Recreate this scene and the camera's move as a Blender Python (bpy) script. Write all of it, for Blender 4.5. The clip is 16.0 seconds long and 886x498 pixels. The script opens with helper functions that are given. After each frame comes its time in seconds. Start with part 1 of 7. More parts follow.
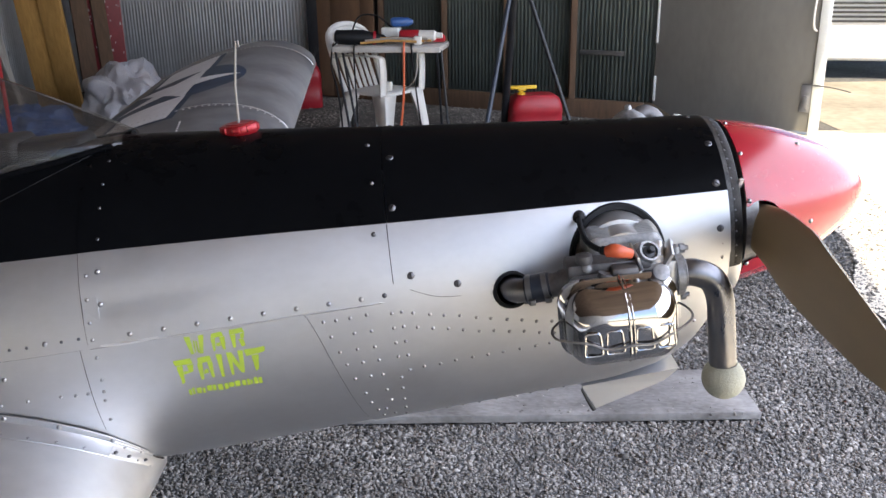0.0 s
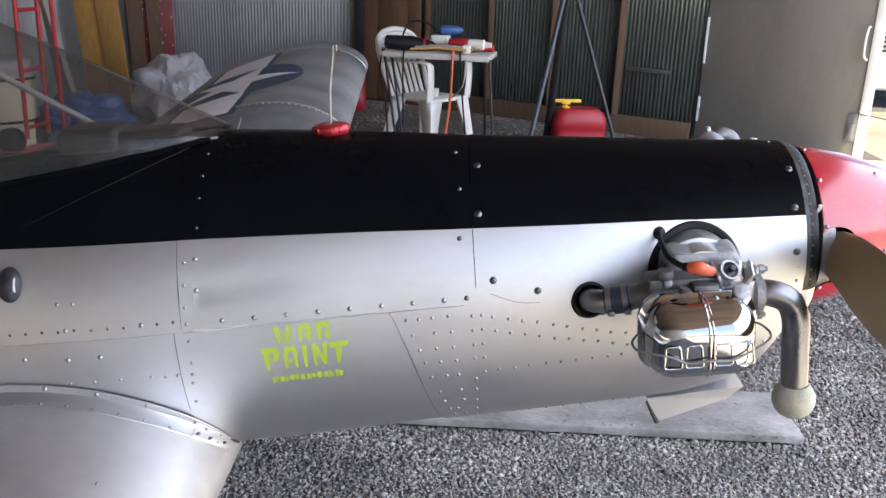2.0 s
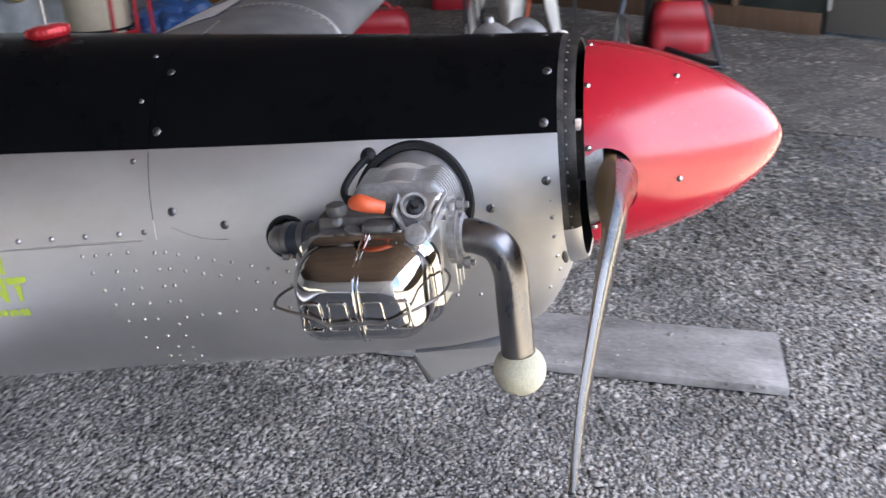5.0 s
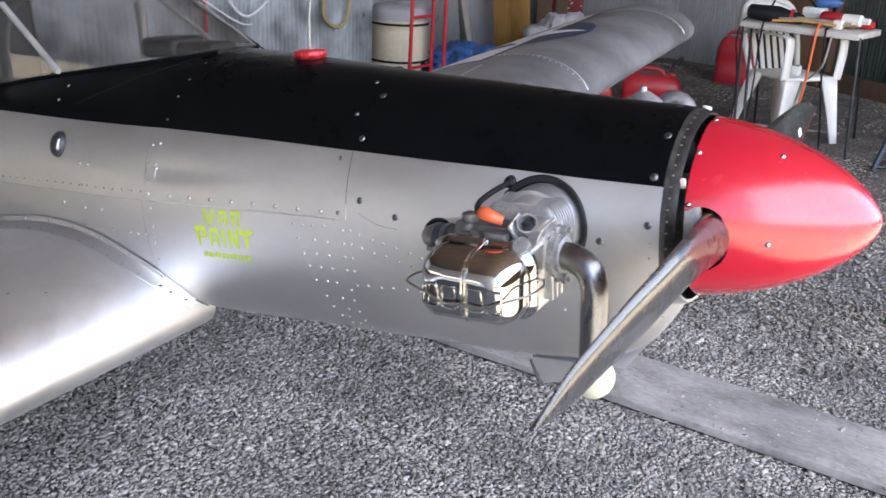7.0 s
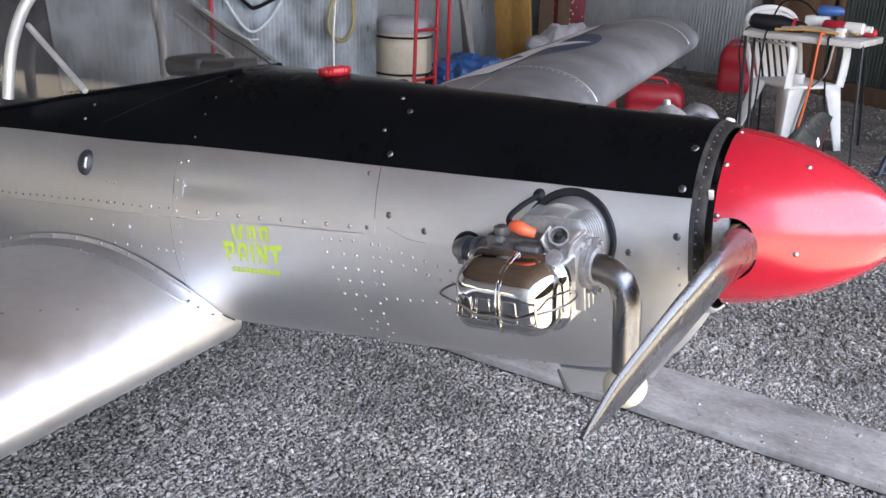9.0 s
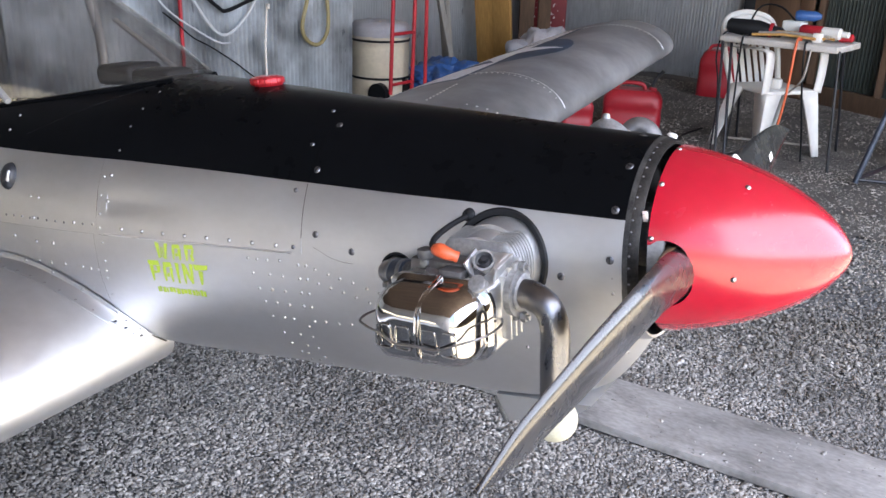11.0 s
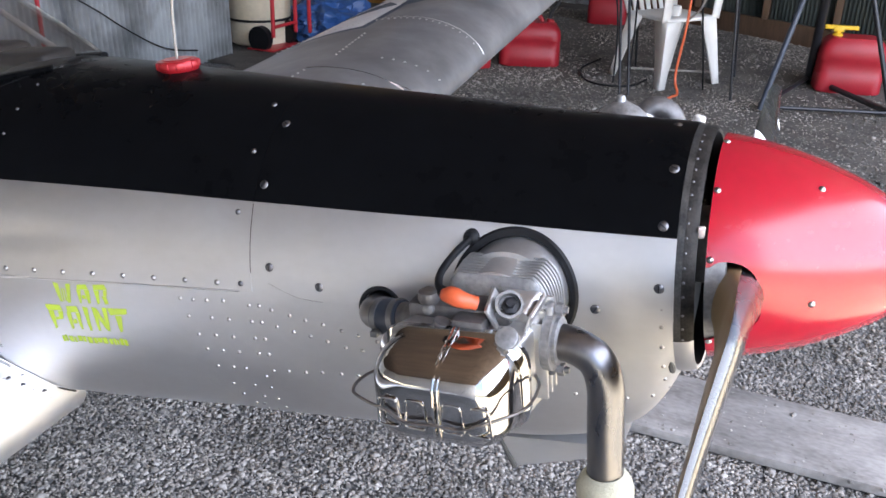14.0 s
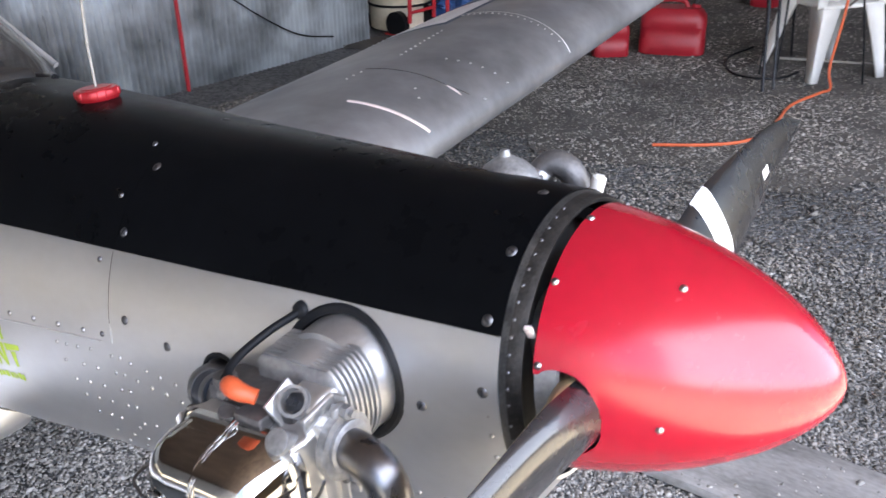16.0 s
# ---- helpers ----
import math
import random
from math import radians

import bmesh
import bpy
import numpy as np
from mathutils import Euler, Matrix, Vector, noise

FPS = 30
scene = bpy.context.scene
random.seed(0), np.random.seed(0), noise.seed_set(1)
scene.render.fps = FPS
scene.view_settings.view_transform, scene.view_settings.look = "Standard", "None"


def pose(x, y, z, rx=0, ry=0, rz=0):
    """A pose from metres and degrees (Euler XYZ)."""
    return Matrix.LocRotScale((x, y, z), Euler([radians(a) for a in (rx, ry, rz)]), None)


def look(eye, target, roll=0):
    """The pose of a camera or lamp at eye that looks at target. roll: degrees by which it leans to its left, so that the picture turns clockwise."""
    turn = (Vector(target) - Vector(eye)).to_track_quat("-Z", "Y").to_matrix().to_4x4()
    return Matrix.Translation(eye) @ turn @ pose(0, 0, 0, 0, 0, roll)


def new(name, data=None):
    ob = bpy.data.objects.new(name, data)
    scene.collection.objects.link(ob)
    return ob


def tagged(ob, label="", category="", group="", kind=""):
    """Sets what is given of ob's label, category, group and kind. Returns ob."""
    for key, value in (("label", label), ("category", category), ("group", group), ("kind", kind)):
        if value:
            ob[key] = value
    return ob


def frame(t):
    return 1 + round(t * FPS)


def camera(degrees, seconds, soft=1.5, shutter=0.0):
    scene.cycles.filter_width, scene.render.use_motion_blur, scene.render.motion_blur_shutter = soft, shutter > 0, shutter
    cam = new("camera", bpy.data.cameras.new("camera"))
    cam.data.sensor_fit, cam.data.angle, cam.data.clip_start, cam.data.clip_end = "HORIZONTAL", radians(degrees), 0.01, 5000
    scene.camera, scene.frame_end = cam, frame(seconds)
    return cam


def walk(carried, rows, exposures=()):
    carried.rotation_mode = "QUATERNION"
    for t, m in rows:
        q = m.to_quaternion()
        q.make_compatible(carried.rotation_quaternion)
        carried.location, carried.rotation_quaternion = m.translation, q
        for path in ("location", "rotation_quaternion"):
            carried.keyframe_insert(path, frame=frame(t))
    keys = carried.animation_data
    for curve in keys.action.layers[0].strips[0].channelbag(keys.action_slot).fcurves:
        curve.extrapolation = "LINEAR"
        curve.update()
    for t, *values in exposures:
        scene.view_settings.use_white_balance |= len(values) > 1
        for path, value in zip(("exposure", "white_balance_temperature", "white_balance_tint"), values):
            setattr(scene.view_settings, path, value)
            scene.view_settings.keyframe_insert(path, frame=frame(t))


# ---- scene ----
cam = camera(53.8, 16.0, 1.5, 0.4)
PATH = [
    (0, (0.099, 0.065, 1.24), (0.018, 1.96, 0.608), -0.8),
    (0.5, (0.082, 0.059, 1.239), (0.009, 1.961, 0.624), -0.4),
    (1, (0.054, 0.043, 1.242), (-0.06, 1.941, 0.621), 0.7),
    (1.5, (0.036, 0.025, 1.246), (-0.121, 1.923, 0.637), 1.5),
    (2, (0.015, 0.02, 1.249), (-0.121, 1.918, 0.632), 2.0),
    (2.5, (0.006, 0.005, 1.254), (-0.101, 1.903, 0.634), 1.7),
    (3, (0.054, 0.006, 1.238), (0.052, 1.889, 0.563), 2.2),
    (3.2, (0.101, 0.008, 1.236), (0.121, 1.885, 0.546), 2.1),
    (5.3, (0.68, 0.377, 1.203), (-0.053, 2.038, 0.364), -1.4),
    (5.5, (0.73, 0.37, 1.209), (-0.179, 1.95, 0.386), -0.3),
    (6, (0.792, 0.297, 1.225), (-0.325, 1.782, 0.486), 1.0),
    (6.5, (0.823, 0.205, 1.225), (-0.268, 1.689, 0.446), 2.2),
    (7, (0.857, 0.219, 1.244), (-0.206, 1.754, 0.526), 2.7),
    (7.5, (0.877, 0.244, 1.242), (-0.148, 1.808, 0.53), 1.5),
    (8, (0.859, 0.232, 1.242), (-0.162, 1.795, 0.525), 1.5),
    (8.5, (0.844, 0.208, 1.246), (-0.192, 1.757, 0.522), 1.8),
    (9, (0.831, 0.178, 1.253), (-0.238, 1.719, 0.558), 2.0),
    (9.5, (0.831, 0.181, 1.254), (-0.236, 1.733, 0.583), 2.6),
    (9.7, (0.834, 0.187, 1.253), (-0.213, 1.758, 0.591), 3.2),
    (11.8, (0.868, 0.369, 1.262), (-0.218, 1.895, 0.561), 0.7),
    (12, (0.865, 0.384, 1.256), (-0.239, 1.896, 0.554), 0.5),
    (12.5, (0.81, 0.407, 1.252), (-0.301, 1.896, 0.513), 0.2),
    (13, (0.695, 0.443, 1.269), (-0.361, 1.964, 0.512), 0.5),
    (13.5, (0.62, 0.453, 1.275), (-0.285, 2.056, 0.493), 1.1),
    (14, (0.598, 0.458, 1.273), (-0.191, 2.099, 0.446), 1.3),
    (14.5, (0.598, 0.469, 1.274), (-0.172, 2.107, 0.421), 1.7),
    (15, (0.63, 0.523, 1.271), (-0.133, 2.143, 0.379), 2.2),
    (15.5, (0.74, 0.649, 1.287), (-0.213, 2.172, 0.409), 1.4),
    (16, (0.82, 0.771, 1.315), (-0.3, 2.178, 0.439), -1.2),
]
walk(cam, [(t, look(eye, target, roll)) for t, eye, target, roll in PATH], [(0, 1.08, 6150, 12), (1.5, 1.29, 6150, 12), (2.5, 1.21, 6150, 12), (2.75, 0.75, 6150, 12), (3, 0.18, 6150, 12), (3.2, 0.0, 6150, 12), (5.2, 1.4, 6150, 12), (5.5, 1.52, 6150, 12), (9, 1.6, 6150, 12), (16, 1.6, 6150, 12)])

# ---- world, sun and large lights ----
world = bpy.data.worlds.new("sky")
scene.world = world
world.use_nodes = True
wn = world.node_tree
sky = wn.nodes.new("ShaderNodeTexSky")
sky.sky_type = "NISHITA"
sky.sun_disc = False
sky.sun_elevation = radians(60)
sky.sun_rotation = radians(172)
wn.links.new(sky.outputs[0], wn.nodes["Background"].inputs[0])
wn.nodes["Background"].inputs[1].default_value = 0.15

sun = new("sun", bpy.data.lights.new("sun", "SUN"))
sun.data.energy, sun.data.angle, sun.data.color = 5.0, radians(0.53), (1.0, 0.84, 0.55)
sun.matrix_world = look((0.14 * 30, -30, 52), (0, 0, 0))


def opening_light(name, at, aim, wide, high, watts, colour):
    """Daylight from the bright yard, coming in through an open side."""
    ob = new(name, bpy.data.lights.new(name, "AREA"))
    ob.data.shape, ob.data.size, ob.data.size_y, ob.data.energy, ob.data.color = "RECTANGLE", wide, high, watts, colour
    ob.matrix_world = look(at, aim)
    return ob


opening_light("side_opening_light", (3.4, 1.1, 3.05), (0.0, 1.3, 2.7), 9.0, 4.3, 228, (0.975, 0.965, 1.02))


# ---- materials ----
def material(name, base, rough=0.5, metal=0.0, noise_scale=0.0, amount=0.15, bump=0.0, bump_scale=200.0, stretch=(1, 1, 1),
             rough_var=0.0, second=None, coat=0.0, spec=0.5, island=0.0, rnd=0.0):
    """A node material: base colour varied at two scales, roughness varied by the coarse one, and a fine bump."""
    m = bpy.data.materials.new(name)
    m.use_nodes = True
    nt = m.node_tree
    n, l = nt.nodes, nt.links
    b = n["Principled BSDF"]
    b.inputs["Roughness"].default_value = rough
    b.inputs["Metallic"].default_value = metal
    b.inputs["Specular IOR Level"].default_value = spec
    b.inputs["Coat Weight"].default_value = coat
    b.inputs["Coat Roughness"].default_value = 0.08
    b.inputs["Base Color"].default_value = (*base, 1)
    co = n.new("ShaderNodeTexCoord")
    mp = n.new("ShaderNodeMapping")
    mp.inputs["Scale"].default_value = stretch
    l.new(co.outputs["Object"], mp.inputs[0])
    last = None
    if noise_scale:
        big = n.new("ShaderNodeTexNoise")
        big.inputs["Scale"].default_value, big.inputs["Detail"].default_value = noise_scale, 5
        l.new(mp.outputs[0], big.inputs["Vector"])
        fine = n.new("ShaderNodeTexNoise")
        fine.inputs["Scale"].default_value, fine.inputs["Detail"].default_value = noise_scale * 9, 4
        l.new(mp.outputs[0], fine.inputs["Vector"])
        add = n.new("ShaderNodeMath")
        add.operation = "MULTIPLY_ADD"
        add.inputs[1].default_value, add.inputs[2].default_value = 0.45, 0.0
        l.new(fine.outputs[0], add.inputs[0])
        both = n.new("ShaderNodeMath")
        both.operation = "MULTIPLY_ADD"
        both.inputs[1].default_value = 0.75
        l.new(big.outputs[0], both.inputs[0])
        l.new(add.outputs[0], both.inputs[2])
        ramp = n.new("ShaderNodeMapRange")
        ramp.inputs["From Min"].default_value, ramp.inputs["From Max"].default_value = 0.38, 0.82
        l.new(both.outputs[0], ramp.inputs["Value"])
        mix = n.new("ShaderNodeMix")
        mix.data_type = "RGBA"
        other = second or tuple(c * (1 - amount) for c in base)
        hi = base if second else tuple(min(1, c * (1 + amount)) for c in base)
        mix.inputs["A"].default_value, mix.inputs["B"].default_value = (*other, 1), (*hi, 1)
        l.new(ramp.outputs[0], mix.inputs["Factor"])
        last = mix.outputs["Result"]
        if rough_var:
            rr = n.new("ShaderNodeMapRange")
            rr.inputs["To Min"].default_value, rr.inputs["To Max"].default_value = max(0.02, rough - rough_var), rough + rough_var
            l.new(ramp.outputs[0], rr.inputs["Value"])
            l.new(rr.outputs[0], b.inputs["Roughness"])
    if island or rnd:
        src = n.new("ShaderNodeNewGeometry").outputs["Random Per Island"] if island else n.new("ShaderNodeObjectInfo").outputs["Random"]
        k = island or rnd
        mr = n.new("ShaderNodeMapRange")
        mr.inputs["To Min"].default_value, mr.inputs["To Max"].default_value = 1 - k, 1 + k
        l.new(src, mr.inputs["Value"])
        sc = n.new("ShaderNodeMix")
        sc.data_type, sc.blend_type = "RGBA", "MULTIPLY"
        sc.inputs["Factor"].default_value = 1
        if last:
            l.new(last, sc.inputs["A"])
        else:
            sc.inputs["A"].default_value = (*base, 1)
        l.new(mr.outputs[0], sc.inputs["B"])
        last = sc.outputs["Result"]
    if last:
        l.new(last, b.inputs["Base Color"])
    if bump:
        bn = n.new("ShaderNodeTexNoise")
        bn.inputs["Scale"].default_value, bn.inputs["Detail"].default_value = bump_scale, 4
        l.new(mp.outputs[0], bn.inputs["Vector"])
        bp = n.new("ShaderNodeBump")
        bp.inputs["Strength"].default_value, bp.inputs["Distance"].default_value = bump, 0.002
        l.new(bn.outputs[0], bp.inputs["Height"])
        l.new(bp.outputs[0], b.inputs["Normal"])
    return m


ALU = material("brushed_aluminium", (0.575, 0.58, 0.594), 0.48, 1.0, 7, 0.06, 0.12, 9, (1, 1, 1.6), 0.05)
ALU_WING = material("wing_aluminium", (0.72, 0.717, 0.72), 0.50, 1.0, 4, 0.10, 0.05, 30, (1, 1, 1), 0.06)
ALU_DULL = material("darker_aluminium", (0.31, 0.31, 0.322), 0.5, 0.6, 3, 0.22, 0.05, 60, (1, 1, 1), 0.08)
BLACK = material("black_paint", (0.003, 0.0033, 0.004), 0.3, 0.0, 5, 0.3, 0.03, 90, (1, 1, 1), 0.06, spec=0.045)
RED = material("red_gloss_paint", (0.37, 0.004, 0.020), 0.24, 0.0, 6, 0.12, 0.06, 16, (1, 1, 1), 0.05, coat=0.75)
RED.node_tree.nodes["Principled BSDF"].inputs["Coat Roughness"].default_value = 0.16
LIP_BLACK = material("rubbed_black_lip_paint", (0.040, 0.036, 0.033), 0.42, 0.1, 45, 0.0, 0.3, 220, (1, 1, 1), 0.08, second=(0.006, 0.006, 0.006), spec=0.16)
WORN_BLACK = material("worn_black_paint", (0.09, 0.088, 0.085), 0.42, 0.3, 40, 0.0, 0.2, 200, second=(0.008, 0.008, 0.009))
RED_CAP = material("red_anodised_cap", (0.32, 0.012, 0.018), 0.3, 0.3, 20, 0.15)
STEEL = material("bright_rivet_steel", (0.38, 0.38, 0.39), 0.32, 1.0, 60, 0.2)
SCREW = material("plated_screw", (0.15, 0.15, 0.16), 0.42, 1.0, 60, 0.3)
CHROME = material("chrome_plate", (0.52, 0.515, 0.51), 0.07, 1.0, 8, 0.06, 0.02, 25)
CAST = material("cast_aluminium", (0.42, 0.42, 0.42), 0.45, 0.6, 22, 0.0, 0.25, 260, (1, 1, 1), 0.08, second=(0.16, 0.16, 0.165))
CAST_PALE = material("clean_cast_aluminium", (0.62, 0.62, 0.62), 0.36, 0.85, 14, 0.12, 0.12, 200, (1, 1, 1), 0.06)
CAST_DIRTY = material("oily_cast_aluminium", (0.15, 0.145, 0.145), 0.5, 0.7, 18, 0.4, 0.3, 200, (1, 1, 1), 0.1)
PIPE = material("heat_tinted_exhaust_steel", (0.30, 0.28, 0.255), 0.34, 1.0, 9, 0.0, 0.06, 60, (1, 1, 0.4), 0.09, second=(0.15, 0.157, 0.18))
RUBBER = material("black_rubber", (0.008, 0.0085, 0.010), 0.5, 0, 30, 0.3, 0.1, 150, spec=0.22)
DARKBLUE = material("blue_black_hose", (0.02, 0.027, 0.04), 0.45, 0, 30, 0.3, 0.1, 150)
ORANGE = material("orange_silicone", (0.52, 0.09, 0.03), 0.42, 0, 30, 0.12, 0.05, 150)
WIRE = material("bail_wire_steel", (0.25, 0.24, 0.24), 0.35, 1.0, 40, 0.2)
BALL = material("yellowed_tennis_felt", (0.42, 0.41, 0.32), 0.9, 0, 40, 0.18, 0.5, 500)
PROP_FRONT = material("black_gloss_lacquer", (0.014, 0.014, 0.016), 0.27, 0, 8, 0.3, 0.03, 30, rough_var=0.08, coat=0.7)
PROP_BACK = material("tan_varnish", (0.30, 0.22, 0.12), 0.42, 0, 6, 0.12, 0.04, 60, (1, 0.15, 1), 0.06)
WHITE_DECAL = material("white_decal", (0.75, 0.75, 0.75), 0.5, 0, 20, 0.06)
GREEN = material("lime_stencil_paint", (0.42, 0.56, 0.02), 0.5, 0.1, 30, 0.0, 0.03, 100, second=(0.36, 0.47, 0.06))
BLUE_PAINT = material("faded_insignia_blue", (0.04, 0.07, 0.125), 0.5, 0.2, 9, 0.25)
WHITE_PAINT = material("faded_insignia_white", (0.80, 0.80, 0.83), 0.5, 0.0, 9, 0.1)
DARK = material("dark_cockpit_trim", (0.008, 0.008, 0.009), 0.6, 0, 10, 0.3, 0.1, 100)
INNER = material("dark_inside", (0.05, 0.05, 0.048), 0.8, 0, 10, 0.3)
LINING = material("pale_cockpit_lining", (0.42, 0.42, 0.43), 0.6, 0.2, 6, 0.25, 0.1, 40)
CHART = material("grey_canopy_frame", (0.5, 0.5, 0.5), 0.4, 0.6, 20, 0.12)


def glass(name, tint=(0.70, 0.685, 0.67), rough=0.02):
    m = bpy.data.materials.new(name)
    m.use_nodes = True
    n, l = m.node_tree.nodes, m.node_tree.links
    out = n["Material Output"]
    clear = n.new("ShaderNodeBsdfTransparent")
    clear.inputs[0].default_value = (*tint, 1)
    gloss = n.new("ShaderNodeBsdfGlossy")
    gloss.inputs["Roughness"].default_value = rough
    lw = n.new("ShaderNodeLayerWeight")
    pw = n.new("ShaderNodeMath")
    pw.operation = "POWER"
    pw.inputs[1].default_value = 3.2
    l.new(lw.outputs["Facing"], pw.inputs[0])
    fr = n.new("ShaderNodeMath")
    fr.operation = "MULTIPLY_ADD"
    fr.inputs[1].default_value, fr.inputs[2].default_value = 0.6, 0.04
    l.new(pw.outputs[0], fr.inputs[0])
    mix = n.new("ShaderNodeMixShader")
    l.new(fr.outputs[0], mix.inputs[0])
    l.new(clear.outputs[0], mix.inputs[1])
    l.new(gloss.outputs[0], mix.inputs[2])
    # A little pale diffuse paints the whitish reflection over the perspex.
    pale_reflection = n.new("ShaderNodeBsdfDiffuse")
    pale_reflection.inputs[0].default_value = (0.62, 0.59, 0.56, 1)
    worn = n.new("ShaderNodeMixShader")
    worn.inputs[0].default_value = 0.022
    l.new(mix.outputs[0], worn.inputs[1])
    l.new(pale_reflection.outputs[0], worn.inputs[2])
    l.new(worn.outputs[0], out.inputs["Surface"])
    return m


PERSPEX = glass("clear_perspex")

GRAVEL = material("crushed_stone", (0.345, 0.325, 0.30), 0.9, 0, 25, 0.3, 0.4, 200, island=0.45, spec=0.25)


def patchy(m, scale, lo, hi):
    """Lighter and darker patches over a material's base colour."""
    n, l = m.node_tree.nodes, m.node_tree.links
    base = n["Principled BSDF"].inputs["Base Color"]
    src = base.links[0].from_socket
    co = n.new("ShaderNodeTexCoord")
    noise_node = n.new("ShaderNodeTexNoise")
    noise_node.inputs["Scale"].default_value, noise_node.inputs["Detail"].default_value = scale, 4
    l.new(co.outputs["Object"], noise_node.inputs["Vector"])
    mr = n.new("ShaderNodeMapRange")
    mr.inputs["From Min"].default_value, mr.inputs["From Max"].default_value = 0.36, 0.6
    mr.inputs["To Min"].default_value, mr.inputs["To Max"].default_value = lo, hi
    l.new(noise_node.outputs[0], mr.inputs["Value"])
    mul = n.new("ShaderNodeMix")
    mul.data_type, mul.blend_type = "RGBA", "MULTIPLY"
    mul.inputs["Factor"].default_value = 1
    l.new(src, mul.inputs["A"])
    l.new(mr.outputs[0], mul.inputs["B"])
    l.new(mul.outputs["Result"], base)


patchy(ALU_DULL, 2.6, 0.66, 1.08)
patchy(GRAVEL, 2.3, 0.62, 1.1)
GRAVEL_DARK = material("darker_crushed_stone", (0.27, 0.25, 0.222), 0.9, 0, 25, 0.3, 0.4, 200, island=0.6, spec=0.2)
patchy(GRAVEL_DARK, 1.4, 0.5, 1.15)
TIN_PART = material("stained_galvanised_sheet", (0.74, 0.78, 0.82), 0.36, 0.35, 3, 0.2, 0.05, 40, (1, 1, 0.3), 0.1)
patchy(TIN_PART, 2.4, 0.32, 1.1)
WALL_TIN = material("galvanised_sheet", (0.66, 0.67, 0.685), 0.36, 0.35, 3, 0.2, 0.05, 40, (1, 1, 0.3), 0.1)
TIN_DARK = material("weathered_sheet", (0.205, 0.238, 0.222), 0.38, 0.6, 3, 0.3, 0.05, 40, (1, 1, 0.3), 0.1)
WOOD = material("yellow_pine_plank", (0.50, 0.29, 0.085), 0.65, 0, 9, 0.0, 0.2, 90, (6, 6, 0.6), second=(0.34, 0.18, 0.05), rnd=0.18)
WOOD_RAW = material("rough_brown_timber", (0.135, 0.078, 0.045), 0.8, 0, 9, 0.0, 0.25, 90, (5, 5, 0.7), second=(0.075, 0.045, 0.026))
PLYWOOD = material("stained_plywood", (0.2, 0.115, 0.065), 0.75, 0, 5, 0.0, 0.1, 60, (3, 3, 0.6), second=(0.13, 0.075, 0.045))
WOOD_GREY = material("grey_weathered_timber", (0.3, 0.28, 0.25), 0.8, 0, 9, 0.25, 0.25, 90, (5, 5, 0.7))
RED_OLD = material("chipped_red_board", (0.2, 0.022, 0.028), 0.5, 0, 5, 0.25, 0.1, 40)
CHIP = material("exposed_undercoat", (0.6, 0.52, 0.5), 0.7, 0, 20, 0.1)
DOOR = material("grey_green_door_paint", (0.15, 0.146, 0.132), 0.6, 0.1, 3, 0.15, 0.05, 40, (1, 1, 0.4), 0.08)
PLASTIC = material("white_garden_plastic", (0.72, 0.7, 0.66), 0.4, 0, 12, 0.06, 0.03, 90)
TABLE_WHITE = material("white_folding_table_plastic", (0.62, 0.60, 0.57), 0.55, 0, 15, 0.0, 0.1, 120, (0.4, 2, 1), second=(0.36, 0.33, 0.30))
TUBE_GREY = material("grey_steel_tube", (0.2, 0.2, 0.2), 0.4, 0.8, 20, 0.2)
TUBE_BLACK = material("black_steel_tube", (0.02, 0.021, 0.025), 0.4, 0.2, 20, 0.3)
TUBE_BLUE = material("slate_blue_steel_tube", (0.042, 0.052, 0.072), 0.45, 0.3, 20, 0.3)
RED_PLASTIC = material("red_fuel_can_plastic", (0.33, 0.012, 0.022), 0.45, 0, 10, 0.15, 0.05, 90)
YELLOW = material("yellow_plastic", (0.7, 0.45, 0.02), 0.45, 0, 10, 0.1)
RED_TUBE = material("red_hand_truck_paint", (0.45, 0.02, 0.03), 0.4, 0, 14, 0.2, 0.05, 60)
DRUM = material("cream_plastic_drum", (0.62, 0.55, 0.42), 0.5, 0, 4, 0.14, 0.05, 40)
TARP = material("blue_tarpaulin", (0.03, 0.09, 0.27), 0.45, 0, 12, 0.25, 0.3, 40)
SACK = material("grey_plastic_sack", (0.42, 0.41, 0.44), 0.45, 0, 12, 0.15, 0.3, 50)
HOSE = material("yellowed_hose", (0.32, 0.26, 0.12), 0.5, 0, 20, 0.2)
WHITE_CABLE = material("white_cable", (0.6, 0.61, 0.62), 0.5, 0, 20, 0.1)
ORANGE_CORD = material("orange_cord", (0.6, 0.12, 0.04), 0.5, 0, 20, 0.1)
BOARD = material("dirty_white_plank", (0.42, 0.40, 0.385), 0.8, 0, 8, 0.0, 0.7, 45, (0.7, 1.4, 1), second=(0.17, 0.16, 0.15))
patchy(BOARD, 3.2, 0.72, 1.08)
SOIL = material("dark_earth", (0.095, 0.086, 0.076), 0.9, 0, 5, 0.5, 0.8, 60)
CAR_WHITE = material("white_car_paint", (0.75, 0.75, 0.75), 0.25, 0, 3, 0.05, coat=0.4)
CAR_DARK = material("dark_bumper_plastic", (0.03, 0.03, 0.033), 0.5, 0, 8, 0.2)
PLATE = material("plate_white", (0.68, 0.7, 0.68), 0.45, 0, 8, 0.08)
YARD = material("sun_whitened_yard_dirt", (0.78, 0.71, 0.58), 0.9, 0, 3, 0.25, 0.5, 30)
SEAM_DARK = material("dark_seam", (0.05, 0.045, 0.042), 0.8, 0, 60, 0.4)
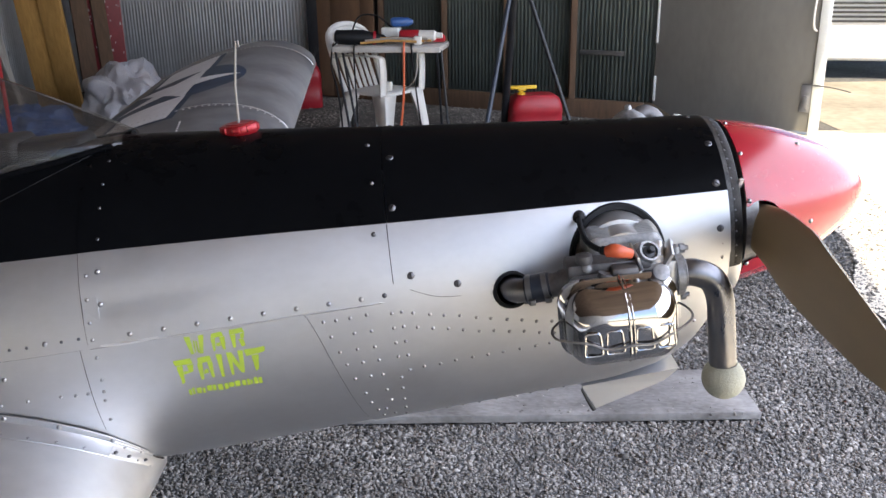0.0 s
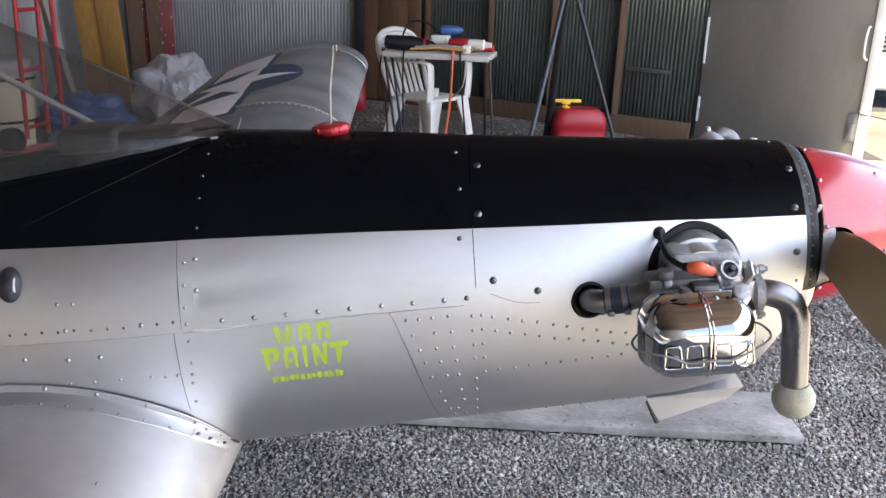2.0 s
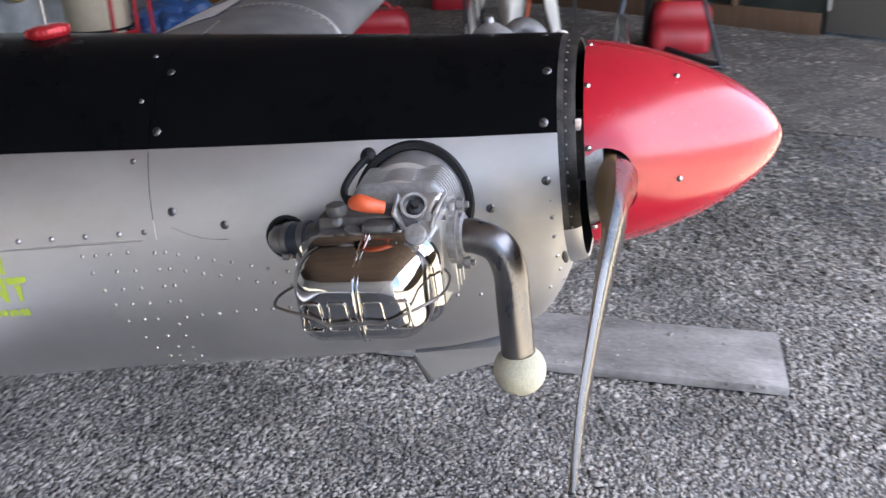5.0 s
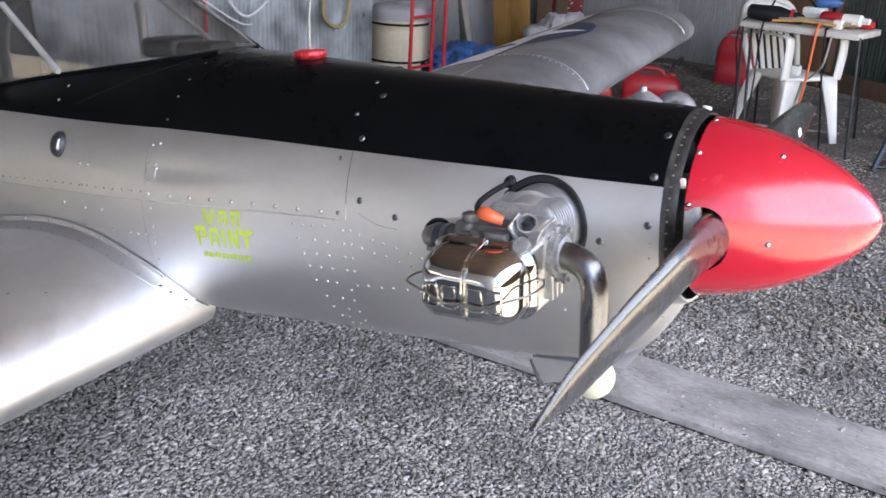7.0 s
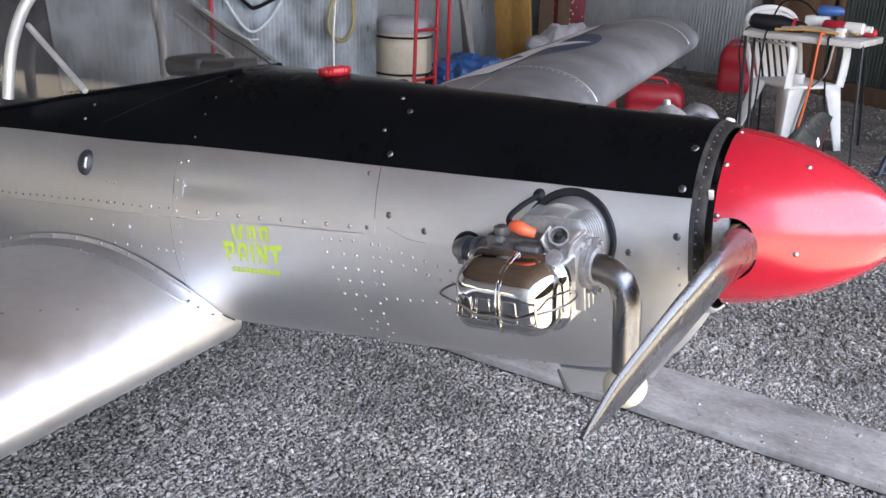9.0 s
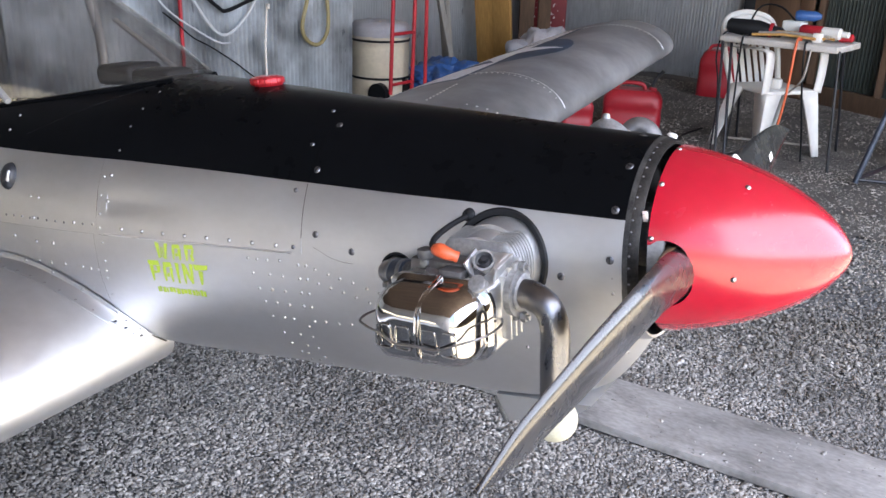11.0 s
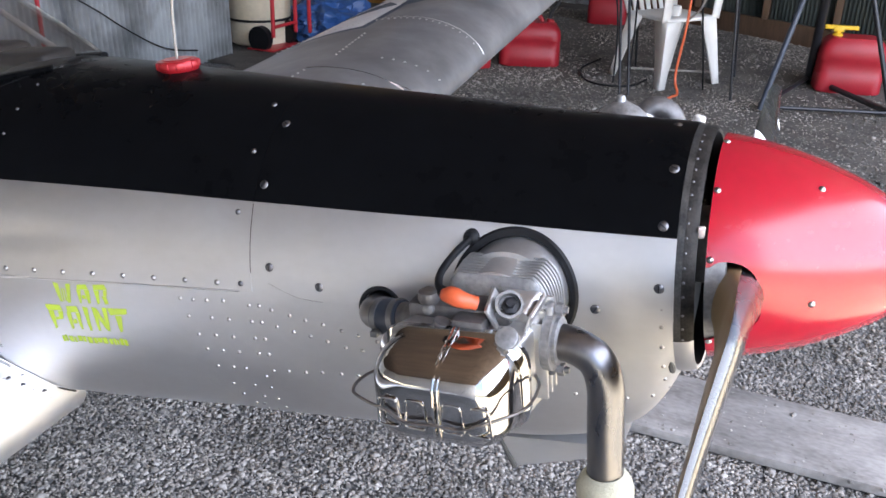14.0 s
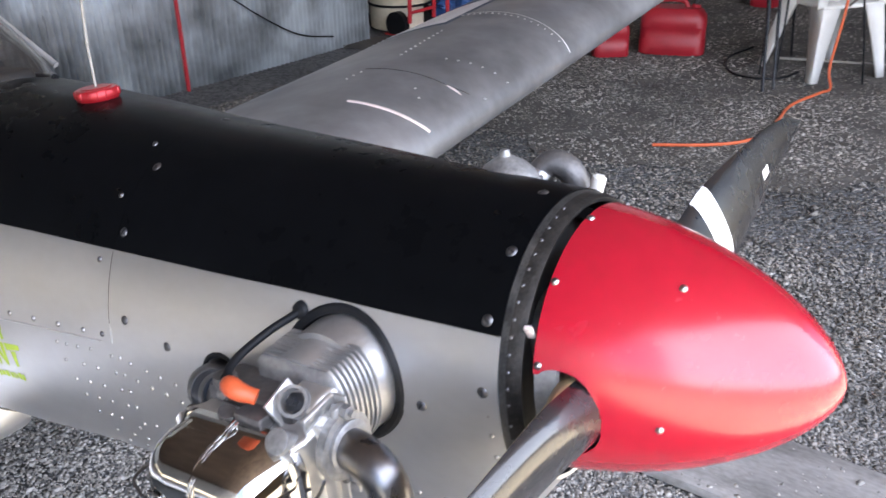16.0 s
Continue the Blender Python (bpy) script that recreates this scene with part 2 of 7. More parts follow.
ROOF_BROWN = material("rusty_brown_roof_sheet", (0.13, 0.098, 0.08), 0.7, 0, 2, 0.4, 0.1, 20)
PLATE_INK = material("plate_dark_bars", (0.1, 0.1, 0.11), 0.5, 0, 8, 0.08)
GRASS_DRY = material("dry_grass_and_dirt", (0.30, 0.26, 0.20), 0.9, 0, 1.5, 0.35, 0.5, 20)


def ground_material():
    m = bpy.data.materials.new("gravel_ground")
    m.use_nodes = True
    n, l = m.node_tree.nodes, m.node_tree.links
    b = n["Principled BSDF"]
    b.inputs["Roughness"].default_value = 0.9
    co = n.new("ShaderNodeTexCoord")
    vor = n.new("ShaderNodeTexVoronoi")
    vor.inputs["Scale"].default_value = 75
    l.new(co.outputs["Object"], vor.inputs["Vector"])
    big = n.new("ShaderNodeTexNoise")
    big.inputs["Scale"].default_value, big.inputs["Detail"].default_value = 1.3, 5
    l.new(co.outputs["Object"], big.inputs["Vector"])
    r1 = n.new("ShaderNodeMapRange")
    r1.inputs["To Min"].default_value, r1.inputs["To Max"].default_value = 0.05, 0.24
    l.new(vor.outputs["Color"], r1.inputs["Value"])
    r2 = n.new("ShaderNodeMapRange")
    r2.inputs["From Min"].default_value, r2.inputs["From Max"].default_value = 0.35, 0.65
    r2.inputs["To Min"].default_value, r2.inputs["To Max"].default_value = 0.7, 1.1
    l.new(big.outputs[0], r2.inputs["Value"])
    mul = n.new("ShaderNodeMath")
    mul.operation = "MULTIPLY"
    l.new(r1.outputs[0], mul.inputs[0])
    l.new(r2.outputs[0], mul.inputs[1])
    col = n.new("ShaderNodeCombineColor")
    for k in range(3):
        l.new(mul.outputs[0], col.inputs[k])
    l.new(col.outputs[0], b.inputs["Base Color"])
    bp = n.new("ShaderNodeBump")
    bp.inputs["Strength"].default_value, bp.inputs["Distance"].default_value = 0.9, 0.012
    inv = n.new("ShaderNodeMath")
    inv.operation = "SUBTRACT"
    inv.inputs[0].default_value = 1
    l.new(vor.outputs["Distance"], inv.inputs[1])
    l.new(inv.outputs[0], bp.inputs["Height"])
    l.new(bp.outputs[0], b.inputs["Normal"])
    return m


GROUND = ground_material()


# ---- building helpers ----
def mesh_of(bm, name, mats, smooth=True):
    me = bpy.data.meshes.new(name)
    bm.normal_update()
    bm.to_mesh(me)
    bm.free()
    for m in mats if isinstance(mats, (list, tuple)) else [mats]:
        me.materials.append(m)
    if smooth:
        me.polygons.foreach_set("use_smooth", [True] * len(me.polygons))
        me.set_sharp_from_angle(angle=radians(38))
    return me


def part(name, bm, mats, parent=None, label="", smooth=True):
    ob = new(name, mesh_of(bm, name, mats, smooth))
    if parent is not None:
        ob.parent = parent
    if label:
        tagged(ob, label)
    return ob


def thing(name, at, label, category, group=""):
    ob = new(name)
    ob.matrix_world = at
    ob.empty_display_size = 0.1
    return tagged(ob, label, category, group)


def solid(name, bm, mats, label, category, group="", kind="", smooth=True):
    ob = part(name, bm, mats, None, "", smooth)
    return tagged(ob, label, category, group, kind)


def box(bm, lo, hi, bevel=0.0, m=None, seg=2):
    """A box between two corners, bevelled, moved by m."""
    r = bmesh.ops.create_cube(bm, size=1)
    vs = r["verts"]
    c = [(a + b) / 2 for a, b in zip(lo, hi)]
    s = [b - a for a, b in zip(lo, hi)]
    bmesh.ops.scale(bm, vec=s, verts=vs)
    bmesh.ops.translate(bm, vec=c, verts=vs)
    if bevel:
        es = list({e for v in vs for e in v.link_edges})
        r = bmesh.ops.bevel(bm, geom=es, offset=bevel, segments=seg, affect="EDGES", profile=0.5)
        vs = list({v for f in r["faces"] for v in f.verts} | {v for v in vs if v.is_valid})
    if m is not None:
        bmesh.ops.transform(bm, matrix=m, verts=[v for v in vs if v.is_valid])
    return bm


def grid(bm, rows, close_u=False, close_v=False, mat=None):
    """Quads over rows of points; mat(i, j) gives a face's material slot."""
    vs = [[bm.verts.new(p) for p in row] for row in rows]
    nu, nv = len(vs), len(vs[0])
    for i in range(nu if close_u else nu - 1):
        for j in range(nv if close_v else nv - 1):
            a, b, c, d = vs[i][j], vs[(i + 1) % nu][j], vs[(i + 1) % nu][(j + 1) % nv], vs[i][(j + 1) % nv]
            try:
                f = bm.faces.new((a, b, c, d))
            except ValueError:
                continue
            if mat:
                f.material_index = mat(i, j)
    return vs


def tube(bm, path, radius, sides=10, closed=False, caps=True):
    """A round tube along points; radius a number or one a point."""
    path = [Vector(p) for p in path]
    n = len(path)
    rad = radius if isinstance(radius, (list, tuple)) else [radius] * n
    up, rings = None, []
    for i, p in enumerate(path):
        a, b = path[(i - 1) % n if closed else max(i - 1, 0)], path[(i + 1) % n if closed else min(i + 1, n - 1)]
        d = (b - a).normalized()
        if up is None:
            up = Vector((0, 0, 1)) if abs(d.z) < 0.9 else Vector((1, 0, 0))
        side = d.cross(up).normalized()
        up = side.cross(d).normalized()
        rings.append([p + rad[i] * (math.cos(t) * side + math.sin(t) * up) for t in (2 * math.pi * k / sides for k in range(sides))])
    vs = grid(bm, rings, close_u=closed, close_v=True)
    if caps and not closed:
        bm.faces.new(list(reversed(vs[0])))
        bm.faces.new(vs[-1])
    return vs


def smooth_path(points, n=8):
    """Catmull-Rom through points."""
    p = [Vector(q) for q in points]
    p = [2 * p[0] - p[1]] + p + [2 * p[-1] - p[-2]]
    out = []
    for i in range(1, len(p) - 2):
        for k in range(n):
            t = k / n
            a, b, c, d = p[i - 1], p[i], p[i + 1], p[i + 2]
            out.append(0.5 * (2 * b + (c - a) * t + (2 * a - 5 * b + 4 * c - d) * t * t + (3 * b - a - 3 * c + d) * t ** 3))
    return out + [p[-2]]


def lathe(bm, profile, m=None, sides=32, cap=True):
    """Turns (x, r) pairs about the x axis; moved by m."""
    rings = [[Vector((x, r * math.cos(t), r * math.sin(t))) for t in (2 * math.pi * k / sides for k in range(sides))] for x, r in profile]
    if m is not None:
        rings = [[m @ v for v in ring] for ring in rings]
    vs = grid(bm, rings, close_v=True)
    if cap:
        if profile[0][1] > 1e-5:
            bm.faces.new(list(reversed(vs[0])))
        if profile[-1][1] > 1e-5:
            bm.faces.new(vs[-1])
    return vs


def along(p, q):
    """A pose at p whose x axis points to q."""
    d = Vector(q) - Vector(p)
    return Matrix.Translation(p) @ d.to_track_quat("X", "Z").to_matrix().to_4x4()


def spline(xs, ys):
    """A smooth function through pairs, monotone where they are."""
    xs, ys = np.array(xs, float), np.array(ys, float)
    h, d = np.diff(xs), np.diff(ys) / np.diff(xs)
    m = np.zeros(len(xs))
    m[1:-1] = np.where(d[:-1] * d[1:] > 0, 2 * d[:-1] * d[1:] / (d[:-1] + d[1:] + 1e-12), 0)
    m[0], m[-1] = d[0], d[-1]

    def f(x):
        i = int(np.clip(np.searchsorted(xs, x) - 1, 0, len(h) - 1))
        t = (x - xs[i]) / h[i]
        if t < 0:
            return float(ys[0] + m[0] * (x - xs[0]))
        if t > 1:
            return float(ys[-1] + m[-1] * (x - xs[-1]))
        return float((2 * t**3 - 3 * t**2 + 1) * ys[i] + (t**3 - 2 * t**2 + t) * h[i] * m[i] + (3 * t**2 - 2 * t**3) * ys[i + 1] + (t**3 - t**2) * h[i] * m[i + 1])
    return f


# ---- the aeroplane: x ahead along the thrust line, y to its left, z up, origin at the back of the spinner ----
PLANE = pose(0.465, 1.431, 0.863, 0, -6.0, 3.0)
plane = thing("airplane", PLANE, "small bare aluminium aeroplane with black top and red nose", "airplane")

half_width = spline([-3.2, -2.0, -1.4, -1.04, -0.87, -0.64, -0.5, -0.3, -0.14, -0.06, -0.008], [0.15, 0.235, 0.265, 0.257, 0.241, 0.213, 0.198, 0.174, 0.153, 0.143, 0.138])
top_z = spline([-3.2, -1.4, -0.9, -0.65, -0.49, -0.3, -0.13, -0.03, -0.008], [0.19, 0.235, 0.214, 0.194, 0.178, 0.162, 0.147, 0.140, 0.138])
low_z = spline([-3.2, -0.92, -0.54, -0.3, -0.2, -0.12, -0.06, -0.03, -0.008], [-0.16, -0.297, -0.281, -0.272, -0.268, -0.254, -0.224, -0.186, -0.140])
mid_z = spline([-3.2, -0.9, -0.5, -0.2, -0.008], [-0.04, -0.055, -0.055, -0.035, -0.005])
stripe_z = spline([-3.2, -1.45, -1.1, -0.9, -0.7, -0.505, -0.33, -0.24, -0.11, -0.008], [0.115, 0.109, 0.1, 0.095, 0.086, 0.0755, 0.067, 0.0635, 0.057, 0.054])


FULL = 2.0 / 2.45


def skin(x, a, out=0.0):
    """The skin at station x and angle a from the top (to the right side when positive), raised by out. Below it is fuller than an ellipse."""
    w, c = half_width(x), mid_z(x)
    sn, cs = math.sin(a), math.cos(a)
    if cs > 0:
        h = top_z(x) - c
        y, z = -w * sn, c + h * cs
        ny, nz = -sn / w, cs / h
    else:
        h = c - low_z(x)
        y, z = -w * math.copysign(abs(sn) ** FULL, sn), c - h * abs(cs) ** FULL
        ny, nz = -math.copysign(abs(sn) ** (2 - FULL), sn) / w, -abs(cs) ** (2 - FULL) / h
    k = math.hypot(ny, nz)
    return Vector((x, y + out * ny / k, z + out * nz / k))


def angle_at(x, z):
    """The angle from the top at which the right side has the height z."""
    c = mid_z(x)
    if z > c:
        return math.acos(min(1, (z - c) / (top_z(x) - c)))
    return math.acos(-min(1, (c - z) / (c - low_z(x))) ** (1 / FULL))


def on_side(x, z, out=0.0):
    return skin(x, angle_at(x, z), out)


def side_pose(x, z, out=0.0, left=False):
    """A pose on the skin with z outward and x ahead."""
    a = angle_at(x, z)
    p = skin(x, a, out)
    n = (skin(x, a, 0.01) - skin(x, a)).normalized()
    t = (skin(x + 0.01, a) - skin(x - 0.01, a)).normalized()
    y = n.cross(t).normalized()
    m = Matrix((t, y, n)).transposed().to_4x4()
    m.translation = p
    return m


def sheet(ob, thick=0.0012, offset=0.0):
    """Gives a skin its thickness, with crisp edges."""
    sol = ob.modifiers.new("sheet", "SOLIDIFY")
    sol.thickness, sol.offset = thick, offset
    split = ob.modifiers.new("crisp", "EDGE_SPLIT")
    split.split_angle = radians(40)
    return ob


def smooth_rim(bm, chosen, project, rounds=8):
    """Evens out the stepped rim of a cut."""
    rim = [v for v in bm.verts if v.is_boundary and chosen(v.co)]
    ring = set(rim)
    mates = {v: [e.other_vert(v) for e in v.link_edges if e.is_boundary and e.other_vert(v) in ring] for v in rim}
    for _ in range(rounds):
        to = {v: (v.co + mates[v][0].co + mates[v][1].co) / 3 for v in rim if len(mates[v]) == 2}
        for v, co in to.items():
            v.co = co
    for v in rim:
        v.co = project(v.co)


def panel_rows(x0, x1, nx, angles, out):
    return [[skin(x, a, out(x) if callable(out) else out) for a in angles(x)] for x in (x0 + (x1 - x0) * i / nx for i in range(nx + 1))]


def band(a, b, n):
    return [a + (b - a) * k / n for k in range(n + 1)]


def skin_panel(name, x0, x1, nx, angles, out, mats, mat=None, label="", holes=(), rows=None):
    """A sheet of skin; holes are (x, z, rx, rz) ellipses cut through the right side."""
    bm = bmesh.new()
    grid(bm, rows or panel_rows(x0, x1, nx, angles, out), mat=mat)
    for hx, hz, rx, rz in holes:
        inside = lambda v: v.y < 0 and ((v.x - hx) / rx) ** 2 + ((v.z - hz) / rz) ** 2 < 1  # noqa: E731
        bmesh.ops.delete(bm, geom=[f for f in bm.faces if inside(f.calc_center_median())], context="FACES")
        for v in bm.verts:
            if v.is_boundary and v.co.y < 0 and x0 + 1e-4 < v.co.x < x1 - 1e-4:
                d = math.hypot((v.co.x - hx) / rx, (v.co.z - hz) / rz)
                if 0.75 < d < 1.2 and any(not e.is_boundary for e in v.link_edges):
                    px, pz = hx + (v.co.x - hx) / d, hz + (v.co.z - hz) / d
                    v.co = on_side(px, pz, out(px) if callable(out) else out)
    bmesh.ops.recalc_face_normals(bm, faces=bm.faces)
    ob = part(name, bm, mats, plane, label)
    return sheet(ob)


CYL_X, CYL_Z, CYL_R = -0.177, -0.012, 0.066
IN_X, IN_Z = -0.334, -0.040
HOLES = [(CYL_X, CYL_Z, CYL_R, CYL_R), (IN_X, IN_Z, 0.0245, 0.0255)]


def hem_z(x):
    """Lower edge of the upper cowling."""
    return -0.036 + 0.026 * math.exp(-((x + 0.5) / 0.045) ** 2)


def wrap(edge_z, black, n=(26, 10)):
    """Angles from the right edge over the top to the left edge, with a row on each side of the paint line."""
    def f(x):
        e, s = angle_at(x, edge_z(x)), angle_at(x, stripe_z(x))
        return band(e, s, n[1]) + band(s, -s, n[0])[1:] + band(-s, -e, n[1])[1:]
    return f


def under(edge_z, n=40):
    def f(x):
        e = angle_at(x, edge_z(x))
        return band(e, 2 * math.pi - e, n)
    return f


is_black = lambda i, j: 1 if 10 <= j < 36 else 0  # noqa: E731
upper_cowl = skin_panel("upper_cowling", -0.499, -0.008, 98, wrap(hem_z, True), 0.0020, [ALU, BLACK], is_black, "bare aluminium cowling with black painted top", HOLES)
mid_hem = lambda x: -0.029  # noqa: E731


def belly_rows(n=124, m=64):
    """The belly cowling: its rear edge slants forward as it goes down, its upper edge lies under the hems."""
    edge = lambda x: (hem_z(x) if x > -0.51 else mid_hem(x)) + 0.012  # noqa: E731
    back = []
    for k in range(m + 1):
        e = angle_at(-0.58, edge(-0.58))
        z = skin(-0.58, e + (2 * math.pi - 2 * e) * k / m).z
        back.append(-0.628 + 0.062 * max(0.0, min(1.0, (-0.029 - z) / 0.222)) ** 0.8)
    rows = []
    for i in range(n + 1):
        row = []
        for k in range(m + 1):
            x = back[k] + (-0.008 - back[k]) * i / n
            e = angle_at(x, edge(x))
            row.append(skin(x, e + (2 * math.pi - 2 * e) * k / m, 0.0002))
        rows.append(row)
    return rows


lower_cowl = skin_panel("lower_cowling", -0.63, -0.008, 124, None, 0.0002, ALU, None, "bare aluminium belly cowling with slanting rear edge", HOLES, belly_rows())
upper_mid = skin_panel("upper_skin", -0.921, -0.4997, 54, wrap(mid_hem, True), 0.0017, [ALU, BLACK], is_black, "bare aluminium fuselage skin with black painted top")
lower_mid = skin_panel("lower_skin", -0.934, -0.505, 50, under(lambda x: mid_hem(x) + 0.012), -0.0020, ALU, None, "bare aluminium belly skin")


def sill_z(x):
    """Lower edge of the canopy."""
    return spline([-3.2, -1.75, -1.53, -1.28, -1.0, -0.886], [0.1, 0.12, 0.135, 0.166, 0.196, 0.209])(x)


def rear_angles(x):
    e, s, t = angle_at(x, mid_hem(x)), angle_at(x, stripe_z(x)), angle_at(x, max(sill_z(x), stripe_z(x) + 0.012))
    return band(e, s, 10) + band(s, t, 8)[1:]


def mirrored(f):
    return lambda x: [-a for a in f(x)]


for side, f in (("right", rear_angles), ("left", mirrored(rear_angles))):
    ob = skin_panel("cockpit_side_skin", -2.4, -0.90, 60, f, 0.0004, [ALU, BLACK], lambda i, j: 1 if j >= 10 else 0, "bare aluminium cockpit side with black upper band")
skin_panel("rear_belly_skin", -2.4, -0.918, 60, under(lambda x: mid_hem(x) + 0.004), -0.0036, ALU, None, "bare aluminium rear belly")

# nose ring: the lip turned inward at the front of the cowling, and the dark bulkhead behind it
bm = bmesh.new()
rows = []
for k, (dx, f) in enumerate([(-0.0085, 1.0), (-0.001, 0.994), (0.007, 0.982), (0.012, 0.960), (0.011, 0.935), (0.003, 0.91), (-0.010, 0.88), (-0.016, 0.80)]):
    row = []
    for j in range(72):
        a = 2 * math.pi * j / 72
        p = skin(-0.0085, a, 0.0013)
        c = Vector((0, 0, -0.004))
        q = c + (Vector((0, p.y, p.z)) - c) * f
        row.append((dx, q.y, q.z))
    rows.append(row)
grid(bm, rows, close_v=True, mat=lambda i, j: 0)
bmesh.ops.recalc_face_normals(bm, faces=bm.faces)
nose_ring = part("nose_ring", bm, [ALU], plane, "turned-in aluminium lip with worn black paint")
nose_ring.data.materials.append(BLACK)
nose_ring.data.materials.append(WORN_BLACK)
nose_ring.data.materials.append(LIP_BLACK)
for f in nose_ring.data.polygons:
    row = f.index // 72
    if row >= 4:
        f.material_index = 1
    elif f.center.z > -0.06:
        f.material_index = 2 if row == 0 else 3
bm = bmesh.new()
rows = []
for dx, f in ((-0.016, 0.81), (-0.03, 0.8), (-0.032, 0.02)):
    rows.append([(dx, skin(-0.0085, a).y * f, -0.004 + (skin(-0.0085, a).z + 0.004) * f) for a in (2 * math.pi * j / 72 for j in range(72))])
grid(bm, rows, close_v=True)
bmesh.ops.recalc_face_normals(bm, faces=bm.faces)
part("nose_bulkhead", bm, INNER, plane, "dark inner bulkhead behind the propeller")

# ---- spinner and propeller ----
SP_R, SP_L = 0.131, 0.245


def spinner_r(x):
    return SP_R * max(0.0, 1 - (max(0.0, x) / SP_L) ** 1.6) ** 0.6 if x < SP_L else 0.0


SP_BACK = 0.021
bm = bmesh.new()
xs = [SP_BACK + (SP_L - SP_BACK) * (1 - (1 - k / 80) ** 1.5) for k in range(81)]
rings = []
for x in xs:
    rings.append([(x, spinner_r(x) * math.cos(t), spinner_r(x) * math.sin(t)) for t in (2 * math.pi * k / 220 for k in range(220))])
vs = grid(bm, rings[:-1], close_v=True)
tip = bm.verts.new((SP_L, 0, 0))
last = vs[-1]
for i in range(len(last)):
    bm.faces.new((last[i], last[(i + 1) % len(last)], tip))
CUT_X, CUT_Z = 0.042, -0.014


def in_cut(p, sgn):
    """The blade's opening: a slot from the back edge that ends in a round."""
    if p.y * sgn < 0:
        return False
    z = p.z * -sgn
    if p.x < CUT_X - 0.012 and -0.066 < z < 0.016:
        return True
    return ((p.x - CUT_X) / 0.036) ** 2 + ((z - CUT_Z) / 0.047) ** 2 < 1


for sgn in (-1, 1):
    bmesh.ops.delete(bm, geom=[f for f in bm.faces if in_cut(f.calc_center_median(), sgn)], context="FACES")
smooth_rim(bm, lambda c: c.x > SP_BACK + 0.001, lambda c: Vector((c.x, *(Vector((c.y, c.z)).normalized() * spinner_r(c.x)))))
bmesh.ops.recalc_face_normals(bm, faces=bm.faces)
spinner = sheet(part("spinner", bm, RED, plane, "glossy red pointed spinner with blade cut-outs"), 0.002, -1)
bm = bmesh.new()
lathe(bm, [(0.020, 0.02), (0.020, 0.125), (0.0205, 0.1263), (0.040, 0.1235), (0.041, 0.119), (0.025, 0.115), (0.025, 0.02)], sides=64, cap=False)
lathe(bm, [(-0.03, 0.045), (0.075, 0.045), (0.078, 0.03)], sides=40)
bmesh.ops.recalc_face_normals(bm, faces=bm.faces)
part("spinner_backplate", bm, CAST, plane, "grey aluminium spinner backplate")

def blade(sgn):
    """One blade along y, its front lacquered black and its back tan. The edges run through stations of the radius."""
    bm = bmesh.new()
    radii = [0.03, 0.10, 0.184, 0.256, 0.328, 0.392, 0.448, 0.484, 0.54, 0.585, 0.612]
    up_x = spline(radii, [0.050, 0.055, 0.058, 0.060, 0.056, 0.052, 0.049, 0.047, 0.044, 0.043, 0.042])
    up_z = spline(radii, [0.012, 0.020, 0.029, 0.026, 0.014, 0.003, -0.008, -0.015, -0.027, -0.041, -0.050])
    lo_x = spline(radii, [0.045, 0.041, 0.037, 0.034, 0.034, 0.034, 0.034, 0.035, 0.037, 0.039, 0.041])
    lo_z = spline(radii, [-0.040, -0.050, -0.066, -0.074, -0.077, -0.078, -0.078, -0.077, -0.072, -0.063, -0.053])
    thick_at = spline([0.03, 0.1, 0.2, 0.4, 0.612], [0.046, 0.038, 0.024, 0.013, 0.005])
    rows = []
    n, ns = 44, 20
    for i in range(n + 1):
        r = 0.03 + 0.582 * (1 - (1 - i / n) ** 1.3)
        a, b = Vector((up_x(r), 0, up_z(r))), Vector((lo_x(r), 0, lo_z(r)))
        mid, half = (a + b) / 2, (a - b) / 2
        ahead = Vector((half.z, 0, -half.x)).normalized()
        round_root = max(0.0, min(1.0, (0.17 - r) / 0.07))
        row = []
        for k in range(ns):
            t = 2 * math.pi * k / ns
            s = math.sin(t)
            v = thick_at(r) * (s * (0.85 if s > 0 else 0.15 + 0.6 * round_root) * (1 + (0.35 - 0.35 * round_root) * math.cos(t)))
            q = mid + half * math.cos(t) + ahead * v
            row.append((q.x, sgn * r, -sgn * q.z))
        rows.append(row)
    vs = grid(bm, rows, close_v=True, mat=lambda i, j: 0 if j < ns // 2 else 1)
    bm.faces.new(vs[-1])
    bm.faces.new(list(reversed(vs[0])))
    bmesh.ops.recalc_face_normals(bm, faces=bm.faces)
    return part("propeller_blade", bm, [PROP_FRONT, PROP_BACK], plane, "propeller blade, glossy black front and tan back")


blade(-1)
far_blade = blade(1)
# labels laid on the front face
def blade_label(y0, y1, z0, z1, text):
    bm = bmesh.new()
    for p in far_blade.data.polygons:
        if p.material_index == 0 and y0 < p.center.y < y1 and z0 < p.center.z < z1:
            bm.faces.new([bm.verts.new(far_blade.data.vertices[i].co + p.normal * 0.0006) for i in p.vertices])
    bmesh.ops.remove_doubles(bm, verts=bm.verts, dist=0.0009)
    part("maker_label", bm, WHITE_DECAL, far_blade, text)


blade_label(0.195, 0.238, -0.2, 0.2, "white label near the root")
blade_label(0.405, 0.428, 0.028, 0.046, "small white label")


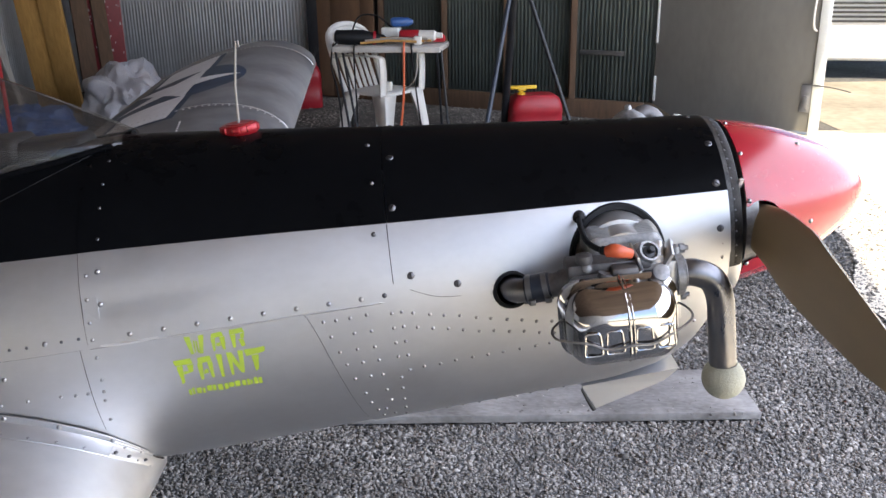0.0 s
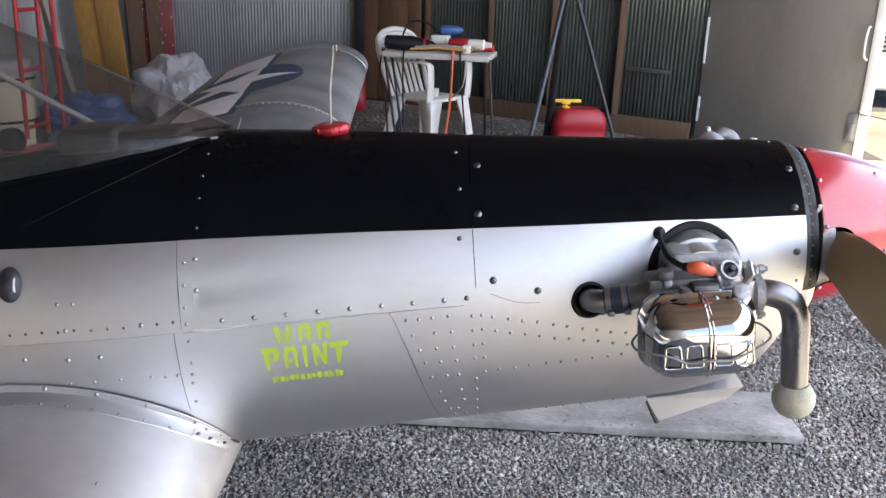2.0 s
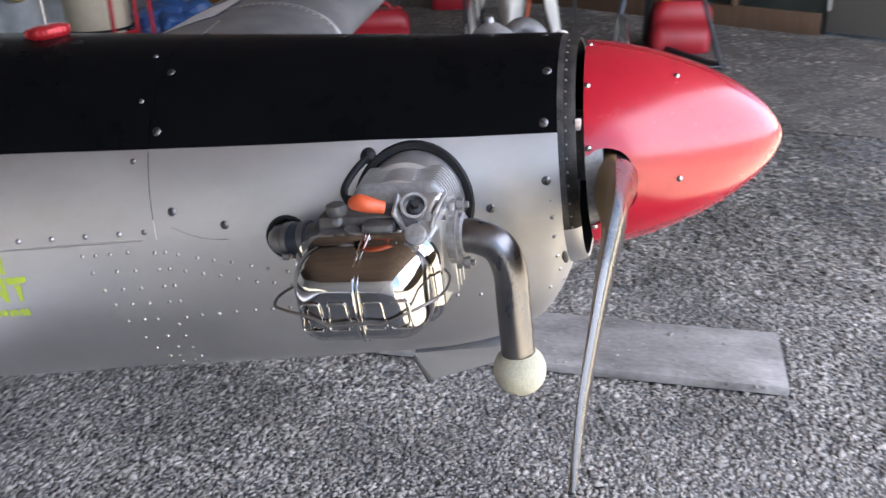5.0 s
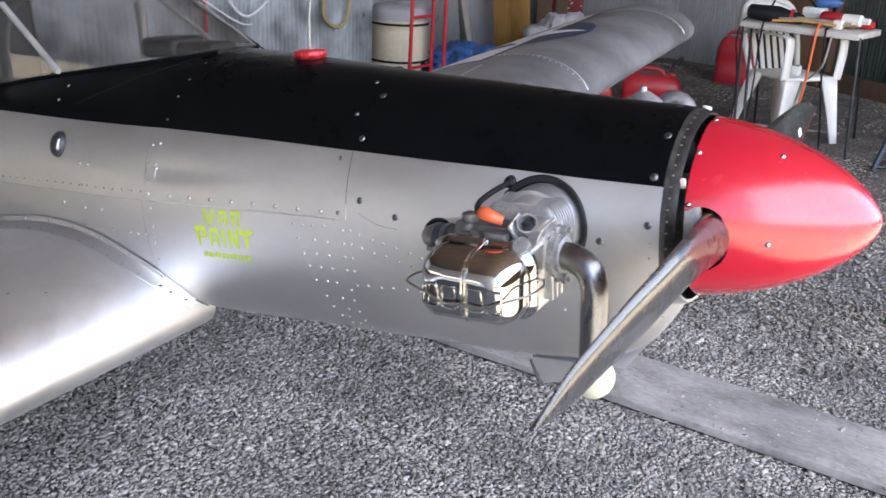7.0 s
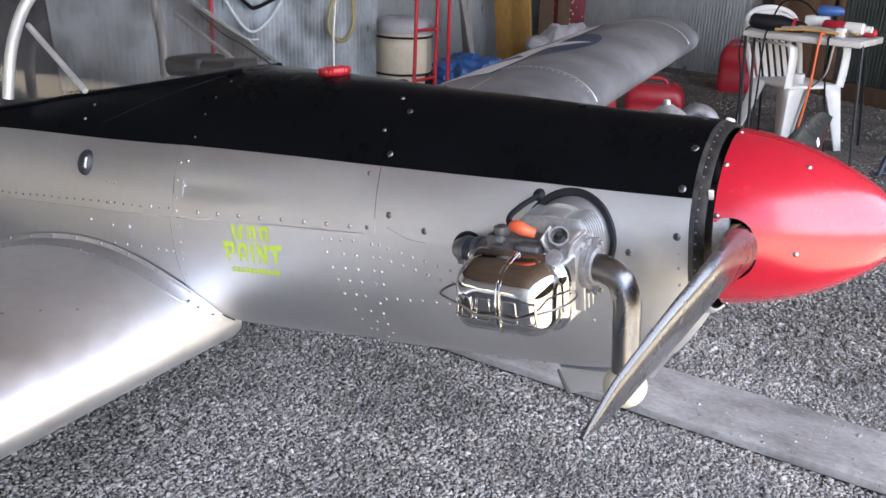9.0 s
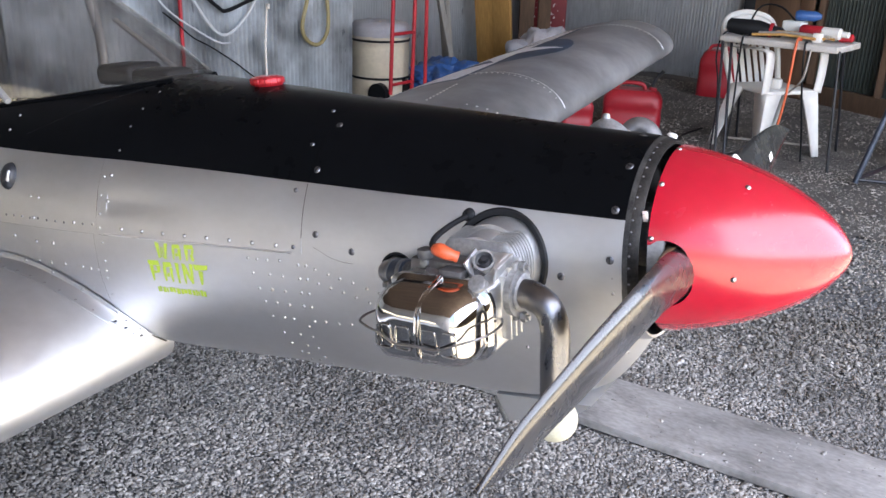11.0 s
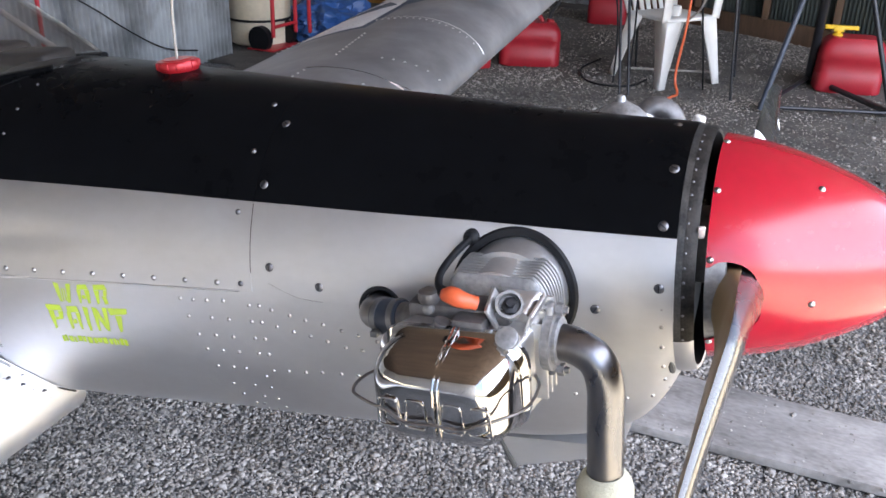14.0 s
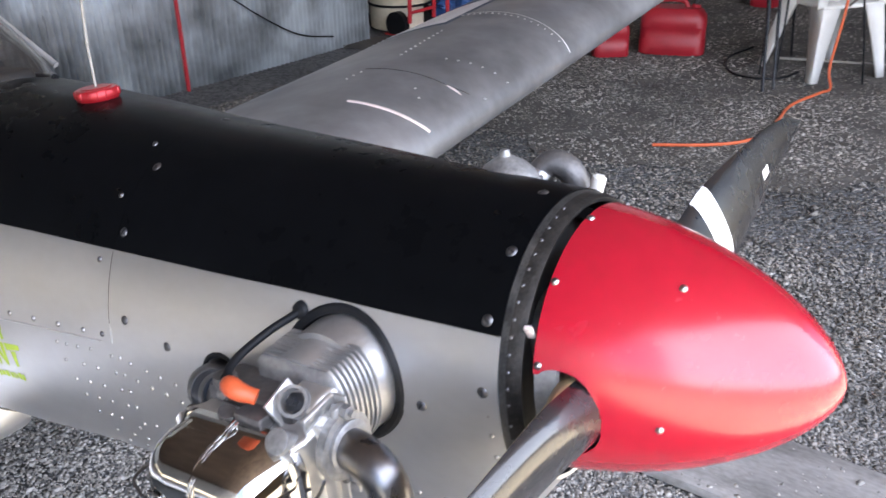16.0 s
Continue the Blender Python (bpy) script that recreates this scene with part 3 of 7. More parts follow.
# ---- fasteners ----
def dome(name, r, h, mat, slot=False):
    bm = bmesh.new()
    prof = [(0.0, r), (h * 0.45, r * 0.86), (h * 0.85, r * 0.5), (h, 0.0001)]
    sides = 10 if not slot else 14
    rings = [[(rr * math.cos(t), rr * math.sin(t), x) for t in (2 * math.pi * k / sides for k in range(sides))] for x, rr in prof]
    vs = grid(bm, rings, close_v=True)
    bm.faces.new(vs[-1])
    if slot:
        box(bm, (-r * 0.75, -r * 0.13, h * 0.8), (r * 0.75, r * 0.13, h * 1.04))
        for f in bm.faces[-6:]:
            f.material_index = 1
    return mesh_of(bm, name, [mat, TUBE_BLACK])


RIVET_PALE = dome("pale_rivet", 0.0036, 0.0028, ALU_WING)
RIVET, RIVET_BIG, SCREW_MESH, PIN = dome("rivet", 0.0028, 0.0021, STEEL), dome("pan_rivet", 0.0038, 0.0026, STEEL), dome("screw", 0.0056, 0.0020, SCREW, True), dome("dark_rivet", 0.0038, 0.0026, SCREW)
PIN_LIP = dome("lip_rivet", 0.0017, 0.0009, SCREW)
PIN_SMALL = dome("small_dark_rivet", 0.0025, 0.0016, SCREW)


def stud(mesh, name, x, z, parent, out=0.0022, turn=None):
    ob = new(name, mesh)
    ob.parent = parent
    ob.matrix_local = side_pose(x, z, out) @ pose(0, 0, 0, 0, 0, random.uniform(0, 180) if turn is None else turn)
    return ob


def studs(mesh, name, a, b, n, parent, out=0.0022, jitter=0.0012):
    for k in range(n):
        t = k / max(1, n - 1)
        stud(mesh, name, a[0] + (b[0] - a[0]) * t + random.uniform(-jitter, jitter), a[1] + (b[1] - a[1]) * t + random.uniform(-jitter, jitter), parent, out)


# upper cowling: screws and the row behind the seam
for x, z in ((-0.02, 0.113), (-0.023, 0.065), (-0.023, 0.003), (-0.089, -0.025), (-0.474, 0.003), (-0.41, -0.018), (-0.488, 0.151), (-0.490, 0.093)):
    stud(SCREW_MESH, "screw", x, z, upper_cowl, 0.0027)
for x, a in ((-0.03, 0.02), (-0.49, -0.1), (-0.02, -0.75), (-0.02, -1.15), (-0.488, -0.8), (-0.49, -1.15)):
    ob = new("screw", SCREW_MESH)
    ob.parent = upper_cowl
    n = (skin(x, a, 0.01) - skin(x, a)).normalized()
    ob.matrix_local = Matrix.Translation(skin(x, a, 0.002)) @ n.to_track_quat("Z", "X").to_matrix().to_4x4()
for x, z in ((-0.52, 0.168), (-0.516, 0.126), (-0.519, 0.064)):
    stud(PIN, "rivet", x, z, upper_mid, 0.0023)
# hem of the middle skin: eight bright rivets and a dark one at the corner
for k in range(8):
    stud(RIVET_BIG, "rivet", -0.864 + k * 0.0453, -0.0165 - k * 0.0004, upper_mid, 0.0023)
stud(PIN, "rivet", -0.514, -0.019, upper_mid, 0.0023)
for z in (0.070, 0.0285):
    stud(RIVET_BIG, "rivet", -0.896, z, upper_mid, 0.0023)
for z in (0.109, 0.145, 0.171, 0.195):
    stud(PIN_SMALL, "rivet", -0.894, z, upper_mid, 0.0023)
for x, z in ((-0.9115, 0.067), (-0.913, 0.037), (-0.9135, 0.0065), (-0.914, -0.017)):
    stud(RIVET, "rivet", x, z, upper_mid, 0.0023)
# cockpit side: small rivets along the hem and the seam
rear = [o for o in plane.children if o.name.startswith("cockpit_side_skin")][0]
studs(PIN_SMALL, "rivet", (-0.932, -0.0135), (-1.165, -0.0135), 11, rear, 0.001, 0.0008)
studs(PIN_SMALL, "rivet", (-1.19, -0.014), (-1.6, -0.022), 18, rear, 0.001)
for x in (-0.977, -1.085):
    stud(RIVET_BIG, "rivet", x, -0.0125, rear, 0.001)
for x, z in ((-1.071, 0.024), (-1.093, 0.025), (-1.194, 0.157), (-1.2, 0.133)):
    stud(RIVET, "rivet", x, z, rear, 0.001)
belly = [o for o in plane.children if o.name.startswith("rear_belly")][0]
for x, z in ((-1.153, -0.053), (-1.091, -0.058), (-1.044, -0.057)):
    stud(RIVET_BIG, "rivet", x, z, belly, -0.003)
for x, z in ((-0.94, -0.097), (-0.957, -0.097), (-0.977, -0.095), (-1.022, -0.095), (-1.06, -0.096), (-1.095, -0.096)):
    stud(RIVET, "rivet", x, z, belly, -0.003)
for x, z in ((-0.915, -0.044), (-0.916, -0.078), (-0.918, -0.0965), (-0.92, -0.111), (-0.9225, -0.144)):
    stud(RIVET, "rivet", x, z, lower_mid, -0.0014)
# belly cowling: a staggered field behind the engine, a double column and the rows along the engine bay
for z, xs in ((-0.044, (-0.604, -0.586, -0.567, -0.543)), (-0.0685, (-0.596, -0.563, -0.539)), (-0.0935, (-0.588, -0.563, -0.538)), (-0.116, (-0.581, -0.559, -0.535)),
              (-0.142, (-0.574, -0.552, -0.534)), (-0.172, (-0.564, -0.532)), (-0.195, (-0.559, -0.529)), (-0.215, (-0.552, -0.540)), (-0.233, (-0.547, -0.53))):
    for x in xs:
        stud(RIVET, "rivet", x + random.uniform(-0.0008, 0.0008), z + random.uniform(-0.0008, 0.0008), lower_cowl, 0.0008)
for z in (-0.047, -0.0695, -0.093, -0.116):
    for x in (-0.5075, -0.4935):
        stud(RIVET, "rivet", x, z, lower_cowl, 0.0008)
for x, z in ((-0.494, -0.142), (-0.508, -0.153), (-0.509, -0.174), (-0.51, -0.198), (-0.511, -0.22), (-0.513, -0.24)):
    stud(RIVET, "rivet", x, z, lower_cowl, 0.0008)
studs(RIVET, "rivet", (-0.477, -0.052), (-0.28, -0.1), 10, lower_cowl, 0.0008)
studs(RIVET, "rivet", (-0.475, -0.075), (-0.277, -0.12), 10, lower_cowl, 0.0008)
studs(RIVET, "rivet", (-0.472, -0.140), (-0.284, -0.137), 9, lower_cowl, 0.0008)
studs(RIVET, "rivet", (-0.143, -0.139), (-0.034, -0.148), 5, lower_cowl, 0.0008)
for z in (-0.021, -0.043, -0.069, -0.098, -0.122, -0.15):
    stud(RIVET, "rivet", -0.02, z, lower_cowl, 0.0008)
studs(RIVET, "rivet", (-0.48, -0.262), (-0.26, -0.255), 9, lower_cowl, 0.0008)
# the foot of the windscreen, a faint line over the black skin
joint_pts = [skin(-0.905 - 0.24 * (k / 20) ** 1.6, 0.12 + 0.75 * k / 20, 0.0009) for k in range(21)]
bm = bmesh.new()
tube(bm, joint_pts, 0.0006, 6)
part("windscreen_foot", bm, RUBBER, plane, "thin edge of the windscreen foot")
# a shallow bulge in the sheet above the hem
for v in upper_mid.data.vertices:
    if v.co.y < 0 and v.co.z < stripe_z(v.co.x) - 0.004:
        v.co.y += 0.0042 * math.exp(-((v.co.x + 0.84) / 0.075) ** 2 - ((v.co.z - 0.027) / 0.014) ** 2)
        v.co.y += 0.0016 * math.exp(-((v.co.x + 0.897) / 0.012) ** 2 - ((v.co.z - 0.02) / 0.02) ** 2)
# dark lines in the lap joints
def joint(points, parent, r=0.0007):
    bm = bmesh.new()
    tube(bm, points, r, 6)
    part("joint_line", bm, SEAM_DARK, parent, "thin dark joint between sheets")


joint([on_side(-0.628 + 0.062 * (k / 30) ** 0.8, -0.029 - 0.222 * k / 30, -0.0005) for k in range(31)], lower_mid, 0.001)
joint([on_side(-0.9345, -0.031 - 0.13 * k / 16, -0.0022) for k in range(17)], belly)
joint([on_side(-0.9212, 0.095 - 0.118 * k / 16, 0.0012) for k in range(17)], rear, 0.0008)
joint([on_side(-0.93 - 0.5 * k / 24, -0.0292, -0.0012) for k in range(25)], belly)
joint([on_side(-0.92 + 0.4 * k / 24, -0.0295, 0.0008 if k > 17 else -0.0006) for k in range(25)], lower_mid, 0.0009)
joint([on_side(-0.4995, stripe_z(-0.5) - 0.002 - 0.078 * k / 16, 0.0019) for k in range(17)], upper_cowl, 0.0009)
joint([on_side(-0.478 + 0.07 * k / 12, hem_z(-0.478 + 0.07 * k / 12) - 0.001, 0.0008) for k in range(13)], lower_cowl, 0.0004)
# a lifted sliver of the hem, paler to paint its glint, and the dark slot in the nose
bm = bmesh.new()
rows = []
for k in range(15):
    u = k / 14
    x = -0.905 + 0.078 * u
    b = math.sin(math.pi * u)
    rows.append([on_side(x, -0.0255, 0.0024), on_side(x, -0.0275, 0.0025 + 0.0010 * b), on_side(x, -0.0288 - 0.0012 * b, 0.0022 + 0.0006 * b)])
grid(bm, rows)
bmesh.ops.recalc_face_normals(bm, faces=bm.faces)
tube(bm, [on_side(-0.84 + 0.325 * k / 30, -0.0285, 0.0022) for k in range(31)], [0.0004] + [0.0011] * 29 + [0.0004], 6)
part("lifted_hem", bm, ALU_WING, upper_mid, "lifted edge of the sheet, in paler metal for its glint")
# The slot is a solid dark sliver, its shade put into the colour.
bm = bmesh.new()
tube(bm, [on_side(-0.0125, -0.093 - 0.003 * k, 0.0004) for k in range(9)], [0.0007, 0.0028, 0.0038, 0.0042, 0.0043, 0.0042, 0.0038, 0.0028, 0.0007], 8)
part("nose_slot", bm, INNER, lower_cowl, "solid dark sliver for the shade in a slot near the nose lip")

# rivets round the lip, and a chip of wood stuck in the gap
for k in range(17):
    a = 0.15 + 1.75 * k / 16
    p, c = skin(-0.0085, a, 0.0013), Vector((0, 0, -0.004))
    q = c + (Vector((0, p.y, p.z)) - c) * 0.991
    out = (Vector((0, q.y, q.z)) - c).normalized() + Vector((0.25, 0, 0))
    ob = new("rivet", PIN_LIP)
    ob.parent = nose_ring
    ob.matrix_local = Matrix.Translation((0.001, q.y, q.z)) @ out.normalized().to_track_quat("Z", "X").to_matrix().to_4x4()
bm = bmesh.new()
p = skin(-0.0085, angle_at(-0.0085, 0.062)) * 0.955
box(bm, (0.0, -0.002, -0.009), (0.007, 0.002, 0.009), 0.0009, Matrix.Translation((0.011, p.y, p.z)) @ pose(0, 0, 0, 35, 0, 12))
part("wood_chip", bm, CHIP, nose_ring, "small pale wood chip wedged in the gap")

# spinner screws
for ring_x, angles in ((0.025, (97, 132, 165, 63, 28, 212, 243, 277, 312, 345)), (0.124, (118, 189, 261, 333, 46))):
    for deg in angles:
        r, a = spinner_r(ring_x), radians(deg)
        p = Vector((ring_x, r * math.cos(a), r * math.sin(a)))
        slope = (spinner_r(ring_x - 0.004) - spinner_r(ring_x + 0.004)) / 0.008
        n_ = Vector((slope, math.cos(a), math.sin(a))).normalized()
        ob = new("screw", RIVET_BIG)
        ob.parent = spinner
        ob.matrix_local = Matrix.Translation(p + n_ * 0.0002) @ n_.to_track_quat("Z", "X").to_matrix().to_4x4()

# the scoop flap under the belly
bm = bmesh.new()
pts = [(-0.232, -0.083, -0.258), (-0.214, -0.080, -0.302), (-0.10, -0.078, -0.266), (-0.075, -0.08, -0.246), (-0.232, 0.10, -0.262), (-0.214, 0.10, -0.304), (-0.10, 0.09, -0.275), (-0.075, 0.09, -0.245)]
v = [bm.verts.new(p) for p in pts]
for f in ((0, 1, 2, 3), (4, 7, 6, 5), (1, 5, 6, 2), (2, 6, 7, 3), (0, 3, 7, 4)):
    bm.faces.new([v[i] for i in f])
bmesh.ops.recalc_face_normals(bm, faces=bm.faces)
scoop = part("outlet_scoop", bm, ALU, plane, "sheet aluminium cooling outlet under the belly", smooth=False)
sheet(scoop, 0.0015)
# A dark tube paints the shade inside the outlet's edge.
bm = bmesh.new()
tube(bm, [(-0.233, -0.0845, -0.262), (-0.2245, -0.0835, -0.283), (-0.2155, -0.082, -0.3025)], [0.0022, 0.0032, 0.0042], 8)
part("scoop_edge", bm, INNER, scoop, "dark tube for the shade at the outlet's open edge")

# lime stencil on the side: two words and a line too worn to read
GLYPH = {
    "W": (((0.2, 0), (0.36, 0), (0.29, 1), (0, 1)), ((0.38, 0.04), (0.46, 0.04), (0.49, 0.72), (0.41, 0.72)), ((0.54, 0.04), (0.62, 0.04), (0.59, 0.72), (0.51, 0.72)), ((0.64, 0), (0.8, 0), (1, 1), (0.71, 1))),
    "A": (((0.08, 0.75), (0.92, 0.75), (0.84, 1), (0.16, 1)), ((0.12, 0), (0.25, 0), (0.37, 0.73), (0.04, 0.73)), ((0.75, 0), (0.88, 0), (0.96, 0.73), (0.63, 0.73)), ((0.36, 0.26), (0.64, 0.26), (0.62, 0.45), (0.38, 0.45))),
    "R": (((0, 0.75), (0.94, 0.75), (0.86, 1), (0, 1)), ((0.1, 0), (0.25, 0), (0.37, 0.73), (0.02, 0.73)), ((0.64, 0.42), (0.86, 0.44), (0.95, 0.73), (0.64, 0.73)), ((0.6, 0), (0.9, 0), (0.82, 0.4), (0.48, 0.4))),
    "P": (((-0.06, 0.75), (0.96, 0.75), (0.88, 1), (-0.1, 1)), ((0.14, -0.06), (0.26, -0.02), (0.38, 0.73), (0.0, 0.73)), ((0.64, 0.46), (0.86, 0.44), (0.98, 0.73), (0.64, 0.73)), ((0.36, 0.36), (0.8, 0.38), (0.84, 0.42), (0.38, 0.5))),
    "I": (((0.32, 0), (0.62, 0), (0.8, 1), (0.1, 1)),),
    "N": (((0.1, 0), (0.25, 0), (0.31, 1), (0, 1)), ((0.33, 0.98), (0.33, 0.58), (0.67, 0.02), (0.67, 0.42)), ((0.72, 0), (0.88, 0), (1, 1), (0.69, 1))),
    "T": (((-0.04, 0.74), (1.12, 0.76), (1.16, 1), (-0.06, 1)), ((0.4, 0), (0.56, 0.04), (0.7, 0.72), (0.3, 0.72))),
}
for words, cx, cz, wide, high in (("WAR", -0.754, -0.048, 0.083, 0.027), ("PAINT", -0.754, -0.085, 0.120, 0.035)):
    widths = [{"I": 0.5, "W": 1.25}.get(c, 1.0) for c in words]
    gap = 0.3 if words == "WAR" else 0.16
    total = sum(widths) + gap * (len(words) - 1)
    rng = random.Random(len(words))
    bm = bmesh.new()
    pen = 0.0
    for c, w in zip(words, widths):
        for quad in GLYPH[c]:
            a, b, d, e = [((pen + x * w) / total - 0.5 + rng.uniform(-0.006, 0.006), y - 0.5 + rng.uniform(-0.03, 0.03)) for x, y in quad]
            rows = []
            for i in range(5):
                u = i / 4
                row = []
                for j in range(4):
                    s = j / 3
                    x = (a[0] * (1 - s) + b[0] * s) * (1 - u) + (e[0] * (1 - s) + d[0] * s) * u
                    y = (a[1] * (1 - s) + b[1] * s) * (1 - u) + (e[1] * (1 - s) + d[1] * s) * u
                    x += rng.uniform(-0.003, 0.003)
                    row.append(on_side(cx + x * wide, cz + (y + 0.10 * x * x) * high, -0.0011))
                rows.append(row)
            grid(bm, rows)
        pen += w + gap
    part("stencil_lettering", bm, GREEN, lower_mid, "lime green stencilled lettering", smooth=False)
rng = random.Random(4)
x = -0.806
while x < -0.705:
    bm = bmesh.new()
    w = rng.uniform(0.003, 0.0075)
    lo, hi = -0.1245 + rng.uniform(0, 0.003), -0.1135 + rng.uniform(-0.003, 0.001)
    grid(bm, [[on_side(x + w * i / 2, lo + (hi - lo) * j / 2, -0.0009) for j in range(3)] for i in range(3)])
    part("stencil_bar", bm, GREEN, lower_mid, "worn lime green stencilled block", smooth=False)
    x += w + rng.uniform(0.0008, 0.003)

# ---- engine: right-hand cylinder of a flat twin ----
engine = new("engine_cylinder")
engine.parent = plane
tagged(engine, "exposed engine cylinder with cast head and chrome rocker cover")
CY = Vector((CYL_X, -0.10, CYL_Z))
OUTWARD = Matrix.Translation(CY) @ pose(0, 0, 0, 0, 0, -90)
bm = bmesh.new()
lathe(bm, [(0.0, 0.0605), (0.05, 0.0600), (0.078, 0.0575), (0.079, 0.052), (0.115, 0.050)], OUTWARD, 56)
part("cylinder_barrel", bm, CAST_PALE, engine, "pale smooth cast aluminium barrel")


def fin_outline(grow):
    """A cooling fin seen along the cylinder: round ahead and below, cut flat on top and behind, with a sloping corner."""
    pts = []
    for k in range(64):
        a = 2 * math.pi * k / 64
        r = 0.060 + grow
        c = math.cos(a), math.sin(a)
        x, z = (r * math.copysign(abs(v) ** (0.72 if a < math.pi else 1.0), v) for v in c)
        z = min(z, 0.050 + grow)
        if z > -0.02:
            x = max(x, -0.053 - grow)
        over = (z - x) - (0.092 + 1.3 * grow)
        if over > 0:
            x, z = x + over / 2, z - over / 2
        pts.append((x, z))
    return pts


for k in range(8):
    y = -0.1705 - 0.0058 * k
    g = 0.0008 - 0.0005 * k
    bm = bmesh.new()
    o, i = fin_outline(g), fin_outline(g - 0.012)
    rows = [[(CYL_X + x, yy, CYL_Z + z) for x, z in pts] for yy, pts in ((y, i), (y - 0.0002, o), (y - 0.0023, o), (y - 0.0025, i))]
    grid(bm, rows, close_v=True)
    bmesh.ops.recalc_face_normals(bm, faces=bm.faces)
    part("fin", bm, CAST_PALE, engine)
# the outer end of the fins: a flat plate with a narrow chamfer
bm = bmesh.new()
rows = []
for yy, g in ((-0.2125, -0.016), (-0.2127, -0.0035), (-0.2155, -0.0035), (-0.2185, -0.0075), (-0.2192, -0.014)):
    rows.append([(CYL_X + x, yy, CYL_Z + z) for x, z in fin_outline(g)])
vs = grid(bm, rows, close_v=True)
bm.faces.new(vs[-1])
bmesh.ops.recalc_face_normals(bm, faces=bm.faces)
part("head_end_plate", bm, CAST, engine, "flat end of the finned head")
# black ring round the hole
bm = bmesh.new()
rows = []
for r, o in ((CYL_R - 0.006, -0.008), (CYL_R - 0.0045, 0.0025), (CYL_R + 0.002, 0.0045), (CYL_R + 0.0048, 0.0026), (CYL_R + 0.005, 0.0)):
    rows.append([on_side(CYL_X + r * math.cos(t), CYL_Z + r * math.sin(t), o) for t in (2 * math.pi * k / 80 for k in range(80))])
grid(bm, rows, close_v=True)
bmesh.ops.recalc_face_normals(bm, faces=bm.faces)
part("edge_trim", bm, RUBBER, engine, "black rubber trim round the cylinder opening")
bm = bmesh.new()
lathe(bm, [(-0.02, CYL_R + 0.012), (0.02, CYL_R - 0.002), (0.022, CYL_R - 0.012)], OUTWARD, 48, cap=False)
bmesh.ops.recalc_face_normals(bm, faces=bm.faces)
part("baffle", bm, RUBBER, engine, "black baffle behind the cylinder")
# cylinder head: a wedge narrowing from the fins to the rocker flange, with webs, ribs and bosses
def wedge(name, stations, mat, label, r=0.006):
    """A casting lofted through rounded rectangles (y, x0, x1, z0, z1)."""
    bm = bmesh.new()
    rows = []
    for y, x0, x1, z0, z1 in stations:
        row = []
        for cx, cz, a0 in ((x1 - r, z1 - r, 0), (x0 + r, z1 - r, 90), (x0 + r, z0 + r, 180), (x1 - r, z0 + r, 270)):
            row += [(cx + r * math.cos(radians(a0 + 22.5 * k)), y, cz + r * math.sin(radians(a0 + 22.5 * k))) for k in range(5)]
        rows.append(row)
    vs = grid(bm, rows, close_v=True)
    bm.faces.new(vs[-1])
    bm.faces.new(list(reversed(vs[0])))
    bmesh.ops.recalc_face_normals(bm, faces=bm.faces)
    return part(name, bm, mat, engine, label)


wedge("head_casting", [(-0.212, -0.222, -0.126, -0.066, 0.006), (-0.225, -0.232, -0.120, -0.078, 0.010), (-0.240, -0.246, -0.121, -0.090, 0.004), (-0.258, -0.265, -0.128, -0.098, -0.006), (-0.273, -0.274, -0.130, -0.101, -0.006)], CAST_PALE, "clean cast aluminium head narrowing to the rocker flange")
wedge("plug_tower", [(-0.212, -0.168, -0.124, -0.02, 0.024), (-0.232, -0.166, -0.128, -0.02, 0.022), (-0.246, -0.163, -0.131, -0.02, 0.012)], CAST_PALE, "cast tower round the plug pocket", 0.008)
for y0, y1, z1 in ((-0.222, -0.218, 0.020), (-0.236, -0.232, 0.010), (-0.250, -0.246, 0.002)):
    bm = bmesh.new()
    box(bm, (-0.128, y0, -0.082), (-0.112, y1, z1), 0.0015)
    part("head_rib", bm, CAST_PALE, engine)
for x, ry in ((-0.128, 24), (-0.166, -18)):
    bm = bmesh.new()
    box(bm, (-0.0022, -0.022, -0.02), (0.0022, 0.014, 0.02), 0.0012, Matrix.Translation((x, -0.236, 0.006)) @ pose(0, 0, 0, 18, ry, 0))
    part("head_web", bm, CAST_PALE, engine)
bm = bmesh.new()
box(bm, (-0.262, -0.252, -0.018), (-0.148, -0.205, 0.012), 0.006)
lathe(bm, [(0, 0.010), (0.004, 0.012), (0.012, 0.011), (0.014, 0.006)], Matrix.Translation((-0.238, -0.246, 0.012)) @ pose(0, 0, 0, 0, -90, 0), 16)
lathe(bm, [(0, 0.009), (0.01, 0.009)], Matrix.Translation((-0.218, -0.268, -0.006)) @ pose(0, 0, 0, 0, -70, 0), 16)
box(bm, (-0.205, -0.272, -0.012), (-0.170, -0.245, 0.008), 0.004)
tube(bm, smooth_path([(-0.290, -0.2205, -0.0245), (-0.270, -0.225, -0.021), (-0.245, -0.236, -0.012)], 5), [0.0172] * 6 + [0.019] * 5, 18)
part("inlet_port", bm, CAST_DIRTY, engine, "oily cast inlet port")
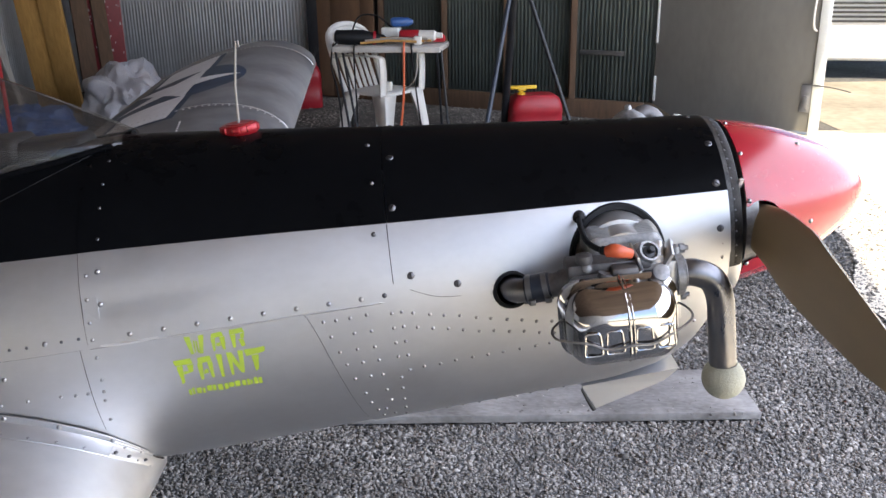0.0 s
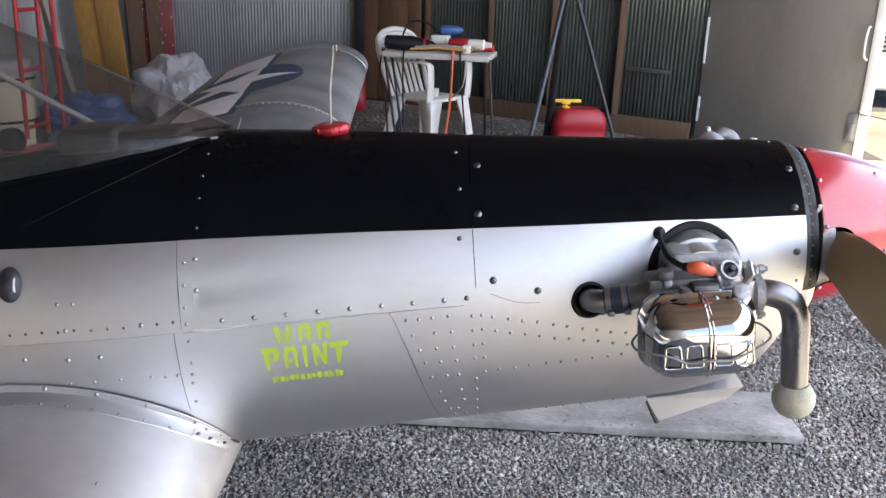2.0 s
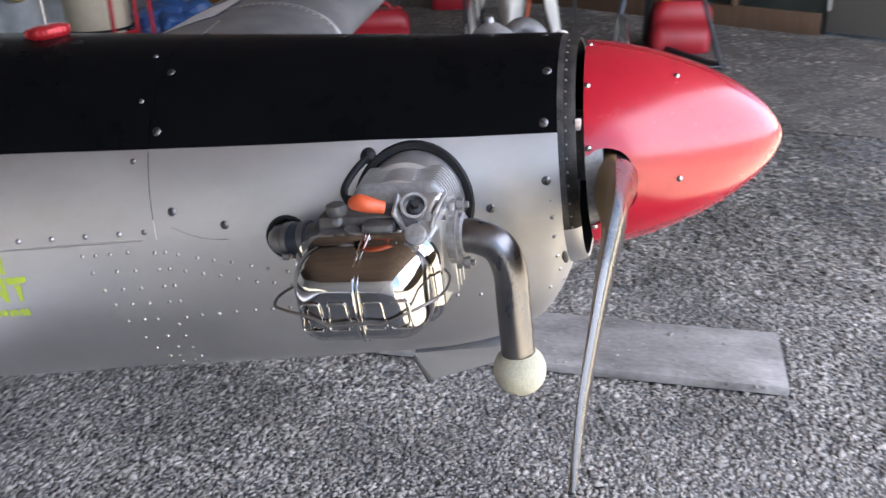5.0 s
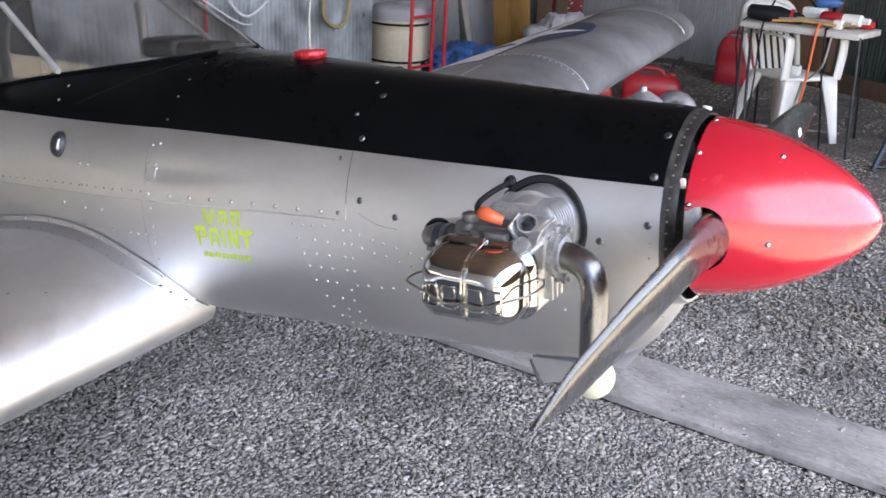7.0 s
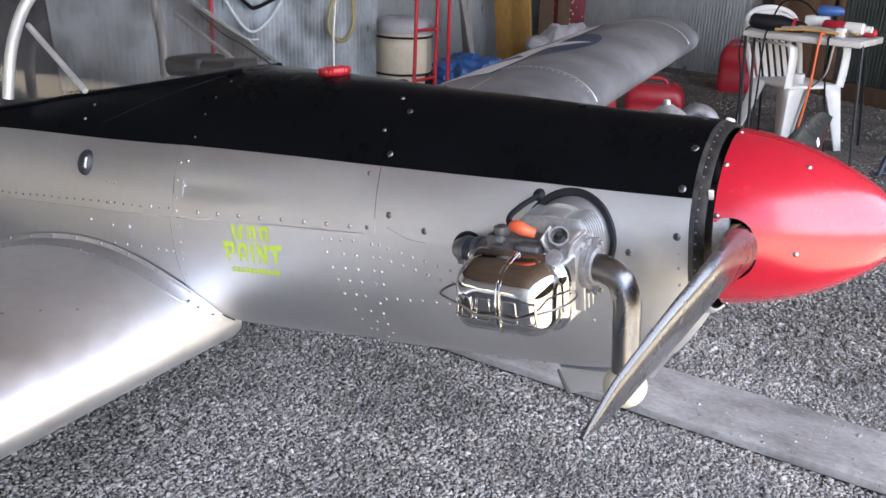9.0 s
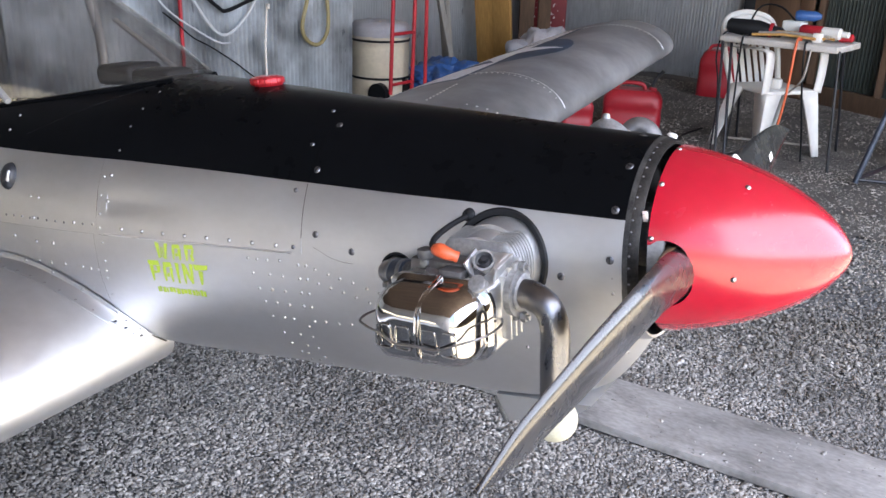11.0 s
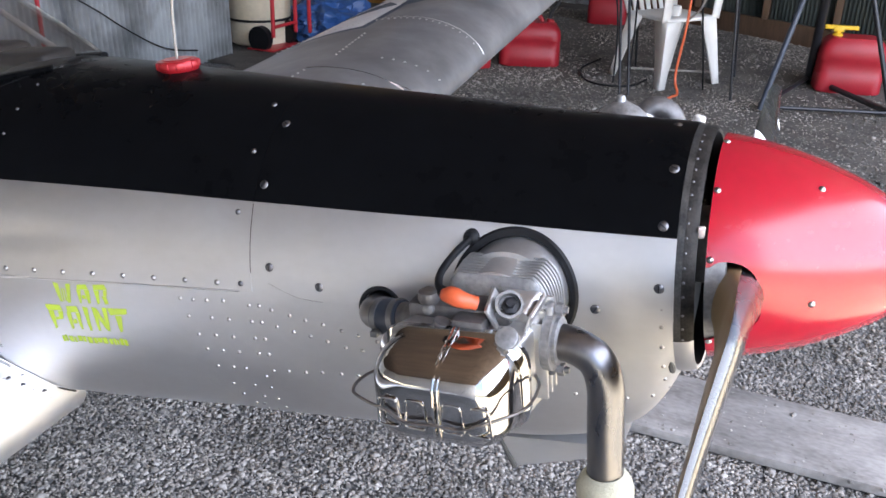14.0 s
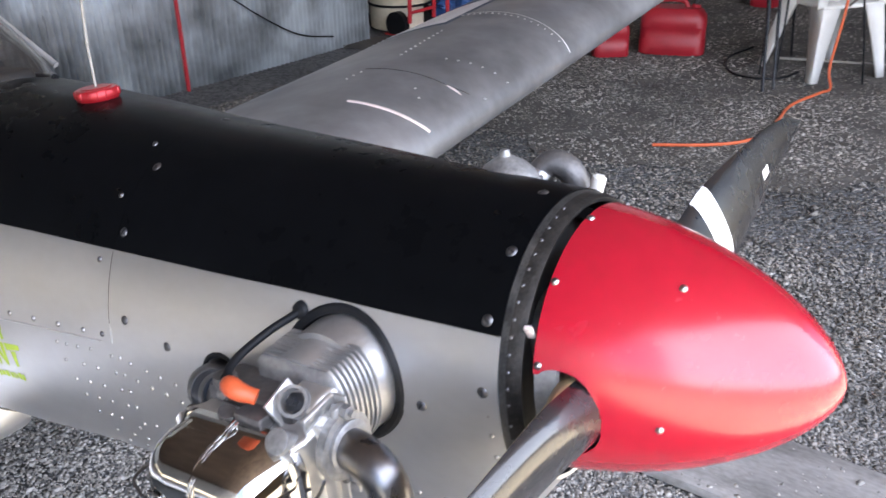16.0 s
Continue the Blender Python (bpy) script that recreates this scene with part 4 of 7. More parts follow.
for prof, at, ry, rz, sides, lab in (([(0.0, 0.0135), (0.003, 0.0145), (0.016, 0.0145), (0.016, 0.0115), (0.006, 0.011), (0.006, 0.0)], (-0.154, -0.236, 0.010), -40, -70, 24, "machined plug pocket"),
                                    ([(0.0, 0.0115), (0.022, 0.0115), (0.023, 0.009), (0.023, 0.0)], (-0.146, -0.262, -0.014), -40, -80, 20, "round machined boss"),
                                    ([(0, 0.0065), (0.012, 0.006), (0.013, 0.003), (0.013, 0.0)], (-0.236, -0.245, 0.004), -20, -90, 10, "small stud"),
                                    ([(0, 0.0065), (0.012, 0.006), (0.013, 0.003), (0.013, 0.0)], (-0.205, -0.245, -0.012), -20, -90, 10, "small stud")):
    bm = bmesh.new()
    lathe(bm, prof, Matrix.Translation(at) @ pose(0, 0, 0, 0, ry, rz), sides, cap=False)
    bmesh.ops.recalc_face_normals(bm, faces=bm.faces)
    part("head_boss", bm, CAST, engine, lab)
bm = bmesh.new()
lathe(bm, [(0.0, 0.0095), (0.009, 0.0095), (0.010, 0.0042), (0.019, 0.0042)], Matrix.Translation((-0.152, -0.238, 0.012)) @ pose(0, 0, 0, 0, -40, -70), 6)
part("hose_union", bm, TUBE_BLACK, engine, "dark plug in its pocket")
# spark plug lead: black wire and orange boot
bm = bmesh.new()
boot = smooth_path([(-0.211, -0.264, 0.031), (-0.202, -0.268, 0.033), (-0.192, -0.268, 0.030), (-0.179, -0.261, 0.024)], 6)
tube(bm, boot, [0.0072 + 0.0022 * math.sin(math.pi * min(1, k / 16)) for k in range(len(boot))], 14)
part("plug_boot", bm, ORANGE, engine, "orange silicone plug boot")
bm = bmesh.new()
tube(bm, smooth_path([(-0.207, -0.265, 0.032), (-0.216, -0.260, 0.033), (-0.225, -0.248, 0.035), (-0.231, -0.226, 0.038), (-0.231, -0.19, 0.043), (-0.228, -0.155, 0.046)], 7), [0.0062] * 8 + [0.0042] * 28, 10)
part("plug_lead", bm, RUBBER, engine, "black ignition lead")
bm = bmesh.new()
lathe(bm, [(-0.02, 0.009), (0.004, 0.0108), (0.011, 0.009), (0.014, 0.005), (0.015, 0.001)], Matrix.Translation((-0.227, -0.142, 0.046)) @ pose(0, 0, 0, 0, 0, -90), 20)
part("grommet", bm, RUBBER, engine, "round black rubber grommet")


# rocker cover: a pressed chrome pan whose top slopes out to a rounded crease over an upright face, held by a wire bail, with a weld seam across
COVER_Y = -0.014


def cover_ring(y, inset, z0, z1, r):
    x0, x1 = -0.279 + inset, -0.126 - inset
    pts = []
    for cx, cz, rr, a0 in ((x1 - r * 1.25, z1 - r * 1.25, r * 1.25, 0), (x0 + r * 1.25, z1 - r * 1.25, r * 1.25, 90), (x0 + r, z0 + r, r, 180), (x1 - r, z0 + r, r, 270)):
        pts += [(cx + rr * math.cos(radians(a0 + 11.25 * k)), y + 0.06 * (cx + 0.2), cz + rr * math.sin(radians(a0 + 11.25 * k))) for k in range(9)]
    return pts


bm = bmesh.new()
steps = [(-0.256, 0.0, -0.103, -0.002, 0.024), (-0.257, -0.003, -0.106, 0.001, 0.027), (-0.2645, -0.003, -0.106, 0.001, 0.027), (-0.2665, 0.001, -0.102, -0.003, 0.026)]
for k in range(12):
    u = k / 11
    steps.append((-0.269 - 0.0545 * math.sin(u * math.pi / 2) ** 0.9, 0.003 + 0.037 * u ** 2.2, -0.1015 + 0.020 * u ** 3, -0.004 - 0.040 * u ** 1.9, 0.028 - 0.012 * u))
steps = [(y + COVER_Y, *rest) for y, *rest in steps]
rings = [cover_ring(*st) for st in steps]
vs = grid(bm, rings, close_v=True)
bm.faces.new(vs[-1])
bmesh.ops.recalc_face_normals(bm, faces=bm.faces)
cover = part("rocker_cover", bm, CHROME, engine, "chrome plated rocker cover")
for cx in (-0.247, -0.219, -0.181, -0.153):
    bm = bmesh.new()
    RM = Matrix.Translation((cx, -0.3232 + COVER_Y + 0.06 * (cx + 0.2), -0.064))
    loop = []
    for qx, qz, a0 in ((0.0055, 0.011, 0), (-0.0055, 0.011, 90), (-0.0075, -0.012, 180), (0.0075, -0.012, 270)):
        loop += [RM @ Vector((qx + 0.004 * math.cos(radians(a0 + 22.5 * k)), 0, qz + 0.004 * math.sin(radians(a0 + 22.5 * k)))) for k in range(5)]
    tube(bm, loop, 0.0016, 8, closed=True)
    part("pressed_rib", bm, CHROME, cover)
bm = bmesh.new()
seam = [(-0.199, y + COVER_Y, z) for y, z in ((-0.260, 0.0015), (-0.2805, -0.0045), (-0.2945, -0.0085), (-0.3065, -0.0150), (-0.3185, -0.0270), (-0.3240, -0.043), (-0.3242, -0.081), (-0.3125, -0.098))]
tube(bm, smooth_path(seam, 5), [0.0019 + 0.0004 * math.sin(k * 1.7) for k in range(36)], 8)
tube(bm, smooth_path([(x + 0.005, y - 0.0005, z) for x, y, z in seam], 5), 0.0011, 8)
part("weld_seam", bm, CHROME, cover, "lumpy weld seam")
bm = bmesh.new()
tube(bm, smooth_path([(-0.255, -0.25, -0.052), (-0.290, -0.296, -0.053), (-0.293, -0.326, -0.055), (-0.275, -0.338, -0.057), (-0.25, -0.3415, -0.062), (-0.228, -0.343, -0.071), (-0.198, -0.3435, -0.069), (-0.172, -0.3405, -0.071), (-0.148, -0.336, -0.063), (-0.122, -0.323, -0.055), (-0.112, -0.306, -0.052), (-0.114, -0.272, -0.053), (-0.128, -0.245, -0.055)], 6), 0.0017, 8)
part("wire_bail", bm, WIRE, cover, "steel wire bail")

# inlet elbow with hose and clamps
bm = bmesh.new()
tube(bm, smooth_path([(IN_X, -0.12, IN_Z), (IN_X, -0.172, IN_Z + 0.002), (IN_X + 0.002, -0.200, IN_Z + 0.007), (IN_X + 0.016, -0.215, IN_Z + 0.011), (IN_X + 0.040, -0.218, IN_Z + 0.014)], 7), 0.0168, 20)
part("inlet_elbow", bm, PIPE, engine, "dull metal inlet elbow")
bm = bmesh.new()
tube(bm, smooth_path([(-0.317, -0.2155, -0.0285), (-0.300, -0.219, -0.0265), (-0.282, -0.222, -0.0235)], 5), [0.0188, 0.0196, 0.0199, 0.0200, 0.0200, 0.0201, 0.0201, 0.0200, 0.0199, 0.0196, 0.0188], 24)
part("inlet_hose", bm, DARKBLUE, engine, "blue-black rubber coupling hose")
for p, q in (((-0.3145, -0.216, -0.0282), (-0.3075, -0.2174, -0.0274)), ((-0.2925, -0.2205, -0.0254), (-0.2855, -0.2215, -0.0242))):
    bm = bmesh.new()
    p, q = Vector(p), Vector(q)
    tube(bm, [p, q], 0.0211, 26)
    box(bm, (-0.0045, -0.007, -0.003), (0.0045, 0.007, 0.004), 0.001, Matrix.Translation(p.lerp(q, 0.5) + Vector((0.0, -0.020, -0.011))))
    part("hose_clamp", bm, TUBE_GREY, engine, "worm-drive steel hose clamp")
bm = bmesh.new()
ring = [on_side(IN_X + 0.0245 * math.cos(t), IN_Z + 0.0255 * math.sin(t), 0.001) for t in (2 * math.pi * k / 48 for k in range(48))]
tube(bm, ring, 0.0034, 8, closed=True)
part("edge_trim", bm, RUBBER, engine, "black trim round the inlet hole")

# exhaust: flange with studs, bent pipe, ball on its end
bm = bmesh.new()
FL = Matrix.Translation((-0.110, -0.232, -0.022))
lathe(bm, [(-0.006, 0.030), (-0.006, 0.0315), (0.003, 0.0315), (0.003, 0.023)], FL, 28)
lathe(bm, [(0.003, 0.024), (0.007, 0.0245), (0.009, 0.021)], FL, 28)
box(bm, (-0.116, -0.240, -0.060), (-0.108, -0.224, 0.018), 0.003)
for z in (0.012, -0.056):
    lathe(bm, [(-0.012, 0.0035), (0.013, 0.0035)], Matrix.Translation((-0.108, -0.230, z)), 10)
    lathe(bm, [(0.0, 0.0068), (0.007, 0.0068)], Matrix.Translation((-0.107, -0.230, z)), 6)
bmesh.ops.recalc_face_normals(bm, faces=bm.faces)
part("exhaust_flange", bm, CAST, engine, "exhaust flange with two studs")
bm = bmesh.new()
pipe = smooth_path([(-0.106, -0.234, -0.022), (-0.088, -0.236, -0.023), (-0.066, -0.238, -0.035), (-0.056, -0.240, -0.062), (-0.0555, -0.243, -0.105), (-0.0555, -0.246, -0.165)], 7)
tube(bm, pipe, 0.0188, 24)
part("exhaust_pipe", bm, PIPE, engine, "heat-tinted bent exhaust pipe")
bm = bmesh.new()
bmesh.ops.create_uvsphere(bm, u_segments=28, v_segments=18, radius=0.0298)
bmesh.ops.delete(bm, geom=[f for f in bm.faces if f.calc_center_median().z > 0.0238], context="FACES")
bmesh.ops.translate(bm, vec=(-0.0555, -0.247, -0.181), verts=bm.verts)
ball = part("pipe_ball", bm, BALL, engine, "yellowed felt ball pushed on the pipe end")
sheet(ball, 0.003, -1)

# ---- top of the cowling: filler cap, float wire, breather dome and elbow of the left cylinder ----
bm = bmesh.new()
CAPM = Matrix.Translation((-0.718, 0.0, top_z(-0.718) - 0.003)) @ pose(0, 0, 0, 0, -90, 0) @ Matrix.Diagonal((0.86, 1.04, 1.04, 1))
prof = [(-0.004, 0.02), (0.004, 0.0265), (0.008, 0.028), (0.017, 0.028), (0.0205, 0.026), (0.021, 0.020), (0.0225, 0.019), (0.0225, 0.0)]
lathe(bm, prof, CAPM, 40, cap=False)
bmesh.ops.recalc_face_normals(bm, faces=bm.faces)
filler = part("filler_cap", bm, RED_CAP, plane, "round red fuel filler cap with grips")
for k in range(8):
    bm = bmesh.new()
    box(bm, (0.007, -0.006, -0.003), (0.019, 0.006, 0.003), 0.002, CAPM @ pose(0, 0, 0, 45 * k, 0, 0) @ Matrix.Translation((0, 0, 0.0262)))
    part("grip", bm, RED_CAP, filler)
bm = bmesh.new()
tube(bm, [(-0.718, 0, 0.215), (-0.713, 0.0, 0.27), (-0.700, 0.0, 0.338), (-0.6965, 0.0, 0.338), (-0.6965, 0.0, 0.329)], 0.0019, 8)
part("float_wire", bm, WOOD_GREY, filler, "pale fuel gauge wire")
bm = bmesh.new()
lathe(bm, [(-0.006, 0.034), (0.0, 0.034), (0.005, 0.031), (0.014, 0.022), (0.021, 0.011), (0.023, 0.006), (0.028, 0.0055), (0.03, 0.004)], Matrix.Translation((-0.107, 0.056, skin(-0.107, -0.42).z)) @ pose(0, 0, 0, 0, -90, 0), 28)
part("breather_dome", bm, CAST, plane, "grey metal breather dome with a small nipple")
bm = bmesh.new()
tube(bm, smooth_path([(-0.090, 0.082, 0.108), (-0.086, 0.093, 0.127), (-0.073, 0.099, 0.136), (-0.056, 0.102, 0.127), (-0.047, 0.104, 0.104)], 7), 0.0145, 18)
part("elbow_pipe", bm, CAST_DIRTY, plane, "grey metal elbow pipe")
bm = bmesh.new()
lathe(bm, [(0, 0.0162), (0.008, 0.0162)], along((-0.0875, 0.088, 0.120), (-0.0835, 0.095, 0.130)), 20)
box(bm, (-0.092, 0.07, 0.122), (-0.076, 0.08, 0.129), 0.002)
part("elbow_clamp", bm, STEEL, plane, "steel clamp")
bm = bmesh.new()
lathe(bm, [(0, 0.0075), (0.022, 0.0075), (0.024, 0.005)], along((-0.024, 0.09, 0.106), (-0.017, 0.094, 0.134)), 12)
part("breather_stub", bm, PLASTIC, plane, "short white tube")

# the round vent on the cockpit side
bm = bmesh.new()
vm = side_pose(-1.158, 0.056, 0.001)
lathe(bm, [(0.0, 0.0215), (0.005, 0.0205), (0.010, 0.0175), (0.0145, 0.011), (0.016, 0.0)], vm @ Matrix.Diagonal((0.8, 1.2, 1, 1)) @ pose(0, 0, 0, 0, -90, 0), 28, cap=False)
# A bright steel block stands in for the glint on the vent.
box(bm, (0.008, -0.012, 0.004), (0.013, 0.010, 0.0145), 0.002, vm)
for f in bm.faces[-20:]:
    f.material_index = 1
bmesh.ops.recalc_face_normals(bm, faces=bm.faces)
part("side_vent", bm, [TUBE_BLACK, STEEL], plane, "round dark vent scoop with a bright block for its glint")

# ---- canopy: clear windscreen over a frame, dark coaming, and the cockpit inside ----
def windscreen(x, a):
    """Clear shell at station x; a goes across from sill to sill."""
    zs = max(sill_z(x), 0.1)
    zt = 0.232 + 0.535 * (-0.9 - x) if x > -1.5 else 0.553 + 0.12 * (1 - math.exp((x + 1.5) * 4.5))
    w = half_width(x) * 0.95 * math.sin(angle_at(x, zs))
    return Vector((x, -w * math.copysign(abs(math.sin(a)) ** 0.9, a), zs + (zt - zs) * math.cos(a) ** 0.8))


bm = bmesh.new()
rows = [[windscreen(-0.888 - 1.0 * i / 26, a) for a in band(-math.pi / 2, math.pi / 2, 28)] for i in range(27)]
grid(bm, rows)
bmesh.ops.recalc_face_normals(bm, faces=bm.faces)
canopy = part("canopy", bm, PERSPEX, plane, "clear perspex canopy")
canopy.visible_shadow = False
bm = bmesh.new()
hoop = [(-1.43, -0.212, 0.17), (-1.405, -0.195, 0.278), (-1.355, -0.172, 0.365), (-1.31, -0.1, 0.44), (-1.295, 0.0, 0.46), (-1.31, 0.1, 0.44), (-1.365, 0.15, 0.355), (-1.405, 0.19, 0.27), (-1.43, 0.205, 0.17)]
tube(bm, smooth_path(hoop, 6), 0.0115, 10)
part("canopy_bow", bm, CHART, plane, "broad pale canopy bow")
for y in (-1, 1):
    bm = bmesh.new()
    tube(bm, [(-1.165, y * 0.212, 0.190), (-1.345, y * 0.19, 0.316)], 0.006, 8)
    part("canopy_strut", bm, CHART, plane, "slanting pale grey strut")
    bm = bmesh.new()
    tube(bm, [windscreen(-0.9 - 0.9 * k / 20, y * math.pi / 2) + Vector((0, 0, 0.004)) for k in range(21)], 0.006, 8)
    part("canopy_rail", bm, BLACK, plane, "black canopy rail")
bm = bmesh.new()
rows = []
for i in range(4):
    x = -0.90 - 0.03 * i
    rows.append([(x, half_width(x) * 0.93 * math.sin(angle_at(x, sill_z(x))) * math.sin(a), sill_z(x) - 0.006 + (0.016 + 0.002 * i) * math.cos(a)) for a in band(-math.pi / 2, math.pi / 2, 14)])
grid(bm, rows)
box(bm, (-1.115, -0.13, 0.12), (-1.105, 0.13, 0.185), 0.004)
bmesh.ops.recalc_face_normals(bm, faces=bm.faces)
coaming = part("coaming", bm, DARK, plane, "black instrument coaming")
for y in (-0.07, 0.0, 0.07):
    bm = bmesh.new()
    lathe(bm, [(0, 0.03), (0.006, 0.03), (0.006, 0.025), (0.003, 0.0)], Matrix.Translation((-1.116, y, 0.15)) @ pose(0, 0, 0, 0, 0, 180), 20, cap=False)
    part("instrument", bm, TUBE_BLACK, coaming, "round black instrument")
bm = bmesh.new()
box(bm, (-1.165, -0.02, 0.195), (-1.06, 0.07, 0.236), 0.014, seg=3)
box(bm, (-1.075, -0.012, 0.195), (-0.96, 0.06, 0.226), 0.012, seg=3)
part("compass_box", bm, DARK, plane, "small black compass box on the coaming")
bm = bmesh.new()
rows = [[skin(-0.93 - 1.4 * i / 20, a, -0.012) for a in band(angle_at(-1.2, 0.1), 2 * math.pi - angle_at(-1.2, 0.1), 20)] for i in range(21)]
grid(bm, rows)
part("cockpit_lining", bm, LINING, plane, "pale grey cockpit lining")
bm = bmesh.new()
box(bm, (-1.9, -0.2, -0.2), (-1.84, 0.2, 0.42), 0.02)
part("seat_back", bm, DARK, plane, "dark seat back")

# ---- wings ----
def section(chord, thick, camber):
    """Aerofoil points from the trailing edge over the top to the nose and back, as (aft, up)."""
    pts = []
    n = 26
    for k in range(2 * n):
        t = math.pi * k / n
        c = (1 + math.cos(t)) / 2
        yt = thick / 0.2 * (0.2969 * math.sqrt(c) - 0.126 * c - 0.3516 * c**2 + 0.2843 * c**3 - 0.1036 * c**4)
        m, p = camber, 0.35
        yc = m / p**2 * (2 * p * c - c * c) if c < p else m / (1 - p) ** 2 * (1 - 2 * p + 2 * p * c - c * c)
        pts.append((c * chord, (yc + (yt if k < n else -yt)) * chord))
    return pts


ROOT_LE, TIP_LE = Vector((-0.895, 0.14, -0.258)), Vector((-1.066, 3.52, -0.010))
NEAR_ROOT, NEAR_TIP = Vector((-0.895, 0.14, -0.260)), Vector((-0.955, 3.46, -0.40))
THICK, CAMBER = 0.23, 0.05


def wing_point(s, k, sgn):
    """Station s from 0 at the root to 1 at the tip, aerofoil point k."""
    le = ROOT_LE.lerp(TIP_LE, s) if sgn > 0 else NEAR_ROOT.lerp(NEAR_TIP, s)
    chord = 0.95 - 0.12 * s
    shrink = 1.0
    if s > 0.95:
        shrink = math.sqrt(max(0.02, 1 - ((s - 0.95) / 0.0515) ** 2))
    pts = section(chord, THICK * (0.45 + 0.55 * shrink), CAMBER)
    aft, up = pts[k]
    mid = 0.42 * chord
    aft = mid + (aft - mid) * (0.42 + 0.58 * shrink)
    up *= 0.25 + 0.75 * shrink
    return Vector((le.x - aft, sgn * le.y, le.z + up))


STATIONS = [0.0, 0.02, 0.1, 0.2, 0.3, 0.4, 0.5, 0.6, 0.7, 0.8, 0.88, 0.95, 0.96, 0.97, 0.978, 0.985, 0.991, 0.996, 1.0]


def wing(sgn, mat, label):
    bm = bmesh.new()
    vs = grid(bm, [[wing_point(s, k, sgn) for k in range(52)] for s in STATIONS], close_v=True)
    bm.faces.new(vs[-1])
    bmesh.ops.recalc_face_normals(bm, faces=bm.faces)
    return part("wing", bm, mat, plane, label)


right_wing = wing(-1, ALU_WING, "polished bare aluminium wing")
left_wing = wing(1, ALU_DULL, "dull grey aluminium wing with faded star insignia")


def wing_top(x, y, out=0.0006):
    """A point on top of the left wing, by local x and y."""
    s = (y - ROOT_LE.y) / (TIP_LE.y - ROOT_LE.y)
    le = ROOT_LE.lerp(TIP_LE, s)
    chord = 0.95 - 0.12 * s
    c = min(0.98, max(0.002, (le.x - x) / chord))
    yt = THICK / 0.2 * (0.2969 * math.sqrt(c) - 0.126 * c - 0.3516 * c**2 + 0.2843 * c**3 - 0.1036 * c**4)
    m, p = CAMBER, 0.35
    yc = m / p**2 * (2 * p * c - c * c) if c < p else m / (1 - p) ** 2 * (1 - 2 * p + 2 * p * c - c * c)
    return Vector((x, y, le.z + (yc + yt) * chord + out))


def decal(name, outline, mat, out, label):
    """A thin painted shape on the left wing's top."""
    bm = bmesh.new()
    f = bm.faces.new([bm.verts.new((p[0], p[1], 0)) for p in outline])
    bmesh.ops.triangulate(bm, faces=[f])
    for _ in range(6):
        bmesh.ops.subdivide_edges(bm, edges=[e for e in bm.edges if e.calc_length() > 0.022], cuts=1)
        bmesh.ops.triangulate(bm, faces=[f for f in bm.faces if len(f.verts) > 3])
    for v in bm.verts:
        s = (v.co.y - ROOT_LE.y) / (TIP_LE.y - ROOT_LE.y)
        v.co = wing_top(max(v.co.x, ROOT_LE.lerp(TIP_LE, s).x - 0.965 * (0.95 - 0.12 * s)), v.co.y, out)
    bmesh.ops.recalc_face_normals(bm, faces=bm.faces)
    return part(name, bm, mat, left_wing, label)


SX, SY = -1.535, 2.44


def emblem(u, v):
    """A point of the insignia in radii: u ahead, v outboard; it follows the sweep of the leading edge."""
    return (SX + 0.285 * u - 0.026 * v, SY + 0.345 * v)


decal("insignia_disc", [emblem(1.06 * math.cos(t), 1.06 * math.sin(t)) for t in (2 * math.pi * k / 40 for k in range(40))], BLUE_PAINT, 0.0012, "faded blue insignia disc")
for side in (-1, 1):
    decal("insignia_bar_border", [emblem(u, side * v) for u, v in ((0.43, 0.70), (-0.70, 0.70), (-0.70, 2.12), (0.43, 2.12))], BLUE_PAINT, 0.0016, "faded blue border")
    decal("insignia_bar", [emblem(u, side * v) for u, v in ((0.33, 0.86), (-0.60, 0.86), (-0.60, 2.02), (0.33, 2.02))], WHITE_PAINT, 0.0022, "faded white bar")
star = []
for k in range(10):
    r = 1.0 if k % 2 == 0 else 0.382
    star.append(emblem(r * math.cos(2 * math.pi * k / 10), r * math.sin(2 * math.pi * k / 10)))
decal("insignia_star", star, WHITE_PAINT, 0.0030, "faded white five-pointed star")

# rivet lines across the left wing's panels
for y in (1.825, 3.155):
    for k in range(34):
        c = 0.03 + 0.9 * k / 33
        s = (y - ROOT_LE.y) / (TIP_LE.y - ROOT_LE.y)
        le = ROOT_LE.lerp(TIP_LE, s)
        x = le.x - c * (0.95 - 0.12 * s)
        ob = new("rivet", RIVET_PALE)
        ob.parent = left_wing
        ob.location = wing_top(x, y, 0.0016)
        ob.scale = (1.15, 1.15, 1.2)
for x, y in [(-1.114 + 0.14 * k / 5, 1.354 + 0.092 * k / 5) for k in range(6)] + [(-1.30 + 0.0165 * k / 3, 1.60 - 0.031 * k) for k in range(10)] + [(-1.258, 1.146), (-1.257, 1.112), (-1.255, 1.08), (-1.03, 1.10), (-1.062, 1.13), (-0.965, 1.31)]:
    ob = new("rivet", RIVET_PALE)
    ob.parent = left_wing
    ob.location = wing_top(x, y, 0.0016)
    ob.scale = (1.2, 1.2, 1.2)
